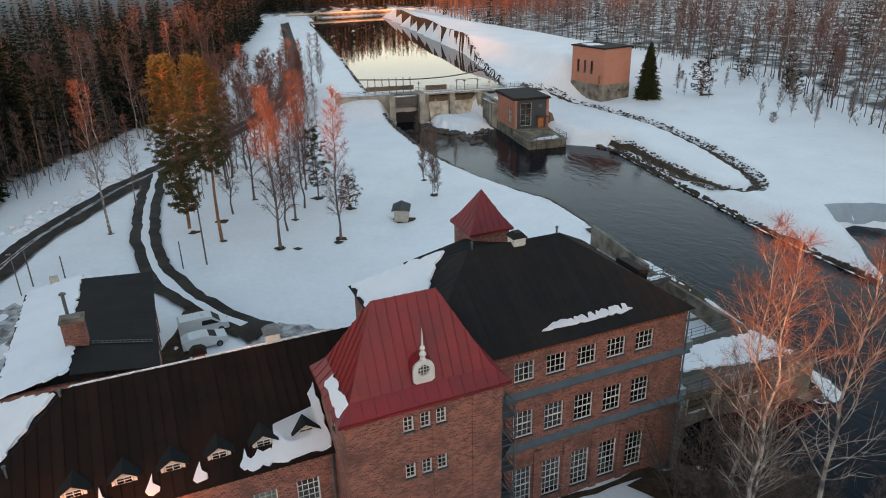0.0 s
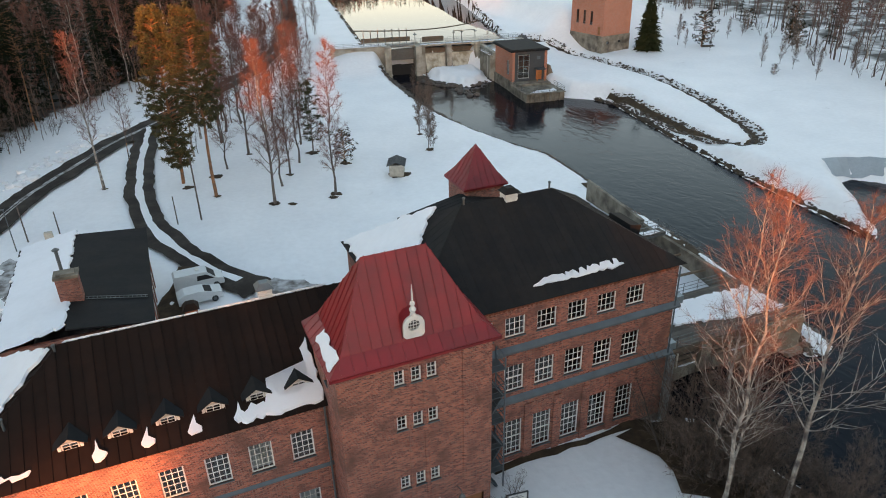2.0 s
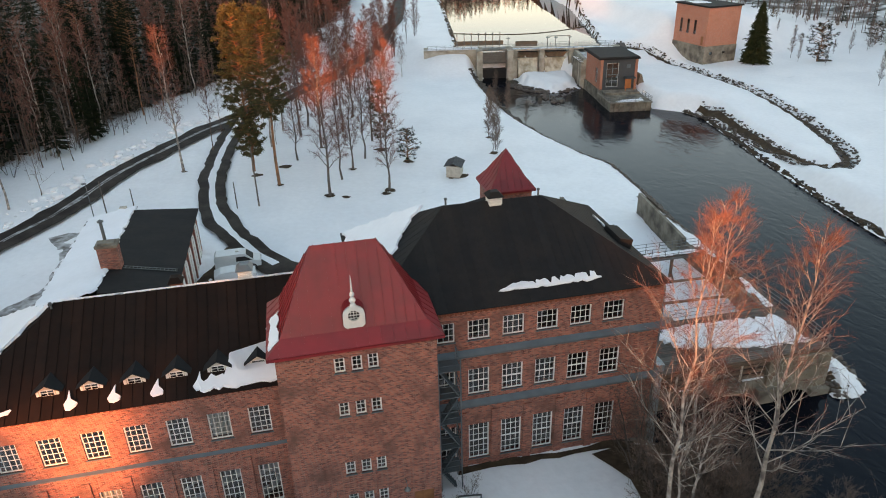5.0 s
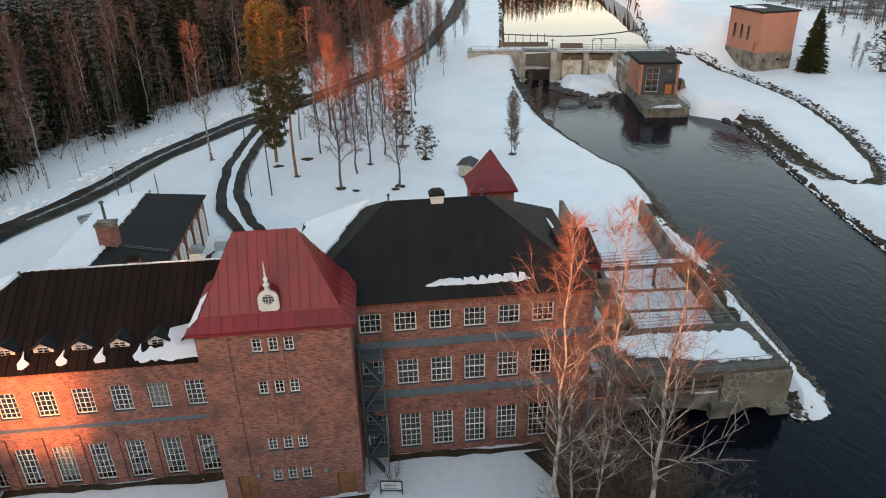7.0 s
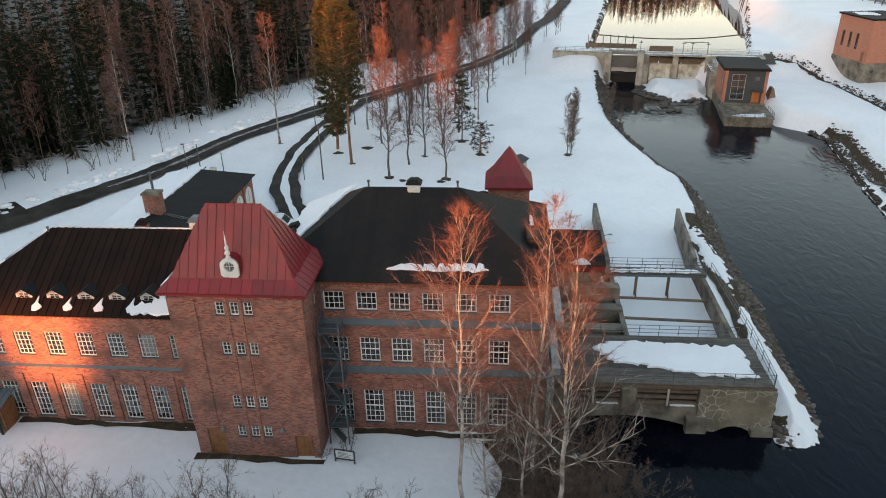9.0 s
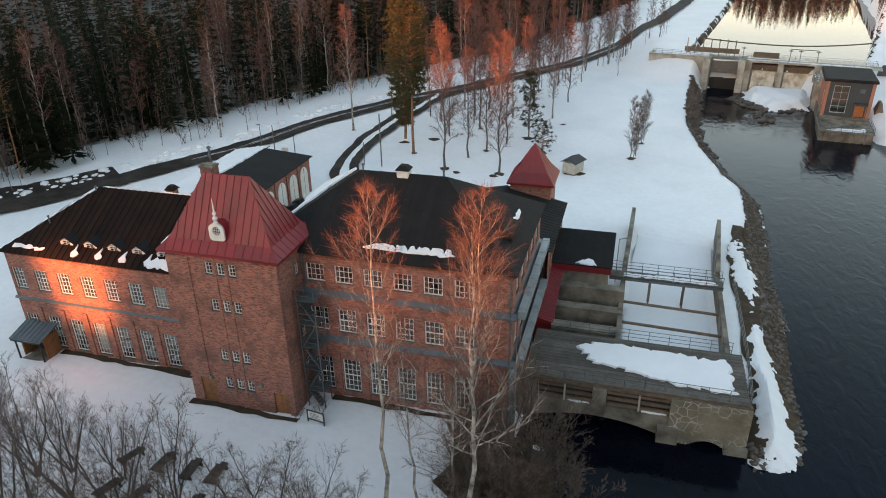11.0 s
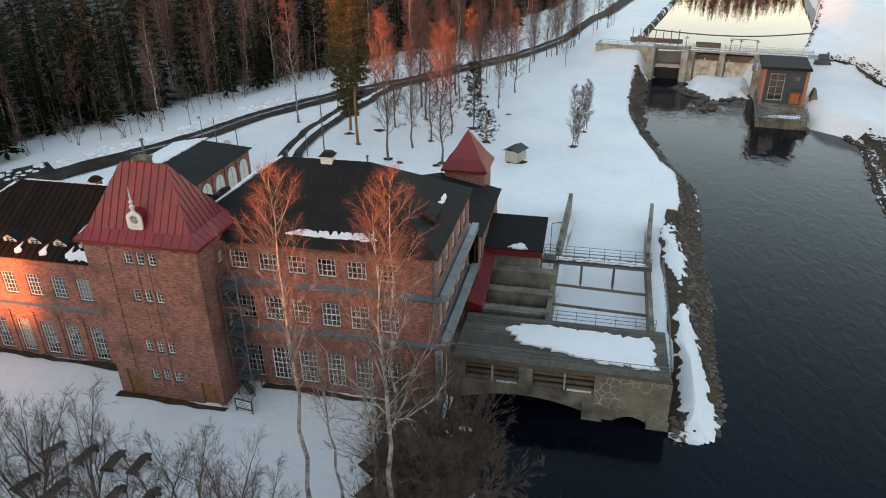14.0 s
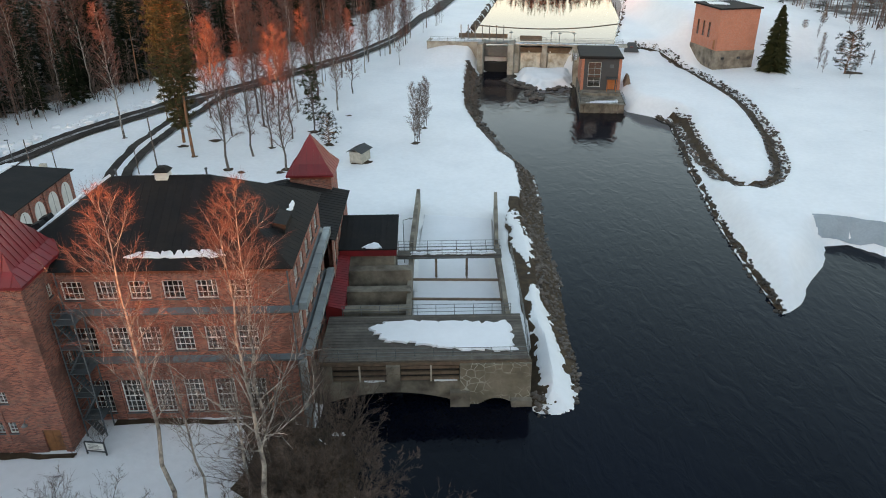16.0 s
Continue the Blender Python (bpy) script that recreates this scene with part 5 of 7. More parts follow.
snow_patch("roof_snow", "deep snow on the garage roof slope", [(-14.7, 73.0), (-9.45, 73.0), (-9.5, 66), (-9.7, 62), (-9.9, 58.5), (-9.3, 57), (-9.6, 53.0), (-14.7, 52.9)], lambda x, y: 6.52 + (x + 14.8) * 0.185, 0.16, 0.12, 61)
ch = thing("chimney", "stout red brick chimney with grey cap on the garage", "chimney", pose(-9.1, 58.0, 6.9))
part("shaft", Shape().box(-0.85, 0.85, -0.65, 0.65, -0.6, 2.7), BRICK, ch)
part("cap", Shape().box(-0.95, 0.95, -0.75, 0.75, 2.7, 2.95).box(-0.7, 0.7, -0.5, 0.5, 2.95, 3.05), CONCRETE, ch)
part("flue_pipe", Shape().bar((-0.4, 1.1, 0), (-0.4, 1.1, 4.6), 0.28, 0.28, 8).lathe(((0.3, 0), (0.3, 0.08), (0.02, 0.25)), (-0.4, 1.1, 4.6), 8), STEEL, ch)
ld = thing("roof_ladder", "flat steel ladder lying on the black garage roof", "ladder", pose(0, 0, 0))
for y in (57.6, 58.0):
    part("stringer", Shape().bar((-8.1, y, 7.35), (-3.4, y - 0.6, 6.66), 0.05), STEEL, ld)
for k in range(14):
    t = (k + 0.5) / 14
    x, z = -8.1 + 4.7 * t, 7.36 - 0.69 * t
    part("rung", Shape().bar((x, 57.6 - 0.6 * t, z), (x, 58.0 - 0.6 * t, z), 0.04), STEEL, ld)


def vehicle(name, label, at, L, W, H, nose, van):
    ob = thing(name, label, "van" if van else "car", at)
    prof = [(-L / 2, 0.35), (L / 2 - 0.05, 0.35), (L / 2, 0.6), (L / 2 - 0.05, 0.95), (L / 2 - nose, 1.1), (L / 2 - nose - 0.85, H - 0.08), (L / 2 - nose - 1.3, H), (-L / 2 + 0.2, H), (-L / 2, H - 0.25 if van else 1.1)]
    if not van:
        prof[-2] = (-L / 2 + 0.7, H - 0.05)
    s = Shape()
    def w(z):
        return W / 2 - max(0, z - 1.0) * 0.13
    s.face(*((x, -w(z), z) for x, z in prof))
    s.face(*((x, w(z), z) for x, z in reversed(prof)))
    for (x0, z0), (x1, z1) in zip(prof, prof[1:] + prof[:1]):
        s.face((x0, -w(z0), z0), (x0, w(z0), z0), (x1, w(z1), z1), (x1, -w(z1), z1))
    part("body", s, CAR_PAINT, ob)
    (x0, z0), (x1, z1) = prof[4], prof[5]
    s = Shape()
    s.face(*((x0 + (x1 - x0) * t + 0.012, e * (w(z0 + (z1 - z0) * t) - 0.12), z0 + (z1 - z0) * t + 0.012) for t, e in ((0.08, -1), (0.08, 1), (0.92, 1), (0.92, -1))))
    part("windscreen", s, RUBBER, ob, "dark windscreen")
    for e in (-1, 1):
        s = Shape()
        zz = (1.15, H - 0.3)
        s.face(*((x, e * (w(z) + 0.008), z) for x, z in ((x0 - 0.15, zz[0]), (x1 - 0.1, zz[1]), (x1 - 1.0, zz[1]), (x1 - 1.05, zz[0]))))
        part("side_window", s, RUBBER, ob, "dark side window")
        part("headlight", Shape().box(L / 2 - 0.12, L / 2 + 0.01, e * (W / 2 - 0.25) - 0.15, e * (W / 2 - 0.25) + 0.15, 0.65, 0.85), GREY_METAL, ob)
        for x in (-L / 2 + 0.85, L / 2 - 0.85):
            s = Shape()
            m = pose(x, e * (W / 2 - 0.1), 0.33, 90, 0, 0)
            s2 = Shape().lathe(((0.2, -0.1), (0.33, -0.1), (0.33, 0.1), (0.2, 0.1)), (0, 0, 0), 16)
            s2.v = [tuple(m @ Vector(p)) for p in s2.v]
            wh = part("wheel", s2, RUBBER, ob)
            s3 = Shape().lathe(((0.0, -0.11), (0.19, -0.11), (0.19, 0.11), (0.0, 0.11)), (0, 0, 0), 12)
            s3.v = [tuple(m @ Vector(p)) for p in s3.v]
            part("rim", s3, STEEL, wh)
    if van:
        part("roof_vent", Shape().box(-0.2, 0.2, -0.2, 0.2, H, H + 0.14, None, 0.04), WHITE, ob)
    return ob


vehicle("van", "white panel van parked on the slushy yard", pose(1.0, 67.3, float(height(1.0, 67.3)) + 0.02, 0, 0, 2), 4.9, 1.9, 1.95, 0.75, True)
vehicle("car", "white car under snow parked beside the van", pose(0.8, 64.3, float(height(0.8, 64.3)) + 0.02, 0, 0, 4), 4.3, 1.75, 1.45, 0.95, False)

# hut, poles and posts of the yard
hu = thing("garden_shed", "small cream board shed with grey corrugated roof", "shed", pose(31.2, 90.6, float(height(31.2, 90.6)), 0, 0, 66))
part("wall", Shape().box(-1.4, 1.4, -1.0, 1.0, -0.2, 1.75), CREAM, hu)
for k in range(10):
    x = -1.4 + 0.28 * k
    part("board", Shape().box(x + 0.02, x + 0.26, -1.03, -1.0, 0, 1.72), CREAM, hu)
roof_face(hu, ((-1.7, -1.35, 1.75), (1.7, -1.35, 1.75), (1.7, 0.0, 2.3), (-1.7, 0.0, 2.3)), 8, ANTHRACITE, 0.04, 0.06)
roof_face(hu, ((1.7, 1.35, 1.75), (-1.7, 1.35, 1.75), (-1.7, 0.0, 2.3), (1.7, 0.0, 2.3)), 8, ANTHRACITE, 0.04, 0.06)
for x, y, h, r in ((2.9, 84.0, 8.2, 0.11), (0.1, 84.0, 3.6, 0.08), (-16.6, 86.6, 4.6, 0.09), (-13.2, 87.0, 3.0, 0.08), (37.6, 57.5, 4.5, 0.2)):
    z = float(height(x, y))
    solid("pole", Shape().lathe(((r, -0.2), (r * 0.8, h), (0.01, h + 0.02)), (x, y, z), 8), GREY_BARK, "grey wooden pole standing in the snow", "pole", "poles of the yard")
solid("street_lamp", Shape().lathe(((0.07, -0.2), (0.05, 5.2)), (-17.6, 84.5, float(height(-17.6, 84.5))), 8).box(-18.0, -17.5, 84.4, 84.6, float(height(-17.6, 84.5)) + 5.15, float(height(-17.6, 84.5)) + 5.3), STEEL, "slim grey street lamp beside the road", "lamp")
solid("cabinet", Shape().box(-14.6, -13.7, 85.2, 85.8, 1.2, 2.9, None, 0.02), CREAM, "pale metal cabinet at the road side", "cabinet")

# picnic tables in the snow
for k, (x, y, t) in enumerate(((11.1, 21.8, 92), (13.1, 21.9, 90), (8.7, 21.9, 84), (5.9, 21.8, 66), (6.4, 18.6, 70), (8.9, 18.6, 80), (13.2, 18.8, 86), (15.7, 19.1, 90))):
    bt = thing("bench", "blackened wooden picnic bench half buried in snow", "bench", pose(x, y, float(height(x, y)) - 0.12, 0, 0, t), "benches")
    for q in range(3):
        part("slat", Shape().box(-0.98, 0.98, -0.3 + q * 0.2, -0.115 + q * 0.2, 0.55, 0.61), OLD_BENCH, bt)
    part("seat", Shape().box(-0.95, 0.95, 0.5, 0.7, 0.3, 0.36), OLD_BENCH, bt)
    for e in (-0.8, 0.7):
        part("leg", Shape().box(e, e + 0.1, -0.3, 0.65, 0, 0.3).box(e, e + 0.1, -0.25, 0.25, 0.3, 0.549), OLD_BENCH, bt)

# ---- dam, power house and brick house up the river ----
DM = pose(47.0, 163.0, 0, 0, 0, -11.7)
dam = thing("dam", "old concrete dam with steel gate and two spillways", "dam", DM)
s = Shape().box(-6, 6.8, 0, 4, -2, 5.6).box(-6, 6.8, -0.4, 4.2, 5.6, 5.9)
part("abutment", s, PALE_CONCRETE, dam, "stained concrete abutment")
part("pier", Shape().box(6.8, 8.2, -2.6, 4, -2, 5.9), PALE_CONCRETE, dam)
part("pier", Shape().box(14.2, 15.6, -2.6, 4, -2, 5.9), PALE_CONCRETE, dam)
part("gate", Shape().box(8.2, 14.2, 0.4, 0.7, 2.4, 5.0), STEEL, dam, "grey steel sluice gate")
for k in range(6):
    part("gate_rib", Shape().box(8.2, 14.2, 0.3, 0.4, 2.6 + 0.4 * k, 2.7 + 0.4 * k), STEEL, dam)
part("gate_beam", Shape().box(8.2, 14.2, -0.6, 3.0, 5.55, 5.9), STEEL, dam)
part("sill", Shape().box(8.2, 14.2, 0.3, 4, -2, 1.0), DARK, dam)
part("sill", Shape().box(15.6, 30.5, 1.2, 4, -2, 3.4), PALE_CONCRETE, dam, "wet brown spillway sill")
for x in (15.6, 22.2, 29.4):
    part("pier", Shape().box(x + 0.005, x + 1.2, -0.6, 4.0, -2, 5.4), PALE_CONCRETE, dam)
for x0, x1 in ((16.8, 22.2), (23.4, 29.4)):
    part("gate", Shape().box(x0, x1, 1.8, 2.0, 3.41, 4.6), TIMBER, dam, "brown timber stop boards")
    ice = Shape()
    nx, ny = 18, 9
    for r in range(ny + 1):
        for c in range(nx + 1):
            t, x = r / ny, x0 + 0.3 + (x1 - x0 - 0.6) * c / nx
            g = noise.noise((x * 1.3, t * 0.8, 2.0)) + 0.5 * noise.noise((x * 3.1, t * 2.0, 5.0))
            ice.v.append((x, 1.15 - 2.3 * t * t + 0.35 * g * t, 3.3 - 4.3 * t ** (1.3 + 0.5 * g)))
    ice.f = [(r * (nx + 1) + c, (r + 1) * (nx + 1) + c, (r + 1) * (nx + 1) + c + 1, r * (nx + 1) + c + 1) for r in range(ny) for c in range(nx)]
    part("icefall", ice, ICEFALL, dam, "frozen yellowish spill of ice")
part("deck", Shape().box(15.6, 42, -0.6, 2.6, 5.41, 5.75), PALE_CONCRETE, dam)
part("wing_wall", Shape().box(30.6, 31.4, -13, 0, -2, 5.3), PALE_CONCRETE, dam)
for k in range(6):
    part("buttress", Shape().box(30.0, 30.595, -12.4 + 2.2 * k, -11.6 + 2.2 * k, -2, 4.6, None, 0.0), PALE_CONCRETE, dam)
for k in range(7):
    part("gate_rod", Shape().bar((2.2 + 1.75 * k, 2.0, 5.9), (2.2 + 1.75 * k, 2.0, 9.6), 0.2), STEEL, dam)
part("trash_rack", Shape().box(1.6, 13.6, 2.4, 2.6, 6.4, 7.5), TIMBER, dam, "weathered timber screen")
part("trash_rack", Shape().box(16.6, 22.0, 2.4, 2.6, 6.0, 7.2), TIMBER, dam, "weathered timber screen")
for x in (14.6, 24.2, 26.2, 29.6):
    hp = part("hoist", Shape().bar((x, 0.8, 5.75), (x, 0.8, 8.6), 0.14), STEEL, dam)
    part("wheel", Shape().lathe(((0.45, -0.06), (0.5, 0), (0.45, 0.06)), (x, 0.6, 8.2), 12), STEEL, hp)
part("hoist_beam", Shape().bar((24.2, 0.8, 8.5), (29.6, 0.8, 8.5), 0.16), STEEL, dam)


def along_dam(label, *pts):
    railing(label, [tuple(DM @ Vector(p)) for p in pts], every=2.2, w=0.06)


along_dam("grey steel railing along the dam crest", (-5, -0.3, 5.9), (14, -0.3, 5.9))
along_dam("grey steel railing along the dam crest", (15.6, -0.5, 5.75), (41, -0.5, 5.75))
along_dam("grey steel railing on the reservoir side of the dam", (14, 2.5, 5.75), (41, 2.5, 5.75))
snow_patch("snow_field", "snow covering the dam crest", [tuple((DM @ Vector(p))[:2]) for p in ((-5, 0.1, 0), (7.5, 0.1, 0), (7.5, 3.6, 0), (-5, 3.6, 0))], lambda x, y: 5.9, 0.1, 0.08, 71)
snow_patch("snow_field", "snow on the spillway crest", [tuple((DM @ Vector(p))[:2]) for p in ((15.8, -0.3, 0), (40, -0.3, 0), (40, 1.0, 0), (15.8, 1.0, 0))], lambda x, y: 5.76, 0.08, 0.08, 72)
APRON = [(62.5, 158.5), (70, 157.6), (76.5, 157.0), (75.2, 148), (73.6, 144.2), (69, 142.6), (65.6, 141.6), (64.2, 146.5), (62.0, 151)]
gx, gy = np.meshgrid(np.arange(60, 79, 0.5), np.arange(139, 161, 0.5))
deep = np.where(inside(APRON, gx, gy), away(APRON, gx, gy, True), -away(APRON, gx, gy, True))
gz = -1.35 + 1.5 * step(-0.6, 2.6, deep + 0.5 * np.sin(gx * 1.7) * np.sin(gy * 1.3)) + 0.06 * (gy - 142) * step(0, 3, deep) + 0.12 * np.sin(gx * 0.9 + gy * 0.6)
s, w = Shape(), gx.shape[1]
s.v = np.stack([gx.ravel(), gy.ravel(), gz.ravel()], 1).tolist()
s.f = [(r * w + c, r * w + c + 1, (r + 1) * w + c + 1, (r + 1) * w + c) for r in range(gx.shape[0] - 1) for c in range(w - 1) if deep[r, c] > -0.7]
solid("snow_field", s, SNOW, "smooth snow on the gravel apron below the dam", "snow")

PM = pose(72.9, 132.6, 0, 0, 0, -8)
ph = thing("power_house", "small brick power house with dark cladding and flat black roof", "building", PM)
s = wall(Shape(), (0.3, 0.3), (8.0, 0.3), 1.0, 7.4, 0.3, [(1.3, 3.9, 1.6, 6.6), (5.5, 6.9, 1.1, 3.3)])
part("front_cladding", s, ANTHRACITE, ph, "anthracite board cladding")
s = wall(Shape(), (8.0, 0.3), (8.0, 11.6), 1.0, 7.4, 0.3)
wall(s, (8.0, 11.6), (0.3, 11.6), 1.0, 7.4, 0.3)
wall(s, (0.3, 11.6), (0.3, 0.3), 1.0, 7.4, 0.3, [(7.6, 9.2, 2.2, 5.2)])
part("wall", s, PALE_BRICK, ph)
for x in (0.0, 7.5):
    part("corner_pier", Shape().box(x + 0.2, x + 0.75, 0.1, 0.298, 1.0, 7.4), PALE_BRICK, ph)
window(ph, (0.3, 0.3), (8.0, 0.3), (1.3, 3.9, 1.6, 6.6), 2, 4)
window(ph, (0.3, 11.6), (0.3, 0.3), (7.6, 9.2, 2.2, 5.2), 2, 3)
part("door", Shape().box(5.8, 7.2, 0.4, 0.5, 1.1, 3.3), ORANGE, ph, "orange stained door")
part("canopy", Shape().box(5.4, 7.5, -1.4, 0.295, 3.5, 3.75), ANTHRACITE, ph)
for x in (5.5, 7.3):
    part("canopy_post", Shape().bar((x, -1.3, 0.9), (x, -1.3, 3.5), 0.12), ORANGE, ph)
part("vent", Shape().box(5.9, 6.7, 0.22, 0.298, 5.5, 6.2), GREY_METAL, ph)
part("floor_slab", Shape().box(0.6, 7.7, 0.6, 11.3, 0.9, 1.1), CONCRETE, ph)
part("roof", Shape().box(-0.3, 8.5, -0.4, 12.2, 7.4, 7.75).box(-0.1, 8.3, -0.2, 12.0, 7.75, 7.9), BLACK_ROOF, ph, "flat black felt roof")
part("base", Shape().box(0.0, 8.4, -0.2, 11.9, -2.2, 0.99), CONCRETE, ph)
part("platform", Shape().box(-0.2, 8.3, -9.6, -0.2, -2.2, 0.45).box(-0.35, 8.5, -9.8, -0.21, 0.45, 0.6), CONCRETE, ph, "concrete platform over the water")
for k in range(7):
    part("platform_rib", Shape().box(0.4 + 1.1 * k, 0.6 + 1.1 * k, -9.9, -9.601, -1.6, 0.45), CONCRETE, ph)
part("step", Shape().box(0.4, 8.0, -3.0, -0.2, 0.6, 1.05), CONCRETE, ph)
railing("dark steel railing round the power house platform", [tuple(PM @ Vector(p)) for p in ((-0.2, -0.5, 0.6), (-0.2, -9.6, 0.6), (8.3, -9.6, 0.6), (8.3, -4.0, 0.6))], mat=ANTHRACITE)
snow_patch("snow_field", "thin snow on the power house platform", [tuple((PM @ Vector(p))[:2]) for p in ((0.6, -9.0, 0), (4.2, -9.2, 0), (7.4, -8.6, 0), (7.2, -6.8, 0), (3.0, -7.4, 0))], lambda x, y: 0.6, 0.06, 0.2, 74)
solid("annex", Shape().box(-0.5, 3.4, 12.2, 20.5, -2, 4.2, PM).box(-0.7, 3.6, 12.1, 20.6, 4.2, 4.4, PM), CONCRETE, "low concrete annex behind the power house", "building")
snow_patch("roof_snow", "snow on the annex roof", [tuple((PM @ Vector(p))[:2]) for p in ((-0.5, 12.4, 0), (3.4, 12.4, 0), (3.4, 20.3, 0), (-0.5, 20.3, 0))], lambda x, y: 4.4, 0.12, 0.06, 75)
railing("dark steel railing on the annex", [tuple(PM @ Vector(p)) for p in ((-0.5, 12.2, 4.4), (-0.5, 20.4, 4.4))], mat=ANTHRACITE)
solid("revetment", Shape().box(8.6, 11.6, 1.5, 6.5, -1.5, 3.4, PM, 1.3), TIMBER, "weathered rusty timber revetment beside the power house", "wall")

BM = pose(105.9, 146.6, 0, 0, 0, 7.5)
bh = thing("brick_house", "windowless-looking tall brick house on a concrete base", "building", BM)
tall = [(2.0 + 2.6 * k, 2.9 + 2.6 * k, 8.2, 11.4) for k in range(3)]
small = [(1.6, 2.4, 3.8, 4.4), (5.4, 6.2, 3.8, 4.4)]
s = wall(Shape(), (0, 0), (9.2, 0), 5.8, 14.6, 0.4)
wall(s, (9.2, 0), (9.2, 12), 5.8, 14.6, 0.4)
wall(s, (9.2, 12), (0, 12), 5.8, 14.6, 0.4)
wall(s, (0, 12), (0, 0), 5.8, 14.6, 0.4, tall + [(10.2, 11.1, 6.0, 8.0)])
part("wall", s, PALE_BRICK, bh)
s = wall(Shape(), (-0.1, -0.1), (9.3, -0.1), -1.0, 5.8, 0.4, small)
wall(s, (9.3, -0.1), (9.3, 12.1), -1.0, 5.8, 0.4)
wall(s, (9.3, 12.1), (-0.1, 12.1), -1.0, 5.8, 0.4)
wall(s, (-0.1, 12.1), (-0.1, -0.1), -1.0, 5.8, 0.4)
part("base", s, CONCRETE, bh, "pale concrete base storey")
for h in tall:
    window(bh, (0, 12), (0, 0), h, 1, 4, mat=ANTHRACITE)
for h in small:
    window(bh, (-0.1, -0.1), (9.3, -0.1), h, 2, 1, sill=False, mat=ANTHRACITE)
part("door", Shape().box(0.12, 0.2, 0.9, 1.8, 6.0, 8.0), DOORWOOD, bh)
part("roof", Shape().box(-0.35, 9.55, -0.35, 12.35, 14.6, 14.95), BLACK_ROOF, bh, "flat black roof")
snow_patch("roof_snow", "patch of snow on the flat roof", [tuple((BM @ Vector(p))[:2]) for p in ((1.0, 6.0, 0), (4.6, 5.0, 0), (5.0, 9.5, 0), (1.5, 10.5, 0))], lambda x, y: 14.96, 0.1, 0.2, 76)
bo = thing("boat_shelter", "small dark shelter with a red ring on it", "shelter", pose(90.5, 159.5, float(height(90.5, 159.5)), 0, 0, -10))
part("roof", Shape().box(-1.8, 1.8, -1.2, 1.2, -0.2, 1.9, None, 0.9), ANTHRACITE, bo)
part("life_ring", Shape().lathe(((0.25, -0.05), (0.4, -0.05), (0.4, 0.05), (0.25, 0.05)), (0, -0.9, 1.0), 12), RED_PAINT, bo, "red life ring")
fe = thing("fence", "short wooden post fence by the dam path", "fence", pose(96, 160, float(height(96, 160))))
for k in range(7):
    part("post", Shape().bar((0.9 * k, 1.6 * k, -0.5), (0.9 * k, 1.6 * k, 1.4), 0.14), TIMBER, fe)
part("rail", Shape().bar((0, 0, 1.1), (5.4, 9.6, 1.1), 0.1), TIMBER, fe)
far = thing("road_bridge", "low concrete road bridge at the far end of the reservoir", "bridge", pose(95, 436, 0))
part("deck", Shape().box(-12, 70, -2, 3, 6.2, 7.0), CONCRETE, far)
for k in range(4):
    part("pier", Shape().box(6 + 15 * k, 7.2 + 15 * k, -1, 2, 2, 6.2), CONCRETE, far)
part("parapet", Shape().box(-12, 70, -2, -1.8, 7.0, 7.9), CREAM, far)
boom = thing("float_boom", "thin dark floating boom across the reservoir", "boom", pose(0, 0, 0))
for k in range(24):
    p, q = ((54.5 + 44 * t / 24, 196 - 9 * math.sin(math.pi * t / 24), 4.7) for t in (k, k + 1))
    part("log", Shape().bar(p, q, 0.22, 0.22, 6), TIMBER, boom)


# ---- trees ----
def tube(s, pts, radii, sides):
    """A bent, tapered limb through points."""
    i = len(s.v)
    for k, p in enumerate(pts):
        d = (pts[min(k + 1, len(pts) - 1)] - pts[max(k - 1, 0)]).normalized()
        u = d.cross(Vector((0.3, 0.9, 0.2))).normalized()
        w = d.cross(u)
        for c in range(sides):
            t = 2 * math.pi * c / sides
            s.v.append(tuple(p + (u * math.cos(t) + w * math.sin(t)) * radii[k]))
    for k in range(len(pts) - 1):
        for c in range(sides):
            j = (c + 1) % sides
            s.f.append((i + k * sides + c, i + k * sides + j, i + (k + 1) * sides + j, i + (k + 1) * sides + c))


def spike(s, p, d, length, w, rng):
    """One thin twig: a slim three-cornered blade that tapers to its tip."""
    u = d.cross(Vector((rng.gauss(0, 1), rng.gauss(0, 1), rng.gauss(0, 1)))).normalized() * w
    i = len(s.v)
    s.v.extend((tuple(p - u), tuple(p + u), tuple(p + d * length)))
    s.f.append((i, i + 1, i + 2))


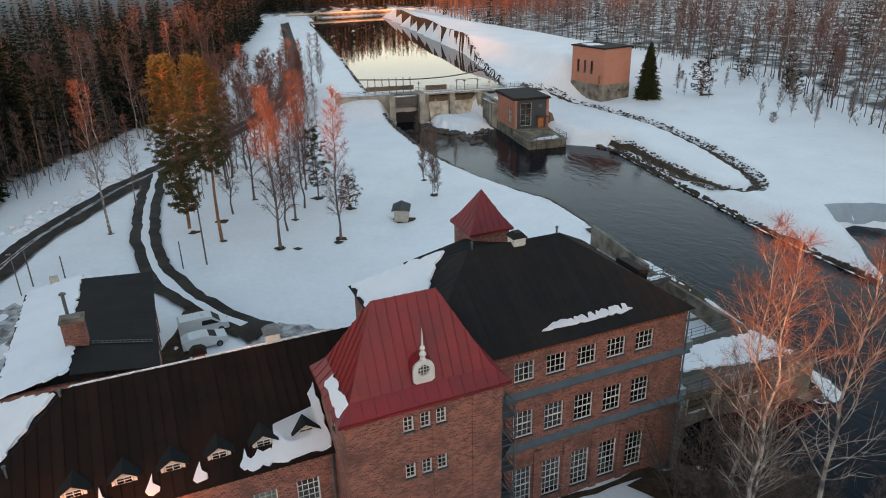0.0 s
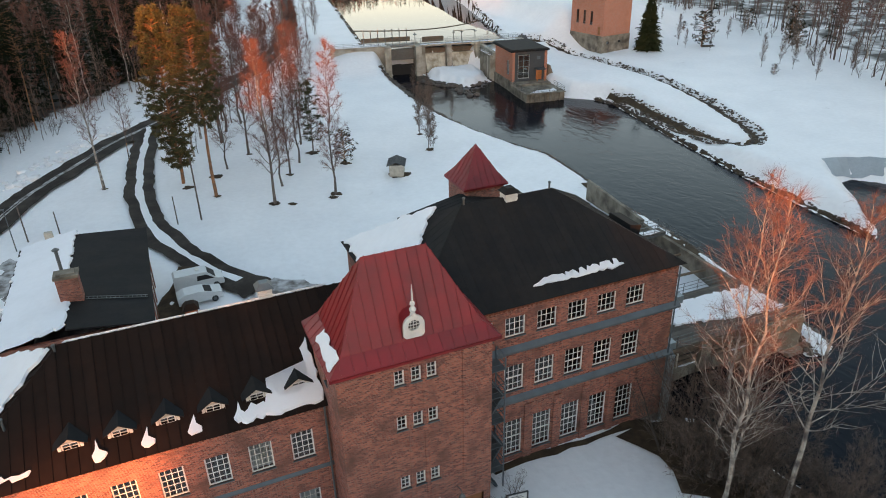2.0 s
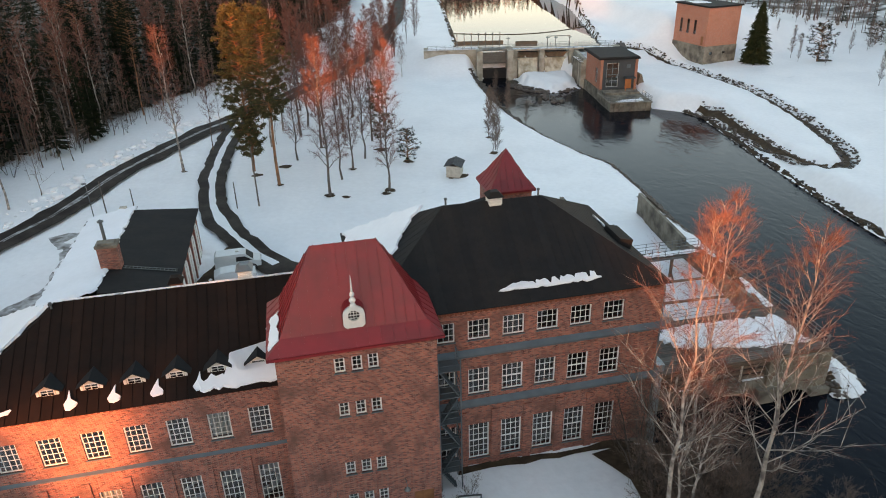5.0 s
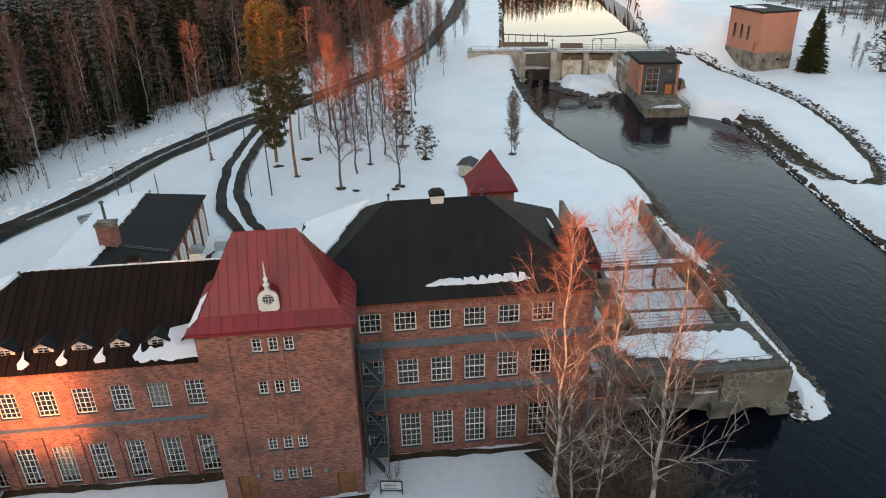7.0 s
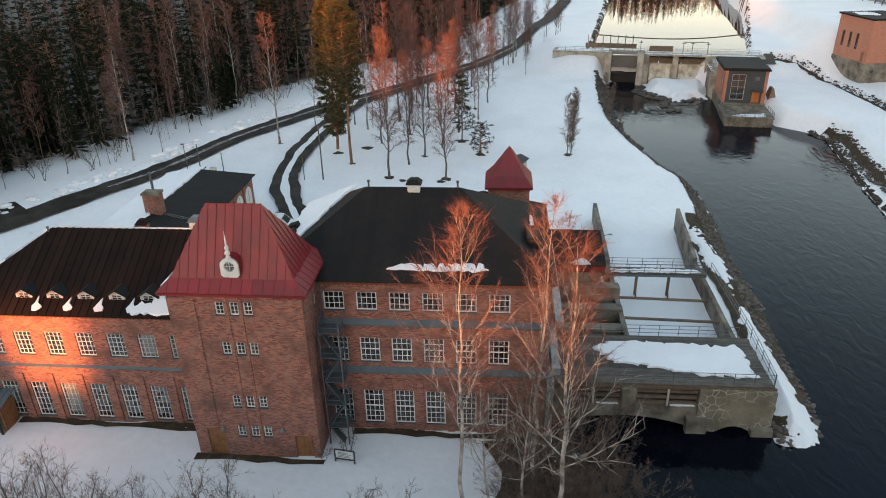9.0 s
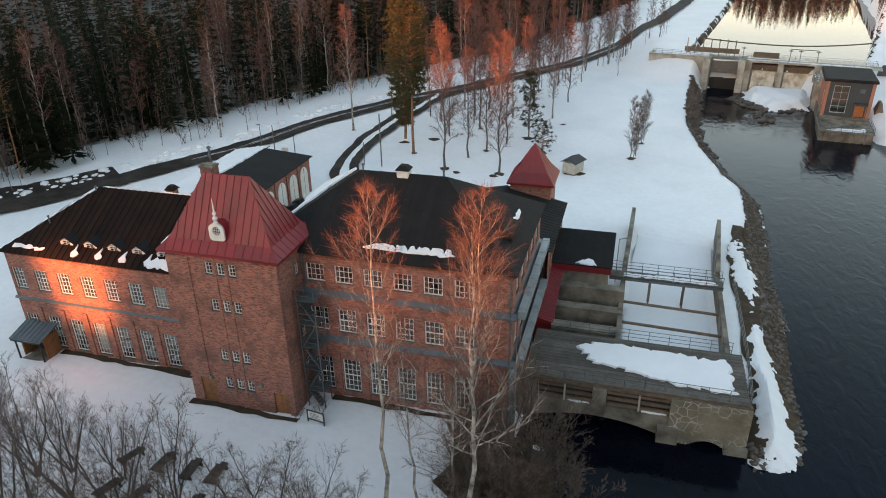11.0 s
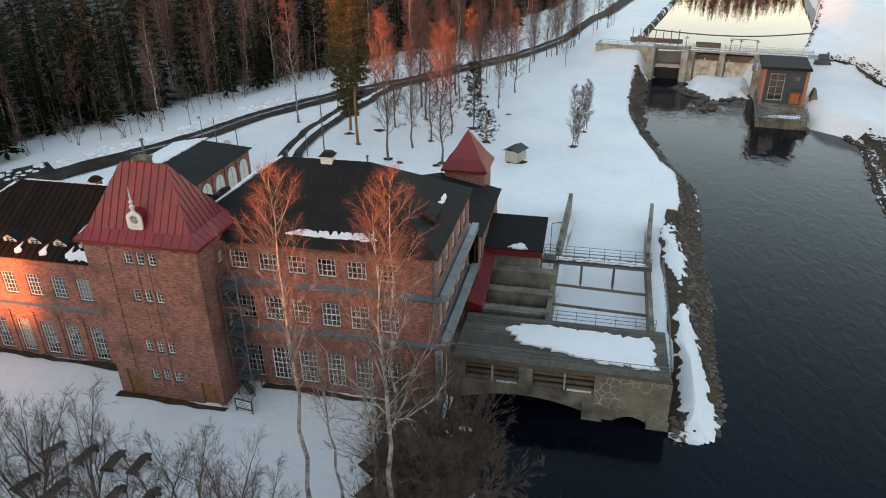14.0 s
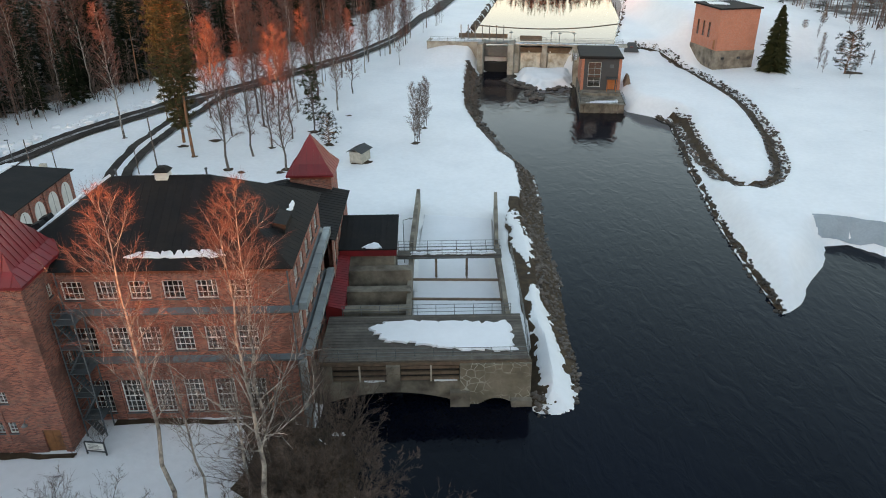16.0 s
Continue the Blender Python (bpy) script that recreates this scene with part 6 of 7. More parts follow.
def bare_tree(seed, H, r, limbs, subs, twigs, tw, start=0.32, spread=0.24, sides=6, lean=0.02, droop=0.35, rise=0.9):
    """The meshes of a leafless tree: its wood, and its fine twigs."""
    rng = random.Random(seed)
    wood, fine = Shape(), Shape()
    n = 9
    bend = Vector((rng.gauss(0, lean), rng.gauss(0, lean), 0))
    stem = [Vector((0, 0, H * k / n)) + bend * H * (k / n) ** 1.6 + Vector((rng.gauss(0, 0.006), rng.gauss(0, 0.006), 0)) * H * (k > 0) for k in range(n + 1)]
    tube(wood, stem, [r * (1.25 if k == 0 else 1) * (1 - 0.95 * k / n) for k in range(n + 1)], sides)

    def on_stem(f):
        k = min(int(f * n), n - 1)
        return stem[k].lerp(stem[k + 1], f * n - k)
    for b in range(limbs):
        f = start + (0.97 - start) * ((b + rng.random()) / limbs)
        az = b * 2.4 + rng.gauss(0, 0.4)
        rel = (f - start) / (1 - start)
        ln = H * spread * (1 - rel) ** 0.6 * (0.55 + 0.45 * min(1, rel * 4 + 0.4)) * rng.uniform(0.75, 1.15) + 0.5
        d = Vector((math.cos(az), math.sin(az), rise * rng.uniform(0.7, 1.3) + rel * 0.5)).normalized()
        p = on_stem(f)
        pts = [p]
        for k in range(4):
            d = (d + Vector((rng.gauss(0, 0.13), rng.gauss(0, 0.13), 0.10 if k < 2 else -0.06))).normalized()
            pts.append(pts[-1] + d * ln / 4)
        rr = max(r * (1 - f) * 0.5, 0.022)
        first, k = len(wood.v), min(int(f * n), n - 1)
        if sides == 3:
            tube(wood, pts[::2], [rr, rr * 0.6, rr * 0.2], 3)
        else:
            tube(wood, pts, [rr * (1 - 0.2 * k) for k in range(5)], 3)
        wood.f.append((first, first + 1, k * sides))
        for q in range(subs):
            g = 0.25 + 0.75 * (q + rng.random()) / subs
            k = min(int(g * 4), 3)
            sp = pts[k].lerp(pts[k + 1], g * 4 - k)
            sd = (d + Vector((rng.gauss(0, 0.6), rng.gauss(0, 0.6), rng.gauss(0.05, 0.35)))).normalized()
            sl = ln * rng.uniform(0.25, 0.5)
            tip = sp + sd * sl
            spike(fine, sp, sd, sl, tw * 1.6, rng)
            for _ in range(twigs):
                a = sp.lerp(tip, rng.uniform(0.15, 1.0))
                td = (sd * 0.8 + Vector((rng.gauss(0, 0.6), rng.gauss(0, 0.6), rng.gauss(-droop * 0.6, 0.5)))).normalized()
                spike(fine, a, td, rng.uniform(0.35, 1.0) * (0.5 + H / 40), tw, rng)
    return wood, fine


def wander(rng, p, d, length, steps, shake, lift):
    """The points of a crooked limb that starts at p towards d and bends up (or down) by lift."""
    pts = [p]
    for _ in range(steps):
        d = (d + Vector((rng.gauss(0, shake), rng.gauss(0, shake), rng.gauss(lift, shake)))).normalized()
        pts.append(pts[-1] + d * (length / steps))
    return pts, d


def along(pts, f):
    n = len(pts) - 1
    k = min(int(f * n), n - 1)
    return pts[k].lerp(pts[k + 1], f * n - k), (pts[k + 1] - pts[k]).normalized()


def branched_tree(seed, H, stems, r, limbs, subs, twigs, tw, start, reach, open_angle, droop, steep=0.55, lean=0.03, first_reach=1.0):
    """A leafless tree grown in four orders: stems, limbs, branches, and fine twigs. stems: how many rise from the root."""
    rng = random.Random(seed)
    wood, fine = Shape(), Shape()
    for q in range(stems):
        az = 6.283 * (q + 0.4 * rng.random()) / stems
        tilt = lean if stems == 1 else rng.uniform(0.18, 0.5)
        tall = H * (1.0 if q == 0 else rng.uniform(0.7, 1.0))
        root = Vector((math.cos(az), math.sin(az), 0)) * (0.0 if stems == 1 else r * 1.2)
        stem, _ = wander(rng, root, Vector((math.cos(az) * tilt, math.sin(az) * tilt, 1)).normalized(), tall, 10, 0.03 if stems == 1 else 0.09, 0.02)
        sides = 7 if stems == 1 else 5
        if stems == 1:
            stem = [Vector((rng.gauss(0, 0.004) * H * (k > 0) + lean * H * (k / 10) ** 1.6 * math.cos(az), rng.gauss(0, 0.004) * H * (k > 0) + lean * H * (k / 10) ** 1.6 * math.sin(az), H * k / 10)) for k in range(11)]
        tube(wood, stem, [r * (1.3 if k == 0 else 1.0) * (1 - 0.93 * k / 10) for k in range(11)], sides)
        for b in range(limbs):
            f = start + (0.985 - start) * (b + rng.random()) / limbs
            rel = (f - start) / (1 - start)
            p, sd = along(stem, f)
            a2 = b * 2.4 + rng.gauss(0, 0.5)
            out = open_angle * rng.uniform(0.75, 1.25) * (1 - 0.45 * rel)
            d = (sd * math.cos(out) + Vector((math.cos(a2), math.sin(a2), 0.05)) * math.sin(out)).normalized()
            ln = tall * reach * (1 - rel) ** steep * (first_reach + (1 - first_reach) * min(1, rel * 3)) * rng.uniform(0.7, 1.15) + 0.35
            limb, _ = wander(rng, p, d, ln, 5, 0.11, 0.07)
            rr = max(r * (1 - f) * 0.42, 0.014)
            tube(wood, limb, [rr * (1 - 0.17 * k) for k in range(6)], 3)
            for c in range(max(2, round(subs * (0.5 + 0.5 * ln / (tall * reach))))):
                g = 0.2 + 0.8 * (c + rng.random()) / subs if c < subs else rng.uniform(0.3, 1)
                bp, bd = along(limb, min(g, 1.0))
                d2 = (bd + Vector((rng.gauss(0, 0.5), rng.gauss(0, 0.5), rng.gauss(0.12, 0.3)))).normalized()
                bl = ln * rng.uniform(0.22, 0.45) + 0.2
                br, _ = wander(rng, bp, d2, bl, 2, 0.16, 0.03)
                tube(wood, br, [rr * 0.45, rr * 0.3, rr * 0.12], 3)
                for _ in range(max(2, round(twigs * (1.0 if stems > 1 else 0.25 + 0.95 * min(1, rel * 2.2))))):
                    tp, td = along(br, rng.uniform(0.15, 1.0))
                    d3 = (td * 0.9 + Vector((rng.gauss(0, 0.5), rng.gauss(0, 0.5), rng.gauss(-droop, 0.35)))).normalized()
                    spike(fine, tp, d3, rng.uniform(0.3, 0.9) * (0.45 + H / 36), tw, rng)
    return wood, fine


def conifer(seed, H, r, layers, per, spread, start=0.04, spray=4, w=0.14):
    rng = random.Random(seed)
    wood, fine = Shape(), Shape()
    tube(wood, [Vector((0, 0, H * k / 5)) for k in range(6)], [r * (1 - 0.97 * k / 5) for k in range(6)], 4)
    for b in range(layers):
        f = start + (1 - start) * (b / layers) ** 0.9
        reach = H * spread * (1 - f) ** 0.85 + 0.15
        for q in range(per):
            az = rng.uniform(0, 6.283)
            ln = reach * rng.uniform(0.65, 1.1)
            p = Vector((0, 0, H * f + rng.uniform(-0.2, 0.2)))
            d = Vector((math.cos(az), math.sin(az), rng.uniform(-0.45, -0.05)))
            side = Vector((-math.sin(az), math.cos(az), 0))
            tip = p + d * ln + Vector((0, 0, ln * 0.12))
            mid = p.lerp(tip, 0.55) + Vector((0, 0, ln * 0.03))
            i = len(fine.v)
            wd = max(ln * 0.16, w)
            fine.v.extend(tuple(c) for c in (p, mid - side * wd + Vector((0, 0, -wd * 0.5)), tip, mid + side * wd + Vector((0, 0, -wd * 0.5)), mid + Vector((0, 0, wd * 0.3))))
            fine.f.extend(((i, i + 1, i + 4), (i + 1, i + 2, i + 4), (i + 2, i + 3, i + 4), (i + 3, i, i + 4)))
            for _ in range(spray):
                a = p.lerp(tip, rng.uniform(0.3, 1.0))
                td = (d * 0.7 + side * rng.gauss(0, 0.8) + Vector((0, 0, rng.gauss(-0.25, 0.3)))).normalized()
                spike(fine, a, td, ln * 0.3 + 0.15, w * 0.6, rng)
    return wood, fine


def pine_tree(seed, H, r, start=0.45, clumps=70, needles=36, spread=0.16, size=0.9):
    rng = random.Random(seed)
    wood, fine = Shape(), Shape()
    stem = [Vector((rng.gauss(0, 0.08) * (k > 0), rng.gauss(0, 0.08) * (k > 0), H * k / 7)) for k in range(8)]
    tube(wood, stem, [r * (1 - 0.9 * k / 7) for k in range(8)], 7)
    for c in range(clumps):
        f = start + (0.99 - start) * (c + rng.random()) / clumps
        k = min(int(f * 7), 6)
        p = stem[k].lerp(stem[k + 1], f * 7 - k)
        az, rel = c * 2.4 + rng.gauss(0, 0.5), (f - start) / (1 - start)
        ln = H * spread * math.sin(0.5 + 2.4 * rel) * rng.uniform(0.5, 1.15) + 0.4
        e = p + Vector((math.cos(az) * ln, math.sin(az) * ln, ln * rng.uniform(0.05, 0.5)))
        first = len(wood.v)
        tube(wood, [p, p.lerp(e, 0.55) + Vector((0, 0, 0.15)), e], [0.07, 0.045, 0.02], 3)
        wood.f.append((first, first + 1, k * 7))
        for g in (0.6, 0.85, 1.0):
            o = p.lerp(e, g) + Vector((rng.gauss(0, 0.25), rng.gauss(0, 0.25), rng.gauss(0, 0.15)))
            for _ in range(needles // 3):
                d = Vector((rng.gauss(0, 1), rng.gauss(0, 1), rng.gauss(0.25, 0.7))).normalized()
                spike(fine, o + d * rng.uniform(0, 0.25) * size, d, rng.uniform(0.35, 0.75) * size, 0.075 * size, rng)
    return wood, fine


def tree_thing(name, label, shapes, bark, leaf, x, y, turn=0.0, size=1.0, group="", sink=0.1, category="tree"):
    wood, fine = shapes
    ob = thing(name, label, category, pose(x, y, float(height(x, y)) - sink, 0, 0, turn), group)
    ob.scale = (size, size, size)
    part("trunk", wood, bark, ob)
    part("crown", fine, leaf, ob)
    return ob


def plant(ob, x, y, turn, size, lean=(0, 0)):
    ob2 = copy_thing(ob, pose(x, y, float(height(x, y)) - 0.1, lean[0], lean[1], turn))
    ob2.scale = (size, size, size)
    return ob2


RNG = random.Random(11)
# tall birches close in front of the hall
near_a = tree_thing("birch", "tall leafless birch with white trunk and reddish twigs", branched_tree(1, 23.6, 1, 0.17, 32, 9, 18, 0.0075, 0.41, 0.215, 0.78, 0.12, 0.48, 0.01, 0.85), BIRCH_BARK, TWIG, 26.6, 20.6, 20, 1.0, "birches by the hall")
near_b = tree_thing("birch", "tall leafless birch with long low limbs and reddish twigs", branched_tree(2, 22.4, 1, 0.19, 32, 9, 18, 0.0075, 0.33, 0.25, 0.80, 0.1, 0.5, 0.015, 0.95), BIRCH_BARK, TWIG, 32.3, 20.6, 120, 1.0, "birches by the hall")
plant(near_a, 31.0, 25.7, 140, 0.93, (1, -1))
plant(near_a, 28.4, 21.8, 200, 0.66, (2, 3))
plant(near_b, 30.2, 23.6, 250, 0.6, (-2, 2))

# birches and conifers of the yard
yard_a = tree_thing("birch", "leafless birch on the snowy yard with reddish crown", bare_tree(5, 21.5, 0.19, 46, 8, 14, 0.014, 0.17, 0.17, 6, 0.012, 0.2, 1.2), GREY_BARK, TWIG, 12.4, 85.8, 0, 1.0, "birches of the yard")
yard_b = tree_thing("birch", "slender leafless birch on the snowy yard", bare_tree(6, 20.5, 0.16, 44, 8, 13, 0.014, 0.14, 0.14, 6, 0.012, 0.25, 1.3), GREY_BARK, TWIG, 20.7, 86.2, 50, 1.0, "birches of the yard")
yard_c = tree_thing("birch", "white-stemmed leafless birch at the edge of the woods", bare_tree(7, 21, 0.18, 34, 7, 13, 0.015, 0.28, 0.17, 6, 0.012, 0.15, 1.2), BIRCH_BARK, TWIG, -8.4, 100.3, 80, 1.0, "birches of the yard")
for k, (x, y, z) in enumerate(((12.6, 109, 0.95), (16.6, 96.2, 0.9), (17, 117.6, 1.0), (9.5, 118, 1.05), (21.3, 110, 0.95), (26.8, 151, 0.8), (22, 146, 0.85), (29.2, 168, 0.75), (34.5, 158, 0.45), (14.2, 128, 1.05), (31, 176, 0.7), (4.5, 112, 0.9), (19.5, 126, 1.0), (8.5, 103, 0.85), (36.5, 181, 0.7), (14.6, 92, 0.8), (19, 101, 0.9), (24.5, 118, 0.85), (11, 124, 1.0), (26, 131, 0.8), (6.5, 122, 1.0), (17.5, 137, 0.95), (23.5, 126, 0.5))):
    plant((yard_a, yard_b, yard_c)[k % 3], x, y, 67 * k, z)
clump = tree_thing("birch", "thin young birch clump on the river bank", bare_tree(9, 9.5, 0.07, 30, 7, 12, 0.012, 0.12, 0.15, 5, 0.02, 0.0, 1.8), GREY_BARK, GREY_TWIG, 39.4, 98.4, 0, 1.0, "young birches of the bank")
for x, y, z in ((40.2, 99.6, 0.95), (40.9, 106, 0.9), (41.3, 107.5, 0.8), (39.9, 97.6, 0.6), (49, 121, 0.6), (50.4, 126, 0.7), (50, 113, 0.5), (49.4, 131, 0.7)):
    plant(clump, x, y, x * 40, z)
pine = tree_thing("pine", "tall pine with orange trunk and yellow-green crown", pine_tree(3, 24.5, 0.24, 0.40, 170, 110, 0.11, 0.75), PINE_BARK, PINE, 5.6, 91.5, 0, 1.0, "pines of the yard")
tree_thing("pine", "tall dark green pine with branches nearly to the ground", pine_tree(13, 24.0, 0.25, 0.10, 230, 110, 0.11, 0.8), PINE_BARK, PINE, 1.9, 98.5, 140, 1.0, "pines of the yard")
small_pine = tree_thing("pine", "small bushy green pine on the snowy yard", pine_tree(4, 5.2, 0.09, 0.08, 40, 42, 0.28, 0.55), PINE_BARK, SPRUCE, 25.4, 98.3, 0, 1.0, "small pines")
for x, y, z in ((133, 141, 1.7), (147, 124, 1.2), (151, 130, 1.1), (157, 150, 1.1), (163, 140, 1.3)):
    plant(small_pine, x, y, x * 11, z)
tree_thing("spruce", "broad dark green spruce beside the brick house", conifer(5, 13.5, 0.2, 58, 16, 0.25, 0.03, 6, 0.2), GREY_BARK, GARDEN_SPRUCE, 118.3, 144.3, 0, 1.05, "spruces")
tree_thing("pine", "half-grown dark pine with layered open branches", pine_tree(17, 11.5, 0.13, 0.16, 60, 60, 0.17, 0.62), GREY_BARK, GARDEN_SPRUCE, 22.1, 104.8, 30, 1.0, "pines of the yard")

# shrubs and alders on the bank and in front of the factory
alder = tree_thing("alder", "bare grey-brown alder bush in the snow", branched_tree(14, 6.5, 3, 0.06, 9, 5, 9, 0.012, 0.2, 0.34, 0.7, -0.05), ALDER_BARK, GREY_TWIG, 15.5, 16.0, 0, 1.0, "bare bushes")
open_alder = tree_thing("alder", "bare spreading alder with several crooked stems in the snow", branched_tree(21, 9.6, 4, 0.095, 12, 6, 9, 0.009, 0.2, 0.36, 0.75, 0.0), ALDER_BARK, GREY_TWIG, 8.6, 17.2, 0, 1.0, "bare bushes")
slim_alder = tree_thing("alder", "slim bare alder with upright branches in the snow", branched_tree(33, 10.0, 2, 0.10, 17, 7, 9, 0.009, 0.18, 0.32, 0.7, 0.0), ALDER_BARK, GREY_TWIG, 19.6, 17.6, 0, 0.9, "bare bushes")
for k, (x, y, z) in enumerate(((4.2, 17.4, 1.0), (13.6, 16.6, 1.0), (0.2, 18.6, 0.95), (-3.6, 17.0, 0.9), (23.4, 16.4, 0.85), (16.6, 14.4, 0.9), (10.8, 14.0, 1.1), (6.4, 14.2, 1.1), (1.8, 14.4, 1.0), (-6.0, 20.6, 0.7), (20.4, 13.6, 0.95), (25.4, 14.0, 0.8), (12.0, 18.4, 0.8), (17.0, 18.8, 0.85), (2.4, 19.6, 0.85), (-1.6, 14.8, 1.1), (22.0, 18.8, 0.7), (8.8, 12.0, 1.1), (14.2, 12.2, 1.1), (-5.4, 15.6, 1.0), (6.6, 20.0, 0.7), (25.0, 18.0, 0.6), (17.6, 29.6, 0.28), (15.9, 29.0, 0.22))):
    plant((open_alder, slim_alder)[k % 2], x, y, 71 * k, z)
for k in range(24):
    x, y = RNG.uniform(-8, 27), RNG.uniform(2, 13)
    plant((open_alder, slim_alder, alder)[k % 3], x, y, RNG.uniform(0, 360), RNG.uniform(0.75, 1.15), (RNG.uniform(-7, 7), RNG.uniform(-7, 7)))
# tangled brush on the brown bank below the hall
brush = tree_thing("brush", "tangled bare brush on the brown river bank", branched_tree(44, 4.8, 5, 0.05, 8, 5, 8, 0.012, 0.12, 0.45, 0.9, -0.05), ALDER_BARK, GREY_TWIG, 34.0, 24.0, 0, 1.0, "brush of the bank", 0.1, "bush")
for k in range(46):
    y = RNG.uniform(15.0, 30.0)
    x = RNG.uniform(30.0, 38.0) + 0.2 * (24 - y)
    plant((brush, brush, alder, open_alder)[k % 4], x, y, RNG.uniform(0, 360), RNG.uniform(0.6, 1.0), (RNG.uniform(-20, 20), RNG.uniform(-8, 24)))

# saplings on the far slope
for k in range(26):
    y = RNG.uniform(100, 190)
    x = RNG.uniform(124 + max(0, y - 120) * 0.2, 144 + max(0, y - 110) * 0.2)
    if k % 6:
        plant(clump, x, y, 37 * k, RNG.uniform(0.3, 0.85))
    else:
        plant(small_pine, x, y, 53 * k, RNG.uniform(0.3, 0.6))

# the woods
w_birch = tree_thing("birch", "leafless birch of the woods", bare_tree(21, 20, 0.15, 26, 6, 9, 0.022, 0.34, 0.15, 5, 0.012, 0.15, 1.3), BIRCH_BARK, TWIG, -30, 92, 0, 1.0, "trees of the woods")
w_thin = tree_thing("bare_tree", "thin grey leafless tree of the woods", bare_tree(22, 16, 0.10, 24, 5, 8, 0.020, 0.3, 0.13, 4, 0.02, 0.15, 1.3), FAR_BARK, TWIG, -33, 96, 0, 1.0, "trees of the woods")
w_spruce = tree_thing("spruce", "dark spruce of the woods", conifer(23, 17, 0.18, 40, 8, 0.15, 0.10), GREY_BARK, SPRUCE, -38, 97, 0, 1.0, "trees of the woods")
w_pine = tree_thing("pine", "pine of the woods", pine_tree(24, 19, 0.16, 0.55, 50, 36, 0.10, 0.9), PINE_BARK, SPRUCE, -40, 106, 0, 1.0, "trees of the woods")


def west_edge(y):
    return float(np.interp(y, [0, 66, 90, 115, 139, 178, 230, 400], [-49, -48, -35, -26, -16, 11, 29, 70]))


def east_edge(y):
    return float(np.interp(y, [0, 70, 84, 100, 122, 140, 168, 200, 260, 400], [118, 118, 127, 138, 146, 157, 160, 152, 134, 166]))


for k in range(300):
    if k < 205:
        y = RNG.uniform(58, 215)
        x = west_edge(y) - 1 - 30 * RNG.random() ** 1.4
        kind = RNG.choice((w_birch, w_birch, w_birch, w_thin, w_thin, w_spruce, w_spruce, w_pine, w_pine) if y > 108 else (w_birch, w_thin, w_spruce, w_spruce, w_spruce, w_spruce, w_pine))
    else:
        y = RNG.uniform(85, 330)
        x = east_edge(y) + 2 + 30 * RNG.random() ** 1.2
        kind = RNG.choice((w_birch, w_thin, w_thin, w_thin) if y > 150 else (w_thin, w_thin, w_birch, w_thin))
    plant(kind, x, y, RNG.uniform(0, 360), RNG.uniform(0.72, 1.2), (RNG.gauss(0, 1.5), RNG.gauss(0, 1.5)))


# undergrowth at the edge of the woods, and the birch strip along the road
young = tree_thing("sapling", "thin young leafless tree at the edge of the woods", branched_tree(51, 10.5, 1, 0.055, 18, 4, 6, 0.013, 0.15, 0.16, 0.6, 0.0), FAR_BARK, GREY_TWIG, -27, 96, 0, 1.0, "young trees of the woods")
for k in range(120):
    y = RNG.uniform(60, 205)
    plant(young, west_edge(y) + 2.5 - 11 * RNG.random(), y, RNG.uniform(0, 360), RNG.uniform(0.45, 1.25), (RNG.gauss(0, 3), RNG.gauss(0, 3)))
for k in range(46):
    y = 108 + 92 * RNG.random()
    road = float(np.interp(y, [q[1] for q in MAIN_ROAD], [q[0] for q in MAIN_ROAD]))
    x = road + 4.5 + (13 if y < 150 else 6) * RNG.random()
    plant(RNG.choice((yard_b, yard_c, w_thin, young, young)), x, y, RNG.uniform(0, 360), RNG.uniform(0.6, 1.0), (RNG.gauss(0, 1.5), RNG.gauss(0, 1.5)))


def three(faces):
    """Faces as triangles."""
    return np.array([(f[0], f[k], f[k + 1]) for f in faces for k in range(1, len(f) - 1)], np.int32)


def joined(name, pieces, mat):
    """One mesh of many (corners, triangles)."""
    offs = np.cumsum([0] + [len(v) for v, _ in pieces])[:-1]
    v = np.concatenate([p[0] for p in pieces]).astype(np.float32)
    f = np.concatenate([p[1] + o for p, o in zip(pieces, offs)]).astype(np.int32)
    me = bpy.data.meshes.new(name)
    me.vertices.add(len(v))
    me.vertices.foreach_set("co", v.ravel())
    me.loops.add(f.size)
    me.loops.foreach_set("vertex_index", f.ravel())
    me.polygons.add(len(f))
    me.polygons.foreach_set("loop_start", np.arange(0, f.size, 3, dtype=np.int32))
    me.update(calc_edges=True)
    me.materials.append(mat)
    return me


for k in range(60):
    y = RNG.uniform(60, 190) if k < 42 else RNG.uniform(80, 150)
    x = west_edge(y) + RNG.uniform(-6, 3.5) if k < 42 else east_edge(y) + RNG.uniform(-5, 4)
    plant(alder, x, y, RNG.uniform(0, 360), RNG.uniform(0.35, 0.8))


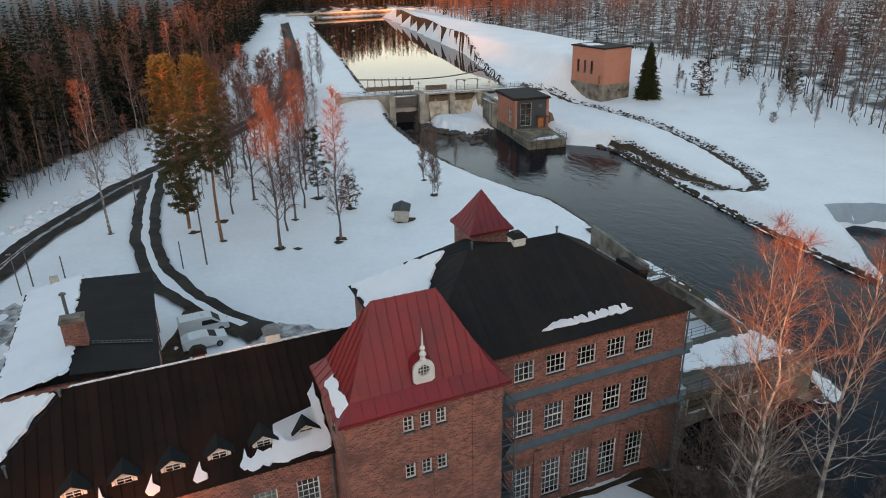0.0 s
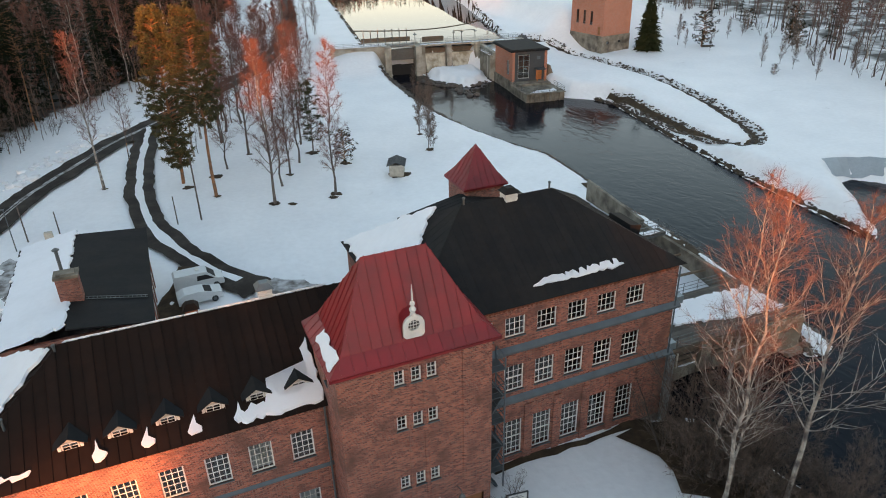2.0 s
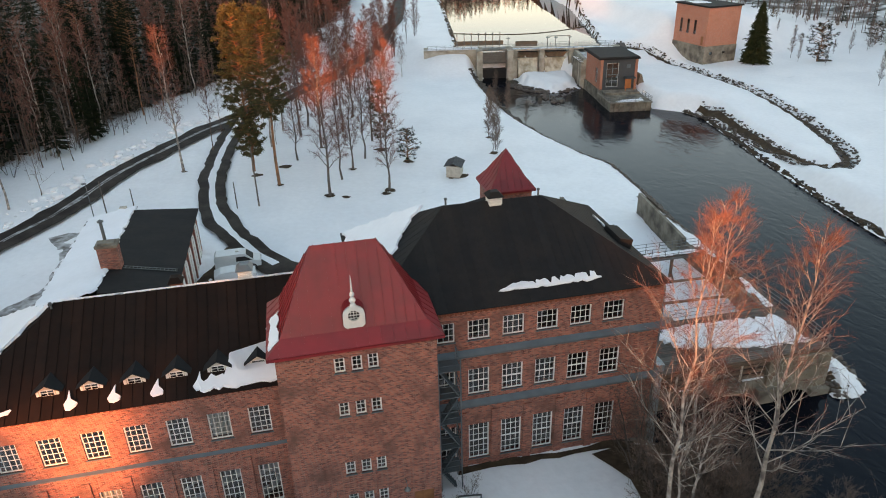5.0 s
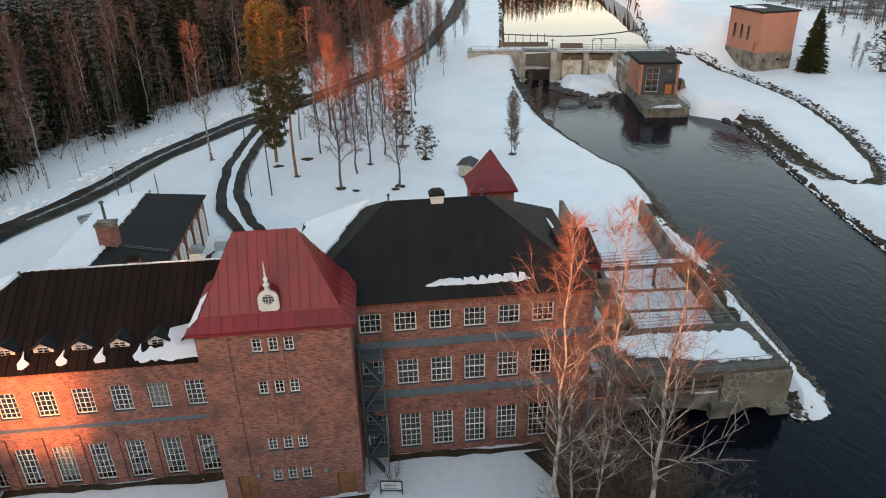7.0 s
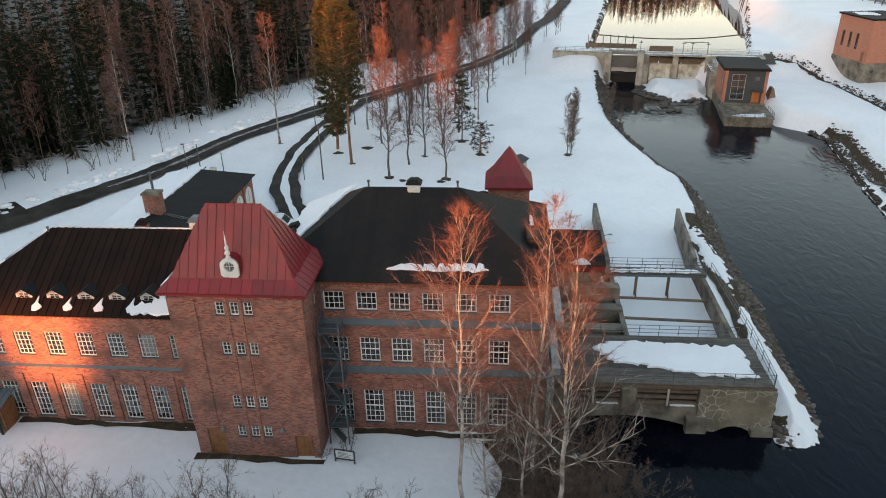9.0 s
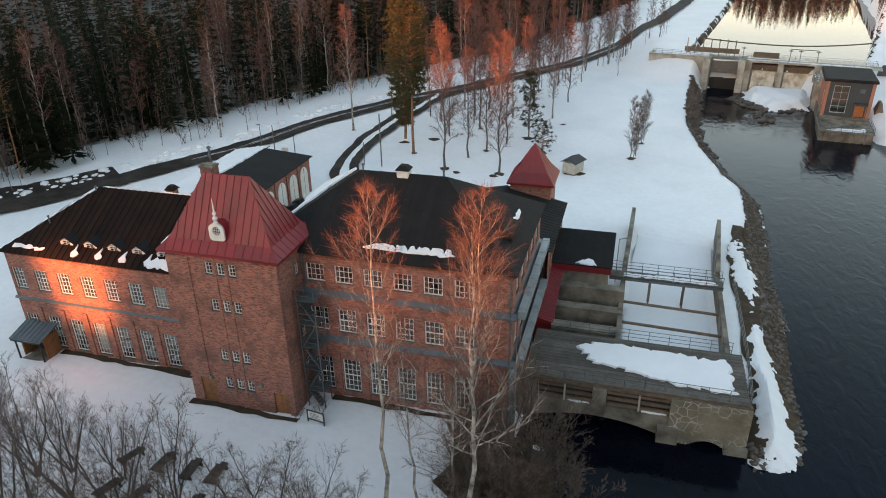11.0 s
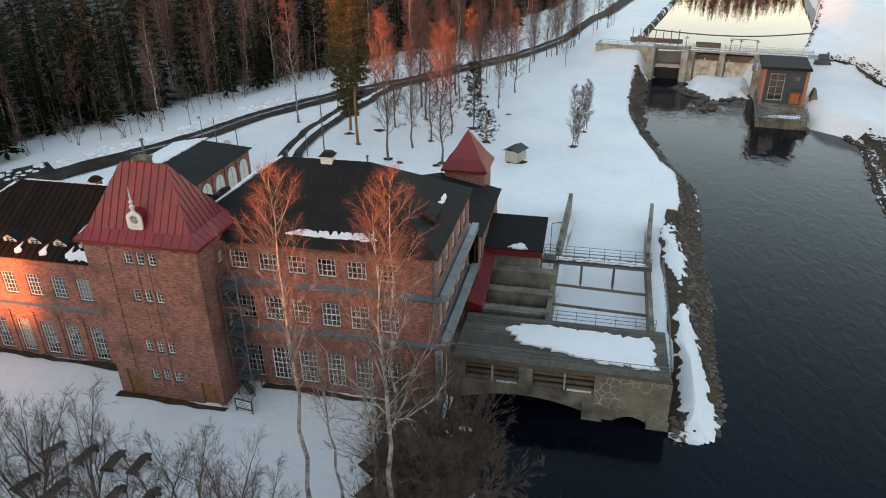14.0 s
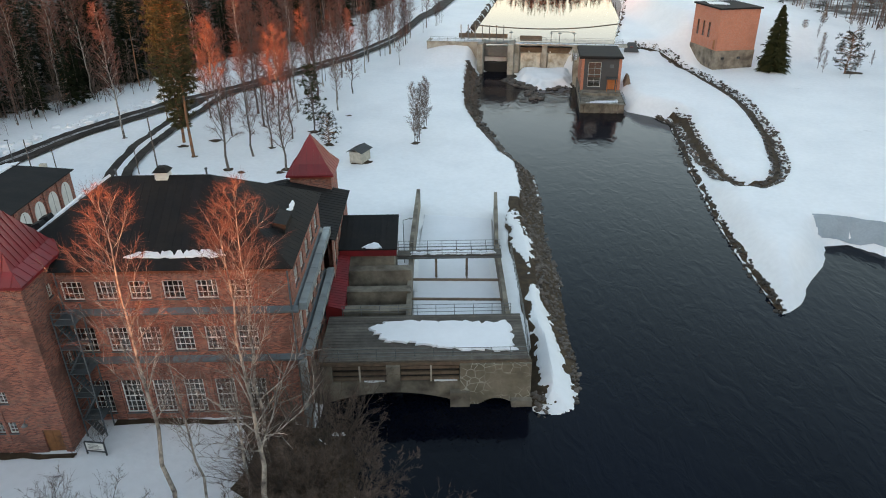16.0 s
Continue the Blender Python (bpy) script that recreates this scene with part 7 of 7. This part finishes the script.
def far_woods(name, label, spots, seed, layers=14):
    """A wood too large to count: simple trunks, twigs and sprays, one mesh for the bare trees and one for the conifers."""
    rng = random.Random(seed)
    kinds = []
    for q in range(3):
        kinds.append(("bare", *bare_tree(seed + q, 19, 0.16, 9, 3, 6, 0.05, 0.3, 0.15, 3, 0.015, 0.1, 1.2)))
    for q in range(3):
        kinds.append(("spruce", *conifer(seed + 5 + q, 20, 0.2, layers, 5, 0.15, 0.06, 1 if layers > 10 else 0, 0.3)))
    bags = {"bark": [], "pale": [], "twig": [], "green": []}
    arrays = [(np.array(a.v), three(a.f), np.array(b.v), three(b.f)) for _, a, b in kinds]
    zs = height(np.array([q[0] for q in spots]), np.array([q[1] for q in spots])) - 0.2
    for (x, y, tall, bare), z in zip(spots, zs.tolist()):
        av, af, bv, bf = arrays[rng.randrange(3) + (0 if bare else 3)]
        s, t = tall / 19.5, rng.uniform(0, 6.28)
        m = np.array(((math.cos(t), math.sin(t), 0), (-math.sin(t), math.cos(t), 0), (0, 0, 1))) * s
        bags["pale" if bare else "bark"].append((av @ m + (x, y, z), af))
        bags["twig" if bare else "green"].append((bv @ m + (x, y, z), bf))
    base = thing(name, label, "trees", pose(0, 0, 0), kind="stuff")
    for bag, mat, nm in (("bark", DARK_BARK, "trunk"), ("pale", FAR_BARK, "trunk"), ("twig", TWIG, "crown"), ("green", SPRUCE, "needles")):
        if bags[bag]:
            part(nm, joined(nm, bags[bag], mat), mat, base)["kind"] = "stuff"


spots = []
for _ in range(1800):
    y = RNG.uniform(35, 430)
    spots.append((west_edge(y) - 8 - RNG.random() ** 2.0 * 240, y, RNG.uniform(14, 23), RNG.random() < 0.3))
far_woods("woods", "deep mixed wood of spruces and bare birches", spots, 40)
spots = []
for _ in range(1300):
    y = RNG.uniform(60, 440)
    spots.append((east_edge(y) + 3 + RNG.random() ** 1.8 * 230, y, RNG.uniform(12, 20), RNG.random() < 0.96))
far_woods("woods", "bare birch wood beyond the snowy slope", spots, 60)
spots = []
for _ in range(1100):
    spots.append((RNG.uniform(30, 250), 450 + RNG.random() ** 1.2 * 80, RNG.uniform(15, 23), RNG.random() < 0.25))
far_woods("woods", "mixed wood beyond the reservoir", spots, 80)
# unseen trees added along the ridge to block the low sun, lower in the saddle
spots = []
for _ in range(1700):
    x, y = RNG.uniform(-290, 190), RNG.uniform(-145, -108)
    spots.append((x, y, (3.5 if -66 < x - 0.386 * (y + 110) < -58 else 10.5) * RNG.uniform(0.8, 1.1), RNG.random() < 0.15))
far_woods("woods", "unseen spruce wood added on the ridge to cast shade", spots, 95, 9)


# unseen pines added on the saddle: crowns shade the wing roof, sun passes beneath
for k in range(14):
    u, y = -66.5 + 0.9 * k, -113.5 - 3.0 * (k % 2)
    x = u + 0.386 * (y + 110)
    z0 = float(height(x, y))
    if z0 < 17:
        tall = 25.0 - z0
        tree_thing("pine", "unseen bare-stemmed pine added on the ridge to shade the wing roof", conifer(200 + k, tall, 0.08, 14, 16, 3.6 / (tall * ((25.0 - 19.9) / tall) ** 0.85), (19.9 - z0) / tall, 5, 0.5), PINE_BARK, SPRUCE, x, y, 40 * k, 1.0, "pines of the ridge")


# ---- banks, stones and bare soil ----
def rock_shape(seed):
    rng = random.Random(seed)
    bm = bmesh.new()
    bmesh.ops.create_icosphere(bm, subdivisions=1, radius=0.5)
    for v in bm.verts:
        v.co *= rng.uniform(0.7, 1.15)
        v.co.z *= 0.62
    s = Shape()
    bm.verts.ensure_lookup_table()
    s.v = [tuple(v.co) for v in bm.verts]
    s.f = [tuple(v.index for v in f.verts) for f in bm.faces]
    bm.free()
    return s


ROCKS = [rock_shape(k) for k in range(6)]
ROCK_MESHES = [r.mesh("stone", STONE) for r in ROCKS]


def spots_along(line, count, a, b, rng):
    """Places scattered beside a line of corners, between a and b metres to its left."""
    seg = [(Vector(p), Vector(q)) for p, q in zip(line, line[1:])]
    total = [(s[1] - s[0]).length for s in seg]
    out = []
    for _ in range(count):
        (p, q), = rng.choices(seg, total)
        d = (q - p).normalized()
        o = p.lerp(q, rng.random()) + Vector((-d.y, d.x)) * rng.uniform(a, b)
        out.append((o.x, o.y))
    return out


def stone_bank(label, spots, lo, hi, single, seed, group):
    rng = random.Random(seed)
    zs = height(np.array([p[0] for p in spots]), np.array([p[1] for p in spots])).tolist()
    pieces = []
    for k, ((x, y), z) in enumerate(zip(spots, zs)):
        r = lo + (hi - lo) * rng.random() ** 2.2
        i, t = rng.randrange(6), rng.uniform(0, 6.28)
        if k < single:
            ob = tagged(new("stone", ROCK_MESHES[i]), label, "stone", group)
            ob.matrix_basis = pose(x, y, max(z, -1.3) + r * 0.12, rng.uniform(-15, 15), rng.uniform(-15, 15), math.degrees(t))
            ob.scale = (r, r * rng.uniform(0.7, 1.1), r)
        else:
            m = np.array(((math.cos(t), math.sin(t), 0), (-math.sin(t), math.cos(t), 0), (0, 0, 1))) * r
            pieces.append((np.array(ROCKS[i].v) @ m + (x, y, max(z, -1.3) + r * 0.12), three(ROCKS[i].f)))
    if pieces:
        tagged(new("stones", joined("stones", pieces, STONE)), label, "stones", kind="stuff")


bank = [(52.8, 107), (55.2, 94), (57.0, 88), (56.6, 78), (55.6, 67), (55.6, 55), (54.6, 47), (54.6, 41), (54.2, 37), (53.0, 34.4), (50.6, 34.0)]
upper = [(53.2, 157), (51.2, 133), (51.2, 118), (52.8, 107)]
DRIFTS = [[(51.5, 50.5), (51.3, 45), (51.1, 40.6), (51.4, 36), (52, 32.9), (53.9, 34.4), (54.3, 37), (54.1, 39.1), (53.9, 44), (53.3, 49), (52.4, 51)],
          [(51.1, 69), (51.1, 59.5), (51.8, 57), (52.4, 54.5), (53.4, 58), (53.8, 61.5), (53.0, 65), (52.4, 70)]]


def drift(label, outline, lift, seed):
    """A thin, ragged-edged blanket of snow that follows the ground."""
    o = np.array(outline)
    c = 0.2
    gx, gy = np.meshgrid(np.arange(o[:, 0].min() - 1, o[:, 0].max() + 1, c), np.arange(o[:, 1].min() - 1, o[:, 1].max() + 1, c))
    d = np.where(inside(outline, gx, gy), 1, -1) * away(outline, gx, gy, True)
    rag = np.array([noise.noise((x * 0.9, y * 0.9, seed)) + 0.6 * noise.noise((x * 2.3, y * 2.3, seed + 4.0)) for x, y in zip(gx.ravel().tolist(), gy.ravel().tolist())]).reshape(gx.shape)
    d = d + 0.75 * rag
    z = height(gx, gy) + 0.04 + lift * step(0, 0.8, d)
    s, w = Shape(), gx.shape[1]
    s.v = np.stack([gx.ravel(), gy.ravel(), z.ravel()], 1).tolist()
    s.f = [(r * w + k, r * w + k + 1, (r + 1) * w + k + 1, (r + 1) * w + k) for r in range(gx.shape[0] - 1) for k in range(w - 1) if d[r, k] > 0]
    return solid("snow_drift", s, SNOW, label, "snow")


ribbon("bank", [(52.6, 34.6), (53.1, 41), (53.4, 50), (53.4, 58), (53.6, 66), (54.9, 74)], 4.9, MUD, "bare stony soil of the river bank", 0.07, 0.8, "bank")
ribbon("bank", [(x - 1.0, y) for x, y in bank[:6]], 2.6, MUD, "bare stony soil of the river bank", 0.08, 0.9, "bank")
for k, o in enumerate(DRIFTS):
    drift("ragged white drift of snow on the stony bank", o, 0.13, 3.0 + k)
ribbon("bank", [(x - 0.6, y) for x, y in upper], 3.6, MUD, "bare stony soil of the river bank", 0.08, 0.8, "bank")
stone_bank("grey-brown boulder on the river bank", [q for q in spots_along(bank, 2900, -2.3, 0.7, RNG) if not any(inside(o, np.array(q[0]), np.array(q[1])) for o in DRIFTS)], 0.16, 0.66, 150, 5, "boulders of the bank")
stone_bank("grey-brown boulder on the upper river bank", spots_along(upper, 420, -2.4, 0.8, RNG), 0.4, 1.3, 30, 6, "boulders of the bank")
tip = [(60, 152), (62.5, 146), (66, 142.5), (71, 144.5), (74.5, 147)]
stone_bank("dark wet stone of the spit below the dam", spots_along(tip, 240, -1.6, 1.2, RNG), 0.5, 1.7, 20, 7, "stones below the dam")
stone_bank("dark wet stone in the shallows", [(64 + RNG.gauss(0, 1.0), 138 + RNG.gauss(0, 3.2)) for _ in range(40)], 0.6, 1.8, 8, 8, "stones below the dam")
RB = [(77, 48), (77.4, 54), (78, 62), (79, 71), (80.5, 80), (82, 90), (84.6, 104), (86.4, 114), (85, 119)]
RB2 = [(120, 45), (95, 60), (92, 63.5), (89, 63), (87, 59), (83, 54.5), (80, 50), (77, 48)]
ribbon("bank", [(x + 0.1, y) for x, y in RB], 0.8, MUD, "narrow edge of bare soil along the river", 0.04, 0.4, "bank")
stone_bank("dark stone on the far river bank", spots_along(RB, 520, -0.6, 0.4, RNG), 0.22, 0.75, 25, 9, "stones of the far bank")
ribbon("stream_bed", CANAL, 1.0, MUD, "dark stony bed of the side channel", 0.05, 0.5, "stream")
stone_bank("dark stone along the side channel", spots_along(CANAL, 700, -1.0, -0.3, RNG) + spots_along(CANAL, 1100, 0.3, 1.5, RNG), 0.22, 0.75, 0, 10, "stones of the channel")
ribbon("ice", [(88.5, 65.0), (91.5, 65.6), (95, 63), (101, 58), (110, 52)], 2.6, ICE, "grey ice along the backwater edge", 0.06, 0.6, "ice")
ribbon("bank", [(31.8, 32.3), (32.1, 29.0), (33.2, 25.2), (34.8, 20), (36.2, 12), (36.8, 2)], 8.8, MUD, "bare brown soil on the bank below the hall", 0.10, 2.6, "bank")
ribbon("bank", [(51, 166), (55, 188), (66, 251), (88, 390)], 3.4, MUD, "dark soil strip along the reservoir bank", 0.06, 0.6, "bank")
ribbon("bank", [(88, 169), (106.5, 233), (117.5, 295), (133, 380)], 2.2, MUD, "dark stony edge of the reservoir", 0.06, 0.7, "bank")
stone_bank("dark stone along the reservoir", spots_along([(88.5, 169), (107, 233)], 160, -1.2, 1.2, RNG), 0.4, 1.0, 0, 12, "")
ribbon("path", [(-3.0, 60), (-1.4, 66), (1.0, 72)], 3.4, MUD, "bare brown patch of the yard by the garage", 0.05, 0.7, "path")
ribbon("path", [(6.5, 64), (10, 60.5), (14, 59)], 5.5, SLUSH, "slush churned by tyres on the yard", 0.025, 1.4, "path")
ribbon("path", [(-22, 60), (-17.5, 66), (-16.5, 74), (-20, 82)], 4.5, SLUSH, "grey slush beside the garage", 0.02, 0.8, "path")


def soil_patch(x, y, r, seed):
    rng = random.Random(seed)
    s = Shape()
    pts = []
    n = 26
    for k in range(n):
        t = 2 * math.pi * k / n
        q = r * (0.85 + 0.55 * noise.noise((math.cos(t) * 1.1 + seed * 3.7, math.sin(t) * 1.1, seed)) + rng.uniform(-0.07, 0.07))
        pts.append((x + q * math.cos(t), y + q * 0.85 * math.sin(t)))
    zs = height(np.array([p[0] for p in pts]), np.array([p[1] for p in pts])).tolist()
    c = (x, y, float(height(x, y)) + 0.08)
    for k in range(n):
        j = (k + 1) % n
        s.face(c, (*pts[k], zs[k] + 0.03), (*pts[j], zs[j] + 0.03))
    solid("soil_patch", s, MUD, "thawed patch of brown soil in the snow", "soil", "thawed patches", "structure")


for k, (x, y, r) in enumerate(((12.4, 85.8, 0.9), (20.7, 86.2, 1.0), (-8.4, 100.3, 0.5), (5.6, 91.5, 0.7), (2.4, 96.5, 1.0), (25.4, 98.0, 1.1), (22.1, 104.8, 1.3), (16.6, 96.2, 0.7), (12.6, 109, 0.6), (39.4, 98.2, 0.9), (40.9, 106, 0.7), (31.4, 90.2, 2.0), (14.5, 84.8, 0.7), (6.5, 100, 1.2), (135, 141, 2.2), (20, 85, 0.8), (27, 114, 0.6))):
    soil_patch(x, y, r, k)
# thawed soil along the foot of the walls
for line in ([(LX0 + 3.6, LY0 - 0.4), (LX1 - 0.2, LY0 - 0.4)], [(TX0 - 0.3, TY0 - 0.35), (TX1 + 0.3, TY0 - 0.35)], [(TX1 + 1.8, HY0 - 0.45), (HX1 - 1.0, HY0 - 0.45)]):
    ribbon("soil_strip", line, 0.75, MUD, "thawed strip of soil along the foot of the wall", 0.06, 0.45, "soil")
# ploughed snow heaps along the road
heaps = []
for x, y in spots_along(MAIN_ROAD[1:9], 230, 2.9, 6.5, RNG):
    r, t = 0.5 + 1.5 * RNG.random() ** 2, RNG.uniform(0, 6.28)
    m = np.array(((math.cos(t), math.sin(t), 0), (-math.sin(t), math.cos(t), 0), (0, 0, 0.8))) * r
    heaps.append((np.array(ROCKS[RNG.randrange(6)].v) @ m + (x, y, float(height(x, y)) + r * 0.05), three(ROCKS[0].f)))
me = joined("snow_heaps", heaps, SNOW)
me.polygons.foreach_set("use_smooth", np.ones(len(me.polygons), bool))
tagged(new("snow_heaps", me), "lumpy ploughed snow along the edge of the road", "snow", kind="stuff")
